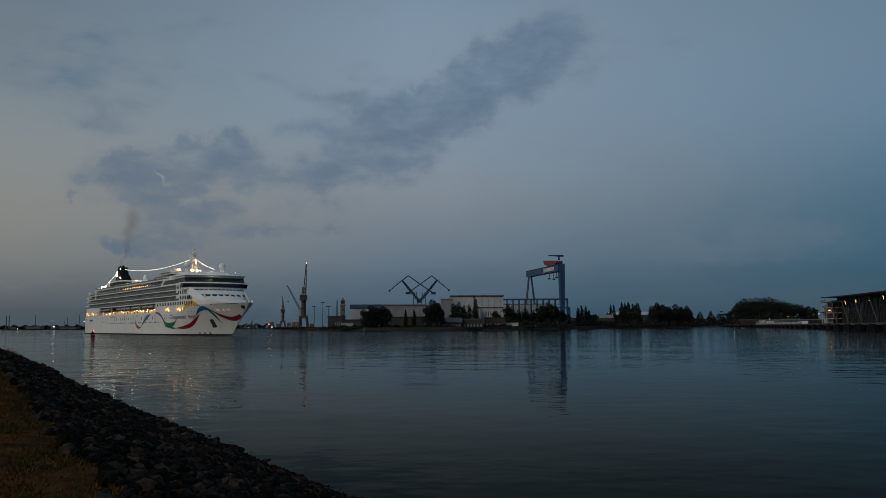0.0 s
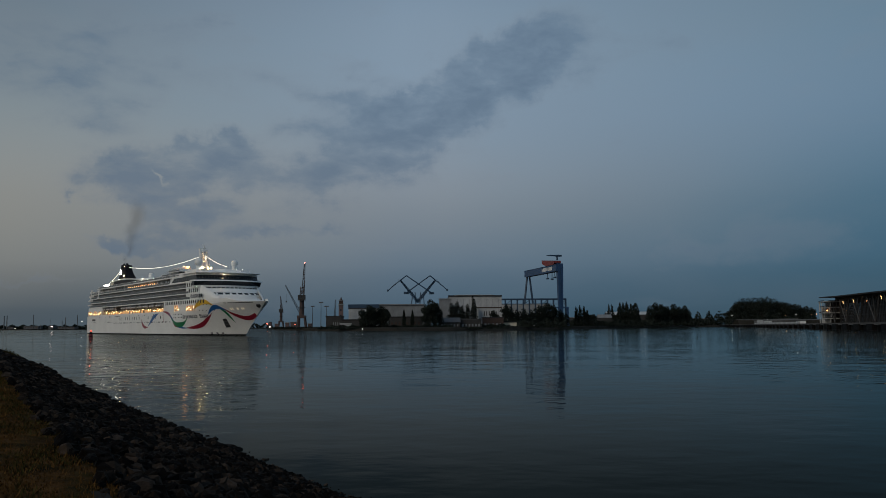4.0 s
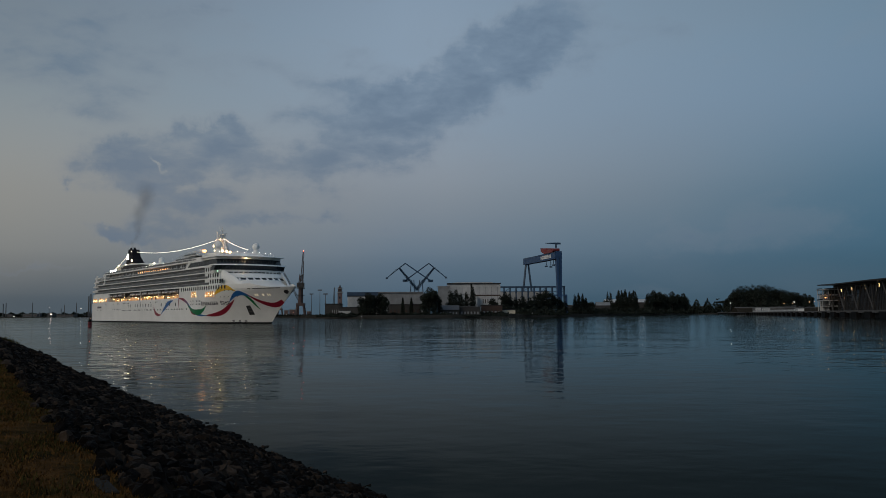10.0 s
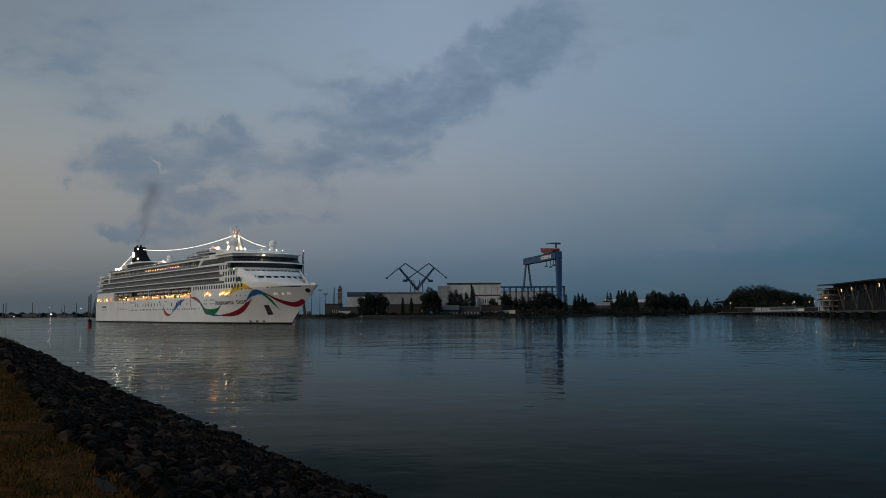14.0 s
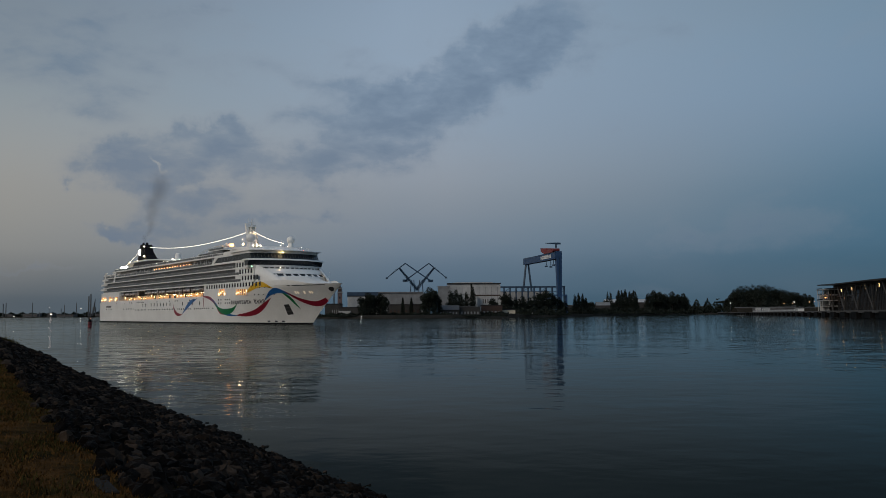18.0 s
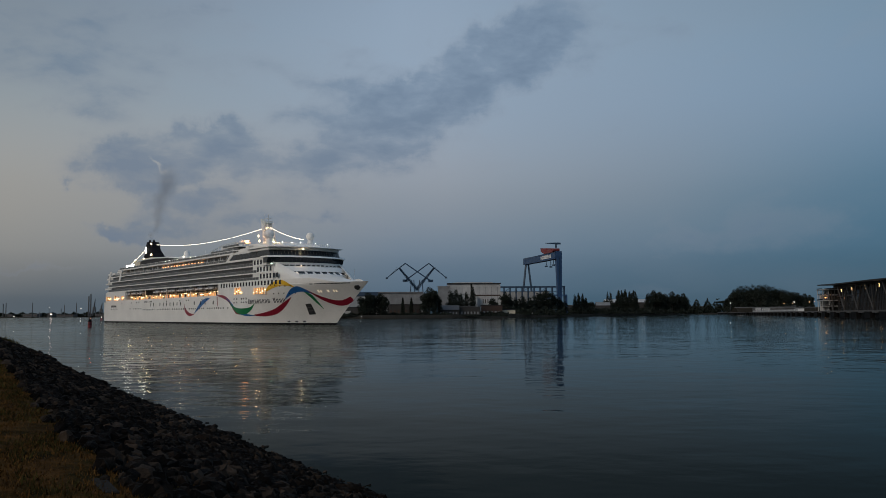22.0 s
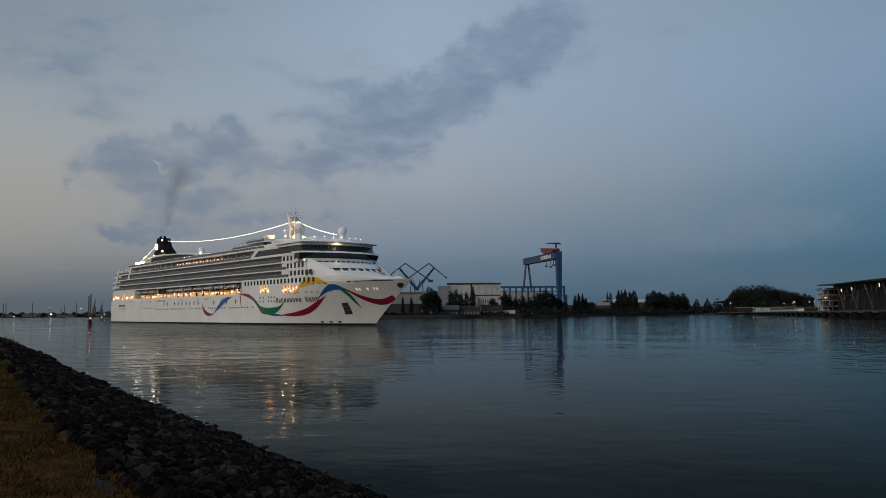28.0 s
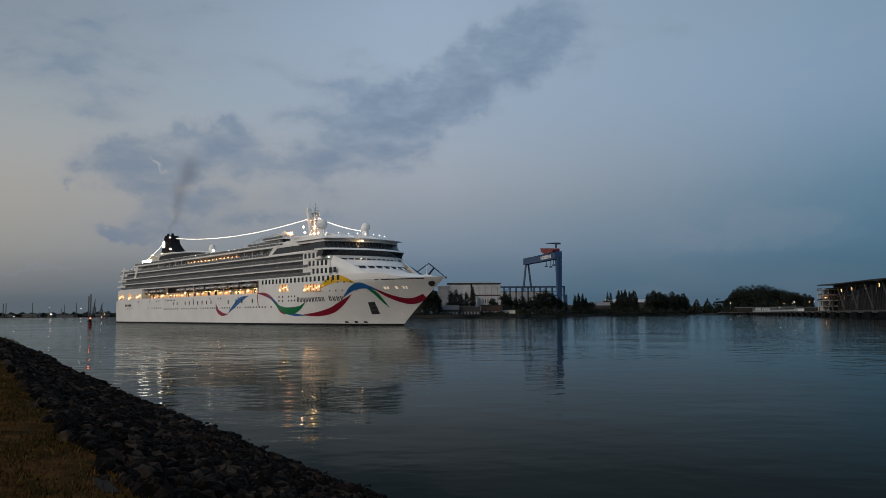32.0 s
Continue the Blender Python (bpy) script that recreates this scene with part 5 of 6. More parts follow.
def ribs(t, n, z1):
    """Upright cladding joints that stand a little proud of a wall."""
    w = t["width"]
    me = Shape().box(-0.25, 0.25, -0.08, 0.05, 0, z1).mesh("cladding_rib", M_CLAD)
    for i in range(n):
        part("cladding_rib", me, M_GREYS, t).location = (w * ((i + 0.5) / n - 0.5), 0, 0)


def openings(t, n, z0, z1, frac, mat, name="window", y=-0.12, x0=-0.46, x1=0.46):
    w = t["width"]
    step = w * (x1 - x0) / n
    me = Shape().box(-step * frac / 2, step * frac / 2, y, 0.1, z0, z1).mesh(name, mat)
    for i in range(n):
        o = part(name, me, mat, t)
        o.location = (w * x0 + step * (i + 0.5), 0, 0)


# halls and sheds of the yard
h1 = hall("boat_hall", -115.7, -79.5, 985, up(22.0, 985), 40, "white hall with a dark roof behind trees", M_CLADW)
part("roof_band", Shape().box(-h1["width"] / 2 - 0.5, h1["width"] / 2 + 0.5, -0.5, 41, h1["height"] + 0.9, h1["height"] + 5.2), M_KDARK, h1, "dark blue clerestory band")
openings(h1, 5, 0, 5.5, 0.6, M_DULL, "door")
h2 = hall("pale_hall", -79.5, -24.9, 990, up(26.5, 990), 45, "long pale grey workshop hall", M_CLAD, M_CLAD)
openings(h2, 9, 1.0, 4.5, 0.6, M_DULL, "door")
ribs(h2, 12, h2["height"])
part("gutter", Shape().box(-h2["width"] / 2 - 0.7, h2["width"] / 2 + 0.7, -0.9, -0.4, h2["height"] - 0.7, h2["height"] + 0.1), M_GREYS, h2)
h3 = hall("assembly_hall", 5.1, 69.2, 1120, up(36.7, 1120), 70, "large white shipyard hall with a flat dark roof", M_CLADW)
part("wall_stripe", Shape().box(-h3["width"] / 2 - 0.2, h3["width"] / 2 + 0.2, -0.3, 0, 25.0, 26.6), M_BRICK, h3, "brown wall stripe")
ribs(h3, 9, h3["height"] - 4)
part("roof_ridge", Shape().prism([(-h3["width"] / 2 + 3, h3["height"] + 0.9), (h3["width"] / 2 - 3, h3["height"] + 0.9), (h3["width"] / 2 - 12, h3["height"] + 2.6), (-h3["width"] / 2 + 12, h3["height"] + 2.6)], 20, 50, 1), M_CLADW, h3)
openings(h3, 8, 1.0, 12.0, 0.55, M_CLAD, "door", x0=0.0, x1=0.48)
openings(h3, 6, 15.0, 21.0, 0.35, M_DULL, "window", x0=0.15, x1=0.42)
part("roof_edge", Shape().box(-h3["width"] / 2 - 0.7, h3["width"] / 2 + 0.7, -1.0, -0.55, h3["height"] - 0.6, h3["height"] + 1.0), M_ROOF, h3)
front = part("front_bay", Shape().prism([(-26, 0), (4, 0), (4, 24), (-11, 27.5), (-26, 24)], -9, -0.1, 1), M_CLADW, h3, "lower white gabled bay")
part("bay_roof", Shape().prism([(-27, 23.8), (-11, 27.6), (5, 23.8), (5, 24.4), (-11, 28.2), (-27, 24.4)], -9.6, 0, 1), M_CLAD, front)
part("bay_door", Shape().box(-19, -5, -9.3, -9.0, 0, 15), M_CLAD, front)
for i in range(6):
    part("light_strip", Shape().box(9 + i * 2.1, 10.0 + i * 2.1, -0.6, -0.3, 20.5, 23.5), M_DIVID, h3)
hall("gabled_hall", -6.5, 7.8, 1080, up(33.1, 1080), 30, "grey gabled shipyard hall", M_CLAD, M_CLAD, base=SHORE)
h5 = hall("block_hall", 66.5, 128.0, 1290, up(26.5, 1290), 60, "long pale grey workshop hall under the crane runway", M_CLADW, M_CLAD)
openings(h5, 15, 2.0, 12.0, 0.55, M_DULL, "door")
openings(h5, 13, 15.0, 20.5, 0.5, M_DULL, "window")
RUN_Y = 1262.0
runway = thing("crane_runway", "dark blue steel crane runway on tall posts", "runway", 66.0 * RUN_Y / 1000, RUN_Y, SHORE)
RUN_L, RUN_H = (147.5 - 66.0) * RUN_Y / 1000, up(33.4, RUN_Y) - SHORE
for y0 in (0, 9):
    part("runway_beam", Shape().box(0, RUN_L, y0 - 0.8, y0 + 0.8, RUN_H - 2.2, RUN_H), M_KDARK, runway)
part("runway_tie", Shape().box(0, RUN_L, -0.5, 0.5, RUN_H - 9.0, RUN_H - 8.2), M_KDARK, runway)
for i in range(12):
    X = i * (RUN_L - 1.4) / 11
    part("runway_post", Shape().box(X, X + 1.4, -0.7, 0.7, 0, RUN_H - 2.2).box(X, X + 1.4, 8.3, 9.7, 0, RUN_H - 2.2), M_KDARK, runway)
    if i % 3 == 1:
        part("runway_brace", Shape().beam((X + 0.7, 0, RUN_H - 9), (X + (RUN_L - 1.4) / 11 + 0.7, 0, RUN_H - 2.2), 0.5), M_KDARK, runway)
h6 = hall("brick_house", -142.9, -123.9, 955, up(12.6, 955), 18, "dark flat-roofed brick house on the shore", M_DULL)
openings(h6, 4, 1.5, 6.5, 0.35, M_CLAD, "window", x0=-0.1, x1=0.45)
hall("low_shed", -125.9, -94.5, 945, up(8.4, 945), 14, "long low dark shed", M_DULL)
h7b = hall("white_kiosk_row", -125.9, -112.9, 930, up(3.7, 930), 5, "low white booths by the shore", M_CLADW, M_CLADW, base=2.4)
openings(h7b, 5, 0.5, 2.2, 0.5, M_DULL, "door")
h8 = hall("grey_shed", -67.2, -27.0, 940, up(11.5, 940), 18, "long dark shed behind the trees", M_DULL)
openings(h8, 8, 2.0, 6.0, 0.5, M_BRICK, "door")
h9 = hall("pitched_shed", -5.9, 18.7, 935, up(5.1, 935), 14, "old shed with a pitched roof", M_DULL, M_GREYS, 5.0)
openings(h9, 6, 0.6, 3.2, 0.45, M_CLAD, "window")
h10 = hall("boathouse", 19.4, 44.6, 945, up(8.4, 945), 12, "low dull boathouse with pale doors on the shore", M_DULL, M_GREYS)
openings(h10, 6, 0.5, 3.4, 0.5, M_CLAD, "door")
h11 = hall("boathouse", 46.0, 71.2, 975, up(10.3, 975), 12, "low dark boathouse with pale doors", M_BRICK, M_ROOF)
openings(h11, 5, 0.5, 4.0, 0.55, M_CLAD, "door")
hall("small_shed", 71.9, 86.9, 985, up(4.7, 985), 8, "small yellowish shed by the water", M_CREAM, M_ROOF, base=2.4)
hall("cottage", 185.1, 201.5, 1560, up(9.6, 1560), 12, "low house with a pale hipped roof", M_DULL, M_CLAD, 6.0)
hall("warehouse", 197.0, 246.0, 1900, up(13.2, 1900), 40, "long dull warehouse with a pale pitched roof", M_DULL, M_CLADW, 7.0)
hall("warehouse", 148.3, 198.1, 1800, up(10.0, 1800), 40, "long dull warehouse among trees", M_DULL, M_CLAD)
hall("warehouse", 295.6, 324.3, 2900, up(8.0, 2900), 40, "long dull warehouse among trees", M_DULL, M_CLAD)

for b0, b1, far, tp in ((-212.5, -209.1, 1750, 6.2), (-192.1, -188.0, 1330, 5.4), (-185.9, -179.8, 1200, 6.0), (-164.8, -160.7, 1080, 3.9), (-205.0, -200.9, 1560, 4.1)):
    t = hall("pier_shed", b0, b1, far, up(tp, far), 8, "small pale shed on the crane pier", M_PINK, M_CLAD)
    openings(t, 3, 0.8, 3.0, 0.5, M_DULL, "door")

# control tower
tw = thing("control_tower", "slim pinkish tower with a stepped top", "tower", *at(-124.9, 965), SHORE)
hT = up(35.8, 965) - SHORE
part("shaft", Shape().box(-2.4, 2.4, -2.4, 2.4, -1, hT * 0.74), M_PINK, tw)
part("gallery", Shape().box(-3.2, 3.2, -3.2, 3.2, hT * 0.74, hT * 0.78), M_CLAD, tw)
part("gallery", Shape().box(-2.9, 2.9, -2.9, 2.9, hT * 0.88, hT * 0.9), M_CLAD, tw)
part("cabin", Shape().box(-2.0, 2.0, -2.0, 2.0, hT * 0.78, hT * 0.92), M_BRICK, tw)
part("beacon_housing", Shape().tube((0, 0, hT * 0.92), (0, 0, hT), 1.1, 0.5), M_KRUST, tw)
for i in range(3):
    part("window", Shape().box(-0.9, 0.9, -2.5, -2.3, hT * (0.15 + 0.2 * i), hT * (0.22 + 0.2 * i)), M_WIN, tw)


# flood-light masts
def mast(b, rise, far):
    x, y = at(b, far)
    t = thing("floodlight_mast", "tall grey floodlight mast on the quay", "mast", x, y, SHORE, group="floodlight masts")
    h = up(rise, far) - SHORE
    part("pole", Shape().tube((0, 0, -0.5), (0, 0, h), 0.45, 0.25, 6), M_GREYS, t)
    part("lamp_head", Shape().box(-2.6, 2.6, -0.5, 0.5, h - 0.4, h + 0.9), M_GREYS, t)


mast(-159.3, 25.0, 1120)
mast(-149.1, 29.7, 1010)
mast(-142.3, 24.9, 1000)


# rust-red luffing crane on a portal
def luffing_crane(b, far, base_rise, top_rise, jib_side, label, scale=1.0, lamp=True, jib=None):
    x, y = at(b, far)
    t = thing("luffing_crane", label, "crane", x, y, SHORE, group="harbour cranes")
    H = up(top_rise, far) - SHORE
    s = scale
    for sx in (-1, 1):
        for sy in (-1, 1):
            part("portal_leg", Shape().beam((sx * 5.8 * s, sy * 5 * s, 0), (sx * 4.0 * s, sy * 3.6 * s, 13 * s), 1.7 * s, 2.0 * s), M_KRUST, t)
    part("portal_head", Shape().box(-5.4 * s, 5.4 * s, -5 * s, 5 * s, 12.5 * s, 16 * s), M_KRUST, t)
    part("tower", Shape().tube((0, 0, 16 * s), (0, 0, 37 * s), 3.3 * s, 3.0 * s, 10), M_KRUST, t)
    part("walkway", Shape().tube((0, 0, 26 * s), (0, 0, 26.5 * s), 5.0 * s, n=10), M_DULL, t)
    part("walkway", Shape().tube((0, 0, 35 * s), (0, 0, 35.6 * s), 5.6 * s, n=10), M_DULL, t)
    cab = part("machine_house", Shape().box(-4.8 * s, 4.2 * s, -3.5 * s, 3.5 * s, 36.5 * s, 43 * s), M_DULL, t, "dark machine house")
    part("cabin_window", Shape().box(-3.0 * s, 0, -3.6 * s, -3.4 * s, 39 * s, 41.5 * s), M_WIN, cab)
    a = Shape()
    lattice(a, (0, 0, 43 * s), (0.2 * s, 0, 54 * s), 5.0 * s, 3.4 * s, 4, 0.3 * s)
    part("a_frame", a, M_KRUST, t)
    j = Shape()
    tip = jib or (3.2 * s, 0, H)
    lattice(j, (1.2 * s, 0, 44 * s), tip, 3.4 * s, 1.3 * s, 14, 0.24 * s)
    part("jib", j, M_KRUST, t)
    part("stay", Shape().tube((0.2 * s, 0, 54 * s), tip, 0.14 * s, n=4), M_DULL, t)
    if lamp:
        part("aircraft_lamp", Shape().ball((tip[0], tip[1], tip[2] + 0.8), 0.6 * s, 8, 5), M_REDL, t, "red aircraft warning lamp")
    return t


luffing_crane(-172.3, 1090, 0, 77.2, 1, "tall rust-red luffing crane on a quay portal")
luffing_crane(-197.2, 1500, 0, 37.5, 1, "smaller rust-red harbour crane, jib raised", 0.78, False, (-1.6, 0, up(37.5, 1500) - SHORE))
lc = thing("derrick", "grey lattice derrick with its boom raised", "crane", *at(-175.0, 1140), SHORE, group="harbour cranes")
part("derrick_post", Shape().tube((0, 0, 0), (0, 0, up(18.9, 1140) - SHORE), 1.2, 1.0), M_KRUST, lc)
s = Shape()
lattice(s, (0, 0, up(18.9, 1140) - SHORE), (-192.7 * 1.14 - -175.0 * 1.14, 0, up(51.2, 1140) - SHORE), 2.4, 0.9, 14, 0.2)
part("boom", s, M_GREYS, lc)
part("hook", Shape().tube((-18.5, 0, 37), (-18.5, 0, 46), 0.12, n=4).box(-19.2, -17.8, -0.5, 0.5, 35, 37), M_DULL, lc)
lc = thing("derrick", "thin grey derrick behind the houses", "crane", *at(-132.7, 1010), SHORE, group="harbour cranes")
s = Shape()
lattice(s, (0, 0, 0), (1.2, 0, up(33.1, 1010) - SHORE), 2.2, 0.9, 12, 0.2)
part("boom", s, M_GREYS, lc)

# the two blue double-lever cranes
def lever_crane(foot, knee, tip, back_end, tail, far, leg_b):
    x, y = at(foot[0], far)
    t = thing("double_lever_crane", "dark blue double-lever shipyard crane", "crane", x, y, SHORE, group="double-lever cranes")
    def q(p, dy=0):
        return (p[0] * far / 1000 - x, dy, up(p[1], far) - SHORE)
    for sx in (-1, 1):
        for sy in (-1, 1):
            part("portal_leg", Shape().beam((leg_b * far / 1000 - x + sx * 4.5, sy * 4, 8), (leg_b * far / 1000 - x + sx * 1.6, sy * 2, q(tail)[2] + 1), 0.9), M_KDARK, t)
    part("portal_base", Shape().box(leg_b * far / 1000 - x - 6, leg_b * far / 1000 - x + 6, -6, 6, 0, 9), M_KDARK, t)
    m = Shape()
    lattice(m, q(foot), q(knee), 3.6, 1.6, 9, 0.36)
    m.beam(q(foot), q(knee), 1.2, 0.7)
    part("main_boom", m, M_KDARK, t)
    a = Shape()
    a.beam(q(tip), q(knee, 0), 0.6, 0.9)
    part("top_jib", a, M_KDARK, t)
    part("tie_rod", Shape().beam(q(back_end, -2.5), q(tail, -2.5), 0.9, 1.1), M_KDARK, t)
    part("jib_tail", Shape().beam(q(knee), q(back_end), 1.0), M_KDARK, t)
    part("counterweight", Shape().box(q(tail)[0] - 3.2, q(tail)[0] + 3.2, -2, 2, q(tail)[2] - 1.5, q(tail)[2] + 1.5), M_KDARK, t)
    part("tip_sheave", Shape().ball(q(tip), 1.5, 8, 5), M_KDARK, t)
    part("stay", Shape().tube(q(tip), (q(knee)[0] * 1.06 - 0.06 * q(foot)[0], 0, q(knee)[2] + 1), 0.14, n=4), M_DULL, t)
    return t


lever_crane((-31.5, 29.8), (-53.2, 56.2), (-68.4, 43.9), (-45.9, 61.8), (-15.2, 40.4), 1080, -27.0)
lever_crane((-32.5, 29.8), (-10.8, 56.2), (3.3, 44.4), (-17.1, 61.6), (-46.0, 40.8), 1100, -37.0)

# ---- the great gantry crane ----
NEAR_LEG, FAR_LEG = at(138.1, 1190), at(101.9, 1325)
gx, gy = NEAR_LEG
span = math.hypot(FAR_LEG[0] - gx, FAR_LEG[1] - gy)
gantry = thing("gantry_crane", "blue shipyard gantry crane with a red trolley", "crane", gx, gy, SHORE, math.degrees(math.atan2(FAR_LEG[1] - gy, FAR_LEG[0] - gx)))
zt = up(74.2, 1190) - SHORE
zb = zt - 9.0
part("main_girder", Shape().box(-3, span + 7, -4.2, 4.2, zb, zt), M_KBLUE, gantry)
part("girder_flange", Shape().box(-3.3, span + 7.3, -4.6, 4.6, zt, zt + 0.5).box(-3.3, span + 7.3, -4.6, 4.6, zb - 0.5, zb), M_KBLUE, gantry)
leg = Shape().face_grid([[(sx * w, y0 if sy < 0 else y1, z) for sx, sy in ((-1, -1), (1, -1), (1, 1), (-1, 1))] for z, w, y0, y1 in ((zt + 1.5, 4.0, -6.4, 2.2), (zb - 6, 3.6, -6.4, 1.4), (26, 2.6, -6.0, 0.2), (0, 2.4, -5.8, 0.0))], close=True)
part("fixed_leg", leg, M_KBLUE, gantry, "broad tapered blue leg")
part("leg_seam", Shape().box(-4.1, -3.7, -2.4, -2.0, 30, zt - 6), M_KDARK, gantry)
for sy in (-1, 1):
    part("hinged_leg", Shape().beam((span, sy * 2.0, zb), (span, sy * 11.0, 2), 2.2, 2.6), M_KDARK, gantry)
part("leg_frame", Shape().box(-2, 2, -15, 15, 0, 3.5).box(-1.6, 1.6, -14.5, -12.5, 3.5, 28).box(-1.6, 1.6, 12.5, 14.5, 3.5, 28).box(-1.4, 1.4, -14, 14, 26, 28), M_KBLUE, gantry)
part("hinged_sill", Shape().box(span - 1.6, span + 1.6, -13, 13, 0, 3), M_KDARK, gantry)
part("trolley", Shape().prism([(6, zt + 0.6), (40, zt + 0.6), (55, zt + 5.0), (57, zt + 10.5), (2, zt + 6.0), (2, zt + 3.0)], -5.2, 5.2, 1), M_KRED, gantry, "red trolley house")
part("trolley_window", Shape().box(46, 54, -5.4, -5.1, zt + 6.2, zt + 8.4), M_WIN, gantry)
part("slewing_post", Shape().tube((3, 0, zt + 7), (3, 0, zt + 12.5), 1.5, 1.2, 8), M_KDARK, gantry)
part("slewing_jib", Shape().prism([(-7, zt + 12.0), (-7, zt + 14.4), (-2, zt + 14.6), (16, zt + 13.8), (16, zt + 13.0), (-2, zt + 11.8)], 2.2, 3.8, 0), M_KDARK, gantry)
for i, X in enumerate((14, 26, 46)):
    part("hoist", Shape().tube((X, 0, zb), (X, 0, zb - 7 - 2 * (i % 2)), 0.5, n=6).box(X - 3.2, X + 3.2, -1.2, 1.2, zb - 9.5 - 2 * (i % 2), zb - 7.5 - 2 * (i % 2)), M_KDARK, gantry)
for i in range(9):
    X = 14 + i * 5.2
    for sy in (-1, 1):
        part("letter_bar", Shape().box(X, X + 3.6, sy * 4.24 - 0.05, sy * 4.24 + 0.05, zb + 1.8, zt - 1.8), M_STEELW, gantry, "white letter block on the girder")


# ---- the passenger quay to the north ----
QZ = 5.2
Q0, QD = Vector((200.0, 285.7, 0)), Vector((0.2723, 0.9622, 0))
QN = Vector((QD.y, -QD.x, 0))


def qp(a, n, z):
    """A place on the quay: a along its edge, n inland."""
    p = Q0 + QD * a + QN * n
    return (p.x, p.y, z)


QTURN = math.degrees(math.atan2(QD.y, QD.x))
q = Shape()
q.face_grid([[qp(-400, n, z), qp(2400, n, z)] for n, z in ((6.0, -3), (6.0, 3.5), (0, 3.6), (0, QZ), (1.2, QZ + 0.02), (700, QZ + 0.1))])
tagged(new("quay", q.mesh("quay", M_QUAY)), "long concrete passenger quay with rubber fenders", "quay", kind="structure")
fender = Shape().box(-8.5, 8.5, -2.2, 0.6, 0.2, 4.3).box(-6.5, -4.5, -2.8, -2.2, 0.2, 4.0).box(4.5, 6.5, -2.8, -2.2, 0.2, 4.0).mesh("fender", M_TYRE)
quay_top = bpy.data.objects["quay"]
for i in range(58):
    o = part("fender", fender, M_TYRE, quay_top)
    o.matrix_basis = pose(*qp(-40 + i * 40.0, -0.6, 0), 0, 0, QTURN)
# terminal hall
A0, A1 = 250, 542
term = thing("terminal_hall", "glazed passenger terminal with a wavy dark roof and slanted columns", "building", *qp(A0, 24, QZ), QTURN)
LT = A1 - A0
part("core_wall", Shape().prism([(0, 0), (LT - 4, 0), (LT - 4, 25.2), (0, 19.4)], -40, -6, 1), M_DULL, term)
rows = []
for i in range(29):
    t = i / 28
    z = 19.6 + 0.2 * math.sin(t * 6.5 + 0.4) + 4.9 * t
    rows.append([(t * (LT + 8) - 4, y, z + k) for y, k in ((7, 0), (7.2, 0.9), (-15, 2.0), (-44, 1.0), (-44, 0), (7, 0))])
part("roof", Shape().face_grid(rows), M_ROOF, term, "dark gently waving roof")
clear_bay = Shape().box(-2.3, 2.3, -0.1, 0.1, 0.4, 17.0).mesh("facade_pane", M_WIN)
glass_bay = Shape().box(-2.3, 2.3, -0.1, 0.1, 0.4, 19.0).mesh("facade_pane", M_TGLASS)
bar = Shape().box(-0.12, 0.12, -0.3, 0.3, 0, 20.0).mesh("mullion", M_COLUMN)
for i in range(51):
    o = part("facade_pane", clear_bay if i > 30 and i % 7 > 1 else glass_bay, M_WIN, term)
    o.location = (3 + i * 5, -4, 0)
    o = part("mullion", bar, M_GREYS, term)
    o.location = (0.5 + i * 5, -3.9, 0)
for z in (6.5, 13.0):
    part("transom_bar", Shape().box(0, LT - 34, -4.2, -3.7, z, z + 0.35), M_COLUMN, term)
col = Shape().beam((0, 0, 0), (-24, 2, 20.2), 0.6).beam((0, 0, 0), (18, 2, 20.2), 0.6).beam((0, 0, 0), (-4, 2, 20.2), 0.45).tube((-0.2, 0, -0.1), (0.2, 0, 0.6), 0.7, n=6).mesh("slanted_column", M_POST)
for i in range(5):
    o = part("slanted_column", col, M_POST, term)
    o.location = (26 + i * 54, 2.5, 0)
# white storeys at the hall's end
annex = thing("terminal_annex", "white three-storey end of the passenger terminal", "building", *qp(A1 - 32, 20, QZ), QTURN)
part("annex_core", Shape().box(8, 31, -22, -2, 0, 21.5), M_DULL, annex)
for i, (x0, x1, y1) in enumerate(((2, 32, 2.0), (-2, 30, 4.5), (5, 32, 3.0), (0, 32, 4.5))):
    z = 5.2 * i + 4.2
    slab = part("floor_slab", Shape().box(x0, x1, -22, y1, z, z + 0.7), M_CLADW, annex)
    part("balustrade", Shape().box(x0 + 0.2, x1 - 0.2, y1 - 0.2, y1 - 0.1, z + 0.75, z + 1.8), M_WIN, slab)
    part("window_band", Shape().box(x0 + 2, x1 - 1, -2, -1.6, z - 3.6, z - 0.05), M_WIN, annex)
    for k in range(5):
        part("wall_pier", Shape().box(x0 + 2 + k * 6.2, x0 + 2.7 + k * 6.2, -1.9, -1.2, z - 3.8, z - 0.02), M_CLADW, annex)
part("stair_tower", Shape().box(25, 30, -1.2, 2.4, 0, 15.5), M_CLADW, annex)
for i in range(3):
    part("annex_column", Shape().tube((2 + 13 * i, 4, 0), (2 + 13 * i, 4, 20), 0.35, n=8), M_CLADW, annex)
part("cafe_lamp", Shape().box(3, 11, 0.5, 0.8, 12.0, 12.6), M_ORANGE, annex, "warm lit interior lamp")
for i, X in enumerate((22, 64, 110, 160, 205)):
    part("eave_lamp", Shape().tube((X, 1.5, 16.4), (X, 1.5, 18.4), 0.2, n=6).tube((X, 1.5, 18.4), (X + 2, 1.5, 18.8), 0.25, n=6), M_EAVE, term, "warm lamp under the eaves")
part("lit_sign", Shape().box(48, 62, -3.6, -3.4, 10.0, 11.4), M_FAR, term, "bright white sign board")


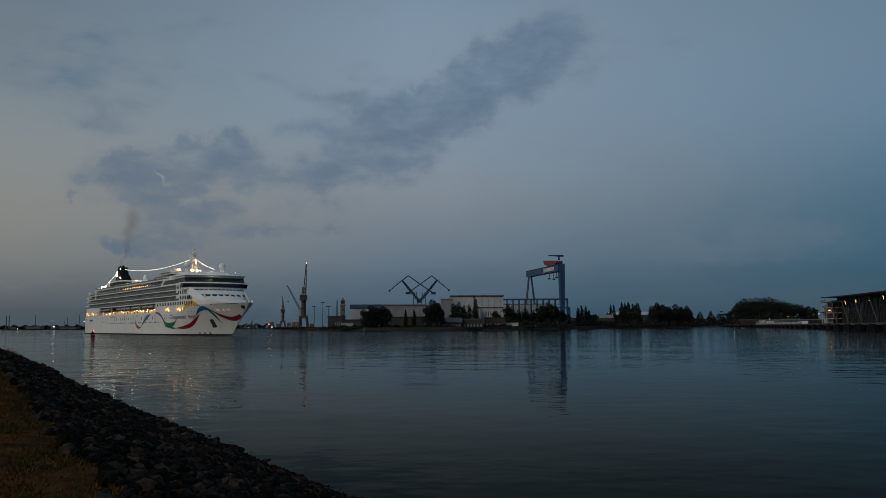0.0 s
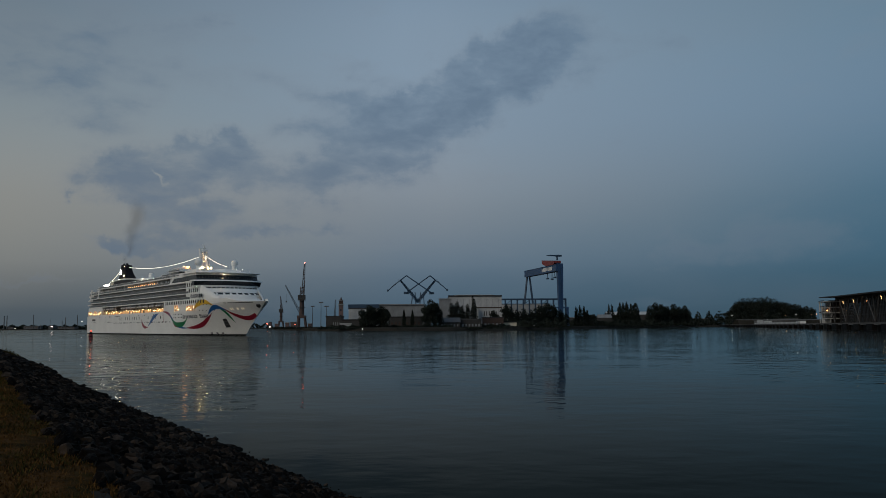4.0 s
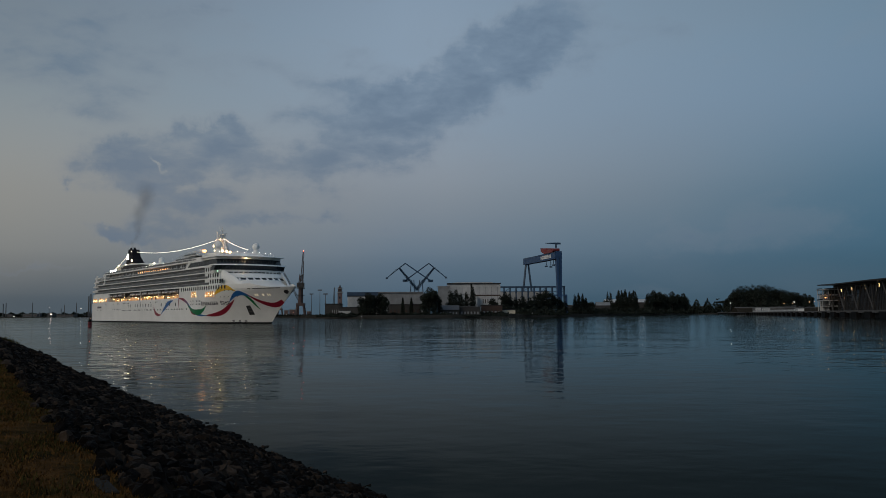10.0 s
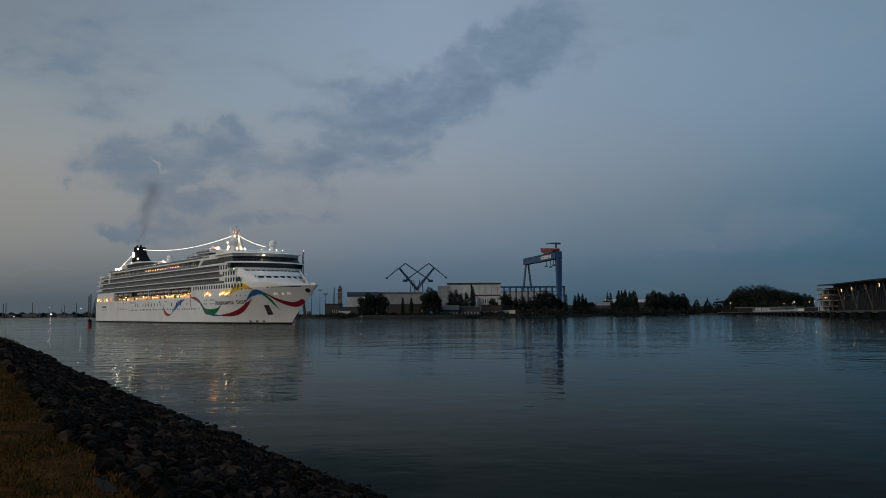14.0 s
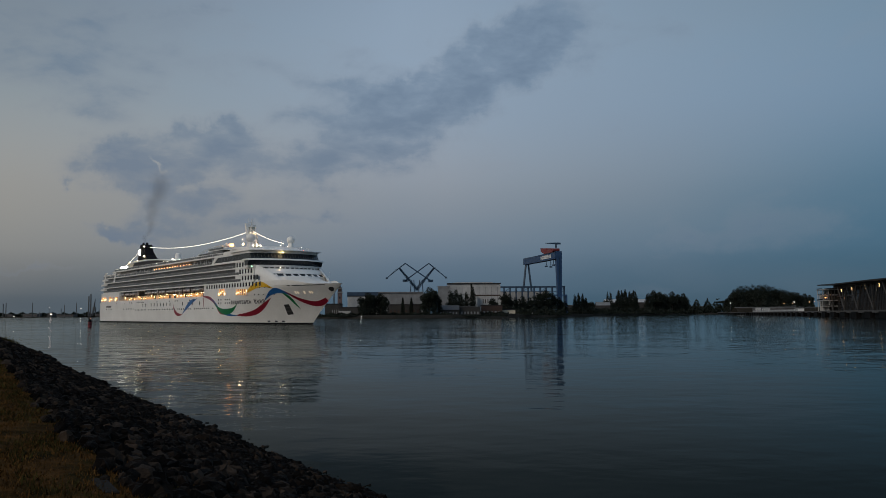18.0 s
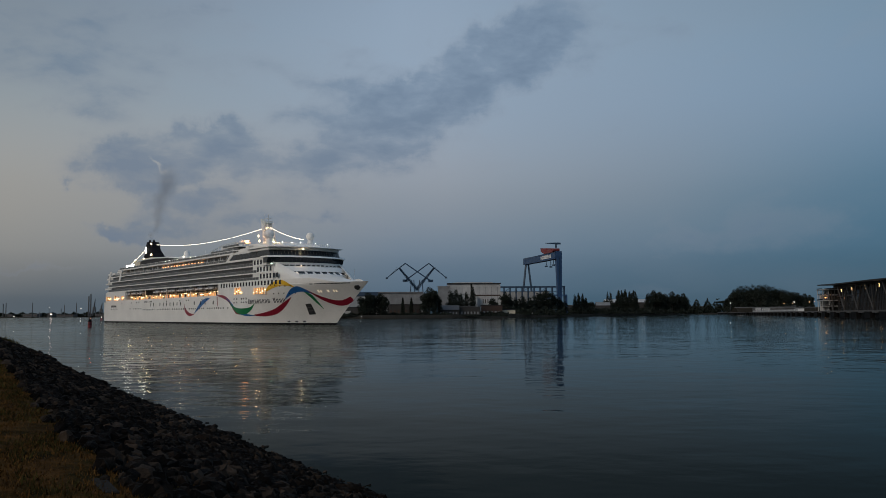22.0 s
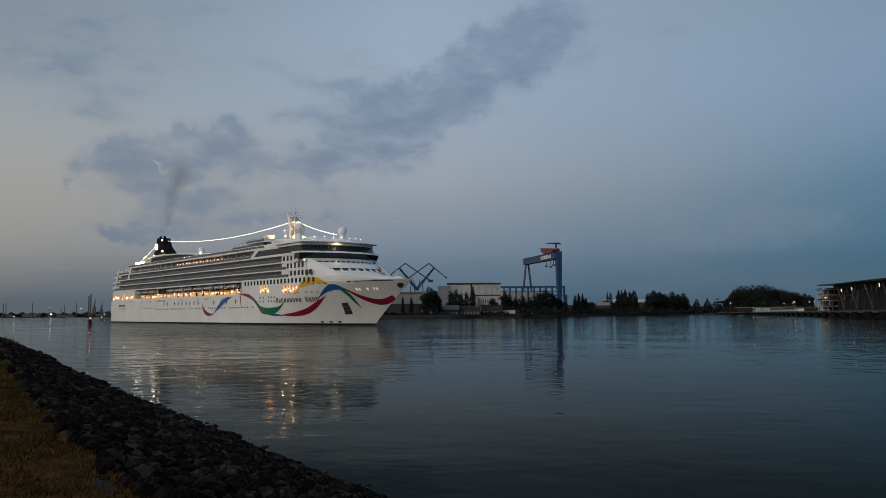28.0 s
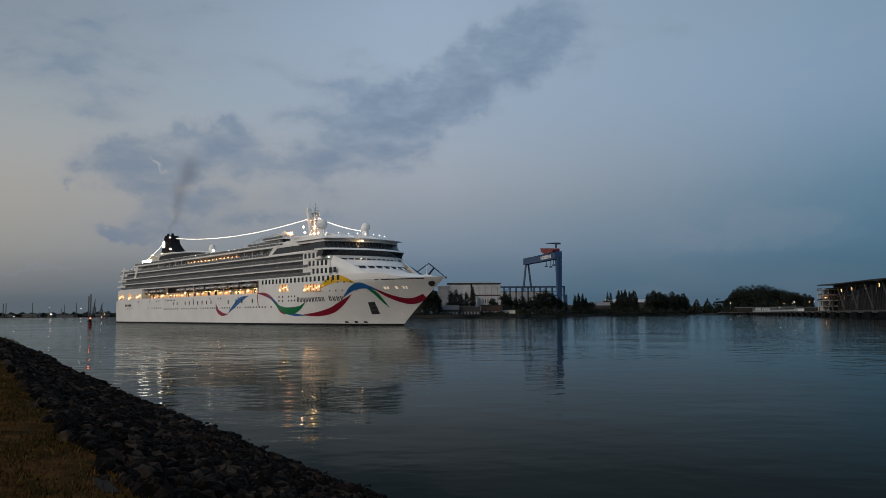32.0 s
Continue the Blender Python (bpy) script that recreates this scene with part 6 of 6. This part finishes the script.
# quay furniture
def lamp_post(a, n, h, mat, name="quay_lamp"):
    t = thing(name, "slim grey quay lamp with a lit head", "lamp", *qp(a, n, QZ), group="quay lamps")
    part("pole", Shape().tube((0, 0, 0), (0, 0, h), 0.16, 0.1, 6), M_GREYS, t)
    part("head", Shape().ball((0, 0, h + 0.2), 0.32, 8, 5), mat, t)


for a, n, hh, m in ((760, 60, 12, M_ORANGE), (720, 40, 11, M_ORANGE), (820, 30, 12, M_FAR), (900, 60, 13, M_ORANGE), (1010, 40, 12, M_ORANGE), (1280, 40, 9, M_FAR), (840, 30, 10, M_ORANGE), (680, 50, 11, M_ORANGE)):
    lamp_post(a, n, hh, m)
post = Shape().tube((0, 0, 0), (0, 0, 6.4), 0.24, 0.16, 6).mesh("barrier_post", M_CLAD)
for i in range(60):
    t = thing("barrier", "pale quay fence panel with a post", "fence", *qp(620 + i * 9, 6, QZ), QTURN, "quay fence")
    part("barrier_post", post, M_CLAD, t)
    part("barrier_panel", Shape().box(0.15, 8.9, -0.05, 0.05, 0.2, 1.9 + 0.5 * (i % 3 == 0)), M_CLADW if i % 5 else M_FENCE, t)
# the 230 m block stands in for a stretch of white fence
for a, L, hgt in ((640, 24, 3.0), (1120, 230, 6.5), (1480, 120, 7.5), (980, 60, 5.0)):
    t = thing("quay_block", "long white block for cabins and fence on the quay", "cabin", *qp(a, 14, QZ), QTURN, "quay cabins")
    part("body", Shape().box(0, L, -3, 3, 0, hgt), M_FENCE, t)
    part("roof", Shape().box(-0.3, L + 0.3, -3.3, 3.3, hgt, hgt + 0.25), M_CLAD, t)
    for i in range(int(L / 6)):
        part("door", Shape().box(2 + i * 6, 4 + i * 6, 3.0, 3.06, 0.2, 2.4), M_DULL, t)
# embankment road behind the quay, and the car on it
RAMP_Y, RAMP_Z = 1400.0, 12.5
tagged(new("embankment_road", Shape().prism([(RAMP_Y - 14, 4.9), (RAMP_Y - 5, RAMP_Z), (RAMP_Y + 9, RAMP_Z), (RAMP_Y + 22, 4.9)], 0.352 * RAMP_Y, 0.46 * RAMP_Y, 0).mesh("embankment_road", M_LAND)), "low grey embankment with a road behind the quay", "road", kind="structure")
kerb = Shape().box(-3, 3, -0.15, 0.15, 0, 0.9).mesh("guard_rail", M_CLAD)
for i in range(23):
    part("guard_rail", kerb, M_CLAD, bpy.data.objects["embankment_road"]).location = (0.356 * RAMP_Y + i * 6.3, RAMP_Y + 8.4, RAMP_Z)
car = thing("car", "small dark car with lit white headlamps on the embankment", "car")
part("body", Shape().prism([(-2.2, 0.35), (2.2, 0.35), (2.25, 0.8), (1.2, 1.0), (0.5, 1.5), (-1.3, 1.5), (-2.1, 1.0)], -0.9, 0.9, 1), M_COLUMN, car)
part("window", Shape().prism([(0.9, 1.02), (0.42, 1.44), (-1.2, 1.44), (-1.7, 1.02)], -0.92, 0.92, 1), M_WIN, car)
for sx in (-1.4, 1.4):
    for sy in (-0.8, 0.8):
        part("wheel", Shape().tube((sx, sy - 0.1, 0.33), (sx, sy + 0.1, 0.33), 0.33, n=10), M_TYRE, car)
for sy in (-0.65, 0.65):
    part("headlight", Shape().tube((2.2, sy, 0.75), (2.34, sy, 0.75), 0.28, n=10), M_WHITEL, car, "lit white headlamp")


def car_at(bearing, turn):
    return pose(bearing * RAMP_Y, RAMP_Y, RAMP_Z, 0, 0, turn)


# wooded mound behind the quay
for i, (u, v, w) in enumerate(((353.6, 27.9, 22), (359.7, 32.0, 24), (367.2, 31.9, 24), (374.7, 33.3, 26), (382.9, 32.5, 26), (390.4, 33.2, 26), (397.9, 31.1, 26), (406.1, 29.0, 26), (413.6, 26.2, 22), (421.1, 22.1, 18), (428.0, 23.4, 16), (436.8, 22.0, 16), (443.0, 19.9, 12), (348.8, 20.4, 14), (342.7, 16.4, 12))):
    tree(u, 1990 + 12 * (i % 4), w * 2.0, up(v + 1.5, 1990), QZ, 120 + i, bushy=True)
scrub("quay_hedge", [(341.3, 447.0, 1950, 14.1), (344.7, 419.8, 1990, 21.6)], "dark hedge and wood behind the quay", 1700, 1.1, 9)

# ---- marks in the water ----
buoy = thing("red_beacon", "red lateral beacon pile with a lit red lamp", "beacon", *at(-426.4, 300), 0)
part("pile", Shape().tube((0, 0, -3), (0, 0, 1.9), 0.72, 0.66, 12), M_BEACON, buoy)
part("collar", Shape().tube((0, 0, 0.9), (0, 0, 1.1), 0.8, n=12).tube((0, 0, 1.9), (0, 0, 2.05), 0.9, n=12), M_BOOT, buoy)
part("topmark", Shape().tube((0, 0, 2.05), (0, 0, 2.7), 0.5, 0.42, 10), M_BOOT, buoy, "black top of the beacon")
part("lamp", Shape().ball((0, 0, 3.0), 0.2, 10, 6), M_REDB, buoy, "lit red lamp")
# a hood added round the flashing lamp; its gaps time the flashes
s = Shape()
GAPS = (0.0, 225.0)
for i in range(48):
    mid = i * 7.5 + 3.75
    if all(abs((mid - g + 180) % 360 - 180) > 26 for g in GAPS):
        s.face_grid([[(r * math.cos(radians(i * 7.5 + e)), r * math.sin(radians(i * 7.5 + e)), z) for e in (0, 7.5)] for r, z in ((0.28, 2.7), (0.34, 2.7), (0.34, 3.3), (0.28, 3.3), (0.28, 2.7))])
s.tube((0, 0, 3.3), (0, 0, 3.42), 0.34, 0.2, 16)
hood = part("blink_hood", s, M_COLUMN, buoy, "added turning hood with two gaps that makes the lamp blink")
can = thing("channel_buoy", "small red channel buoy with a pale lamp", "buoy", *at(-412.7, 760), 0)
part("float", Shape().tube((0, 0, -0.6), (0, 0, 0.7), 1.5, 1.3, 12), M_BEACON, can)
part("cage", Shape().tube((0, 0, 0.7), (0, 0, 2.6), 0.9, 0.35, 8), M_BEACON, can)
part("lamp", Shape().ball((0, 0, 2.9), 0.3, 8, 5), M_FAR, can, "pale lamp")
dol = thing("light_dolphin", "dark timber dolphin with a bright white lamp", "beacon", *at(-99.3, 765), 0)
for sx in (-0.8, 0.8):
    for sy in (-0.8, 0.8):
        part("pile", Shape().tube((sx * 1.4, sy * 1.4, -3), (sx * 0.6, sy * 0.6, 1.6), 0.25, n=6), M_BARK, dol)
part("cap", Shape().box(-0.9, 0.9, -0.9, 0.9, 1.5, 1.75), M_DULL, dol)
part("lamp", Shape().ball((0, 0, 2.15), 0.3, 8, 5), M_WHITEL, dol, "bright white lamp")

# a gull that flies in over the water, past the camera
gull = thing("gull", "dark gull flying in low over the harbour", "bird")
part("body", Shape().face_grid([[(r * math.cos(k * math.tau / 8), y, 0.9 * r * math.sin(k * math.tau / 8)) for k in range(8)] for y, r in ((-0.17, 0.004), (-0.15, 0.018), (-0.11, 0.026), (-0.04, 0.034), (0.05, 0.03), (0.12, 0.014), (0.15, 0.006))], close=True), M_DULL, gull, smooth=True)
part("tail", Shape().prism([(-0.012, 0.12), (0.012, 0.12), (0.045, 0.21), (-0.045, 0.21)], -0.003, 0.003), M_DULL, gull)
part("beak", Shape().tube((0, -0.165, 0), (0, -0.20, -0.005), 0.006, 0.001, 6), M_CREAM, gull)
gull.scale = (0.8, 0.8, 0.8)
wings = []
for side in (-1, 1):
    wings.append(part("wing", Shape().face_grid([[(side * x, y0, z + h), (side * x, (y0 + y1) / 2, z + h + 0.006), (side * x, y1, z + h), (side * x, (y0 + y1) / 2, z - h)] for x, y0, y1, z, h in ((0.02, -0.06, 0.05, 0.0, 0.004), (0.10, -0.085, 0.03, 0.03, 0.004), (0.17, -0.07, 0.035, 0.035, 0.003), (0.25, -0.02, 0.05, 0.02, 0.002), (0.31, 0.05, 0.075, 0.0, 0.001))], close=True), M_DULL, gull, "long pointed wing"))


def fly(bearing, rise):
    return pose(10 * bearing / rise, 10000 / rise, EYE + 10, 0, 0, -4)


# ---- far southern shore ----
def chimney(b, rise, far, wide=3.0, name="chimney", label="thin dark chimney on the far shore"):
    x, y = at(b, far)
    t = thing(name, label, "chimney", x, y, SHORE, group="chimneys")
    h = up(rise, far) - SHORE
    part("shaft", Shape().tube((0, 0, -1), (0, 0, h), wide * 0.6, wide * 0.4, 8), M_FARHAZE, t)
    part("rim", Shape().tube((0, 0, h - 1.5), (0, 0, h), wide * 0.55, n=8), M_FARHAZE, t)


for u, v in ((-531.7, 15.3), (-528.3, 15.9), (-487.4, 4.8)):
    chimney(u, v, 2640)
for u, v in ((-496.3, 16.5), (-457.4, 13.5), (-443.1, 16.2), (-461.5, 8.8)):
    chimney(u, v, 2640, 2.2, "radio_mast", "thin grey mast on the far shore")


def far_crane(b, rise, far):
    x, y = at(b, far)
    t = thing("harbour_crane", "small dark harbour crane far off", "crane", x, y, SHORE, group="harbour cranes")
    h = up(rise, far) - SHORE
    for sx in (-1, 1):
        part("portal_leg", Shape().beam((sx * 6, 0, 0), (sx * 3, 0, h * 0.35), 3.4), M_FARHAZE, t)
    part("machine_house", Shape().box(-4, 4, -4, 4, h * 0.35, h * 0.55), M_FARHAZE, t)
    part("tower", Shape().beam((0, 0, h * 0.5), (0, 0, h * 0.8), 4.0, 2.4), M_FARHAZE, t)
    part("jib", Shape().beam((0, 0, h * 0.55), (2.5, 0, h), 3.0, 1.6), M_FARHAZE, t)


for u, v in ((-428.4, 23.6), (-426.0, 26.3)):
    chimney(u, v, 2650, 4.6, "chimney", "thick dark chimney on the far shore")
far_crane(-421.6, 20.2, 2650)
far_crane(-413.1, 15.4, 2650)
far_crane(-235.0, 9.0, 2900)
for b0, b1, tp, lab in ((-527.0, -520.1, 2.4, "low dark warehouse far off"), (-507.9, -490.1, 2.9, "long dark warehouse far off"), (-477.8, -472.4, 3.4, "dark block with lit windows far off"), (-466.9, -446.5, 1.9, "long dark warehouse far off"), (-419.2, -406.9, 2.6, "dark warehouse far off")):
    t = hall("warehouse", b0, b1, 2640, up(tp, 2640), 30, lab, M_FARHAZE)
    openings(t, 5, 2, 5, 0.4, M_BRICK)
for u, v, w, m, lab in ((-473.8, 2.4, 6, M_FARW, "bright white floodlight far off"), (-518.1, 0.2, 2.0, M_FAR, "white lamp far off"), (-437.6, 8.7, 2.2, M_FAR, "white lamp far off"), (-475.8, 10.2, 1.4, M_FAR, "white lamp far off"), (-409.0, 2.4, 2.2, M_ORANGE, "orange lamp far off"), (-255.5, 1.0, 2.0, M_FAR, "white lamp far off"), (-238.4, 0.9, 2.0, M_FAR, "white lamp far off"), (-210.5, 0.7, 1.4, M_FAR, "white lamp far off"), (-188.6, 0.6, 0.8, M_FAR, "white lamp far off"), (-213.9, 4.2, 1.0, M_REDB, "red lamp far off"), (-180.5, 3.3, 0.6, M_REDB, "red lamp far off")):
    far = 2600 if abs(u) > 230 else 1060
    x, y = at(u, far)
    t = thing("far_lamp", lab, "lamp", x, y, SHORE - 2, group="far lamps")
    h = max(1.0, up(v, far) - SHORE + 2)
    part("pole", Shape().tube((0, 0, -2), (0, 0, h), 0.3, n=5), M_DULL, t)
    part("head", Shape().box(-w * 0.5, w * 0.5, -0.5, 0.5, h - w * 0.25, h + w * 0.25), m, t)
for u, v, far, m in ((295.6, 9.1, 1950, M_FAR), (346.8, 11.6, 1140, M_FAR), (257.4, 3.8, 1900, M_FAR)):
    x, y = at(u, far)
    t = thing("shore_lamp", "lit lamp post on the shore", "lamp", x, y, SHORE, group="far lamps")
    h = max(1.0, up(v, far) - SHORE)
    part("pole", Shape().tube((0, 0, -1), (0, 0, h), 0.2, n=5), M_GREYS, t)
    part("head", Shape().ball((0, 0, h), 0.6 * far / 1500, 8, 5), m, t)


# ---- riprap, grass ----
def rock_mesh(seed):
    r = random.Random(seed)
    s = Shape().ball((0, 0, 0), 1.0, 7, 5)
    fl = (r.uniform(0.75, 1.25), r.uniform(0.7, 1.0), r.uniform(0.55, 0.8))
    seen = {}
    out = []
    for v in s.v:
        k = tuple(round(c, 3) for c in v)
        if k not in seen:
            j = r.uniform(0.64, 1.2)
            seen[k] = tuple(c * j * f for c, f in zip(v, fl))
        out.append(seen[k])
    s.v = out
    return s


ROCKS = [rock_mesh(i) for i in range(14)]
ROCK_MESH = [r.mesh("stone", M_STONE) for r in ROCKS]


def rock_pose(r, a, n, size):
    p = bank_point(a, n, 0.02)
    return pose(*p, r.uniform(0, 360), r.uniform(-35, 35), r.uniform(0, 360)) @ Matrix.Diagonal((size, size, size, 1))


SLABS = [(14.3, 1.86, 119.0, 1.0), (15.4, 1.94, 123.5, 0.9), (9.7, 1.50, 121.0, 0.9)]
rk = random.Random(11)
rest = Shape()
count = 0
a = 4.0
while a < 175:
    step = 0.19 if a < 26 else 0.26 if a < 48 else 0.4 if a < 80 else 0.7
    n = 1.75 + 0.6 * max(0.0, min(1.0, (a - 18) / 25)) + rk.uniform(-0.15, 0.2)
    while n < 7.95:
        aa, nn = a + rk.uniform(-0.6, 0.6) * step, n + rk.uniform(-0.5, 0.5) * step
        size = step * rk.uniform(0.32, 0.95)
        if rk.random() < 0.05:
            size *= 1.25
        m = rock_pose(rk, aa, nn, size)
        if 9.4 < a < 14.4 and count < 320:
            o = part("stone", ROCK_MESH[rk.randrange(14)], M_STONE, ground)
            o.matrix_basis = m
            count += 1
        else:
            src = ROCKS[rk.randrange(14)]
            k = len(rest.v)
            rest.v += [tuple(m @ Vector(v)) for v in src.v]
            rest.f += [tuple(k + i for i in f) for f in src.f]
        n += step * rk.uniform(0.85, 1.2)
    a += step * 0.95
for a, n, turn, L in SLABS:
    slab = thing("concrete_slab", "pale worn concrete slab at the edge of the stones", "slab", *bank_point(a, n, -0.03), turn, "edge slabs")
    sh = Shape().face_grid([[(x * L * q, y * 0.08 * q, z) for x, y in ((-0.5, -1), (0.46, -1), (0.5, 0.8), (0.1, 1.1), (-0.48, 0.9))] for z, q in ((-0.1, 1.0), (0.045, 1.0), (0.06, 0.94))], close=True)
    sh.poly([(x * L * 0.94, y * 0.075, 0.06) for x, y in ((-0.5, -1), (0.46, -1), (0.5, 0.8), (0.1, 1.1), (-0.48, 0.9))])
    part("slab_top", sh, M_SLAB, slab)
tagged(new("riprap", rest.mesh("riprap", M_STONE)), "dark angular riprap stones on the bank slope", "stones", kind="stuff")


def blades(name, count, n0, n1, a0, a1, tall, mat, label, seed, lean=0.5, patch=0.0):
    r = random.Random(seed)
    s = Shape()
    for _ in range(count):
        a = a0 + (a1 - a0) * r.random() ** 1.8
        n = r.uniform(n0, n1)
        if patch and noise.noise((a * 0.5, n * 0.9, seed)) < patch:
            continue
        x, y, z = bank_point(a, n, -0.03)
        t = r.random() * math.tau
        h = tall * r.uniform(0.4, 1.2)
        w = 0.008 + 0.0007 * a
        dx, dy = math.cos(t), math.sin(t)
        l = lean * h * r.uniform(0.2, 1.4)
        s.poly([(x - dy * w, y + dx * w, z), (x + dy * w, y - dx * w, z), (x + dx * l, y + dy * l, z + h)])
    return tagged(new(name, s.mesh(name, mat)), label, "grass", kind="stuff")


blades("dry_grass", 210000, -5, 2.0, 5, 42, 0.06, M_BLADE, "short dry brown grass on the bank", 1, 0.9)
blades("bank_weeds", 22000, 0.7, 2.4, 5, 60, 0.085, M_GREENB, "green weeds along the edge of the stones", 2, 0.8, -0.05)
blades("tall_dry_grass", 5000, 0.6, 2.5, 6, 45, 0.11, M_BLADE, "taller dry grass tufts by the stones", 4, 0.6, 0.12)
s = Shape()
r = random.Random(8)
for i in range(900):
    p = Vector(bank_point(118 + r.gauss(0, 1.0), 6.7 + r.gauss(0, 0.5), abs(r.gauss(0, 0.35)) + 0.1))
    u, v = Vector((r.gauss(0, 1), r.gauss(0, 1), r.gauss(0, 1))).normalized() * 0.09, Vector((r.gauss(0, 1), r.gauss(0, 1), r.gauss(0, 1))).normalized() * 0.07
    s.poly([p - u, p + v, p + u, p - v])
shrub = tagged(new("shrub", s.mesh("shrub", M_GREENB)), "small leafy shrub on the stone bank", "shrub")


def motions():
    course = [
        (0, pose(-183.25, 533.00, 0, 0, 0, -54.547)),
        (2, pose(-177.13, 523.46, 0, 0, 0, -54.383)),
        (4, pose(-171.03, 513.86, 0, 0, 0, -54.211)),
        (6, pose(-164.96, 504.23, 0, 0, 0, -54.031)),
        (8, pose(-158.92, 494.60, 0, 0, 0, -53.844)),
        (10, pose(-152.93, 485.00, 0, 0, 0, -53.650)),
        (12, pose(-146.99, 475.47, 0, 0, 0, -53.448)),
        (14, pose(-141.10, 466.04, 0, 0, 0, -53.238)),
        (16, pose(-135.27, 456.73, 0, 0, 0, -53.021)),
        (18, pose(-129.51, 447.60, 0, 0, 0, -52.797)),
        (20, pose(-123.83, 438.66, 0, 0, 0, -52.564)),
        (22, pose(-118.23, 429.95, 0, 0, 0, -52.325)),
        (24, pose(-112.72, 421.51, 0, 0, 0, -52.077)),
        (26, pose(-107.30, 413.36, 0, 0, 0, -51.823)),
        (28, pose(-101.98, 405.54, 0, 0, 0, -51.561)),
        (30, pose(-96.77, 398.08, 0, 0, 0, -51.291)),
        (32, pose(-91.67, 391.02, 0, 0, 0, -51.013))]
    walk(ship, course)
    walk(smoke, course)
    walk(gull, [(0, pose(-24, 650, EYE + 10.5, 0, 0, -4)), (28.0, pose(-4.8, 86, EYE + 10, 0, 0, -4)), (28.6, fly(-58.4, 131.9)), (29.0, fly(-70.0, 156.3)), (29.4, fly(-87.7, 185.0)),
                (29.8, fly(-95.2, 209.6)), (30.2, fly(-83.6, 250.4)), (30.4, fly(-74.1, 278.0)), (30.6, fly(-57.0, 307.8)),
                (30.8, fly(-23.6, 341.3)), (31.0, fly(27.6, 384.2)), (31.3, pose(2.6, 20, EYE + 10, 0, 0, -4)), (32, pose(4.5, 6, EYE + 10, 0, 0, -4))])
    for wing, side in zip(wings, (-1, 1)):
        walk(wing, [(0, pose(0, 0, 0))] + [(28 + 0.15 * i, pose(0, 0, 0, 0, side * (-22 if i % 2 else 14), 0)) for i in range(20)] + [(31.2, pose(0, 0, 0)), (32, pose(0, 0, 0))])
    # the added hood turns once in four seconds and bares the lamp twice, as its flashes
    walk(hood, [(0.5 * i, pose(0, 0, 0, 0, 0, -67 - 45.0 * i)) for i in range(65)])
    # the car waits facing inland, turns on the embankment and drives off
    walk(car, [(0, car_at(0.371, 60)), (25.6, car_at(0.371, 60)), (26.4, car_at(0.372, -20)), (27.5, car_at(0.3755, -75)), (28.2, car_at(0.3725, -120)), (28.9, car_at(0.3685, -110)),
               (29.5, car_at(0.3705, -60)), (30.2, car_at(0.376, -25)), (31, car_at(0.388, -30)), (32, car_at(0.4045, -60))])
    walk(water, [(0, pose(0, 0, 0)), (16, pose(1.6, -3.0, 0)), (32, pose(3.2, -6.0, 0))])


motions()
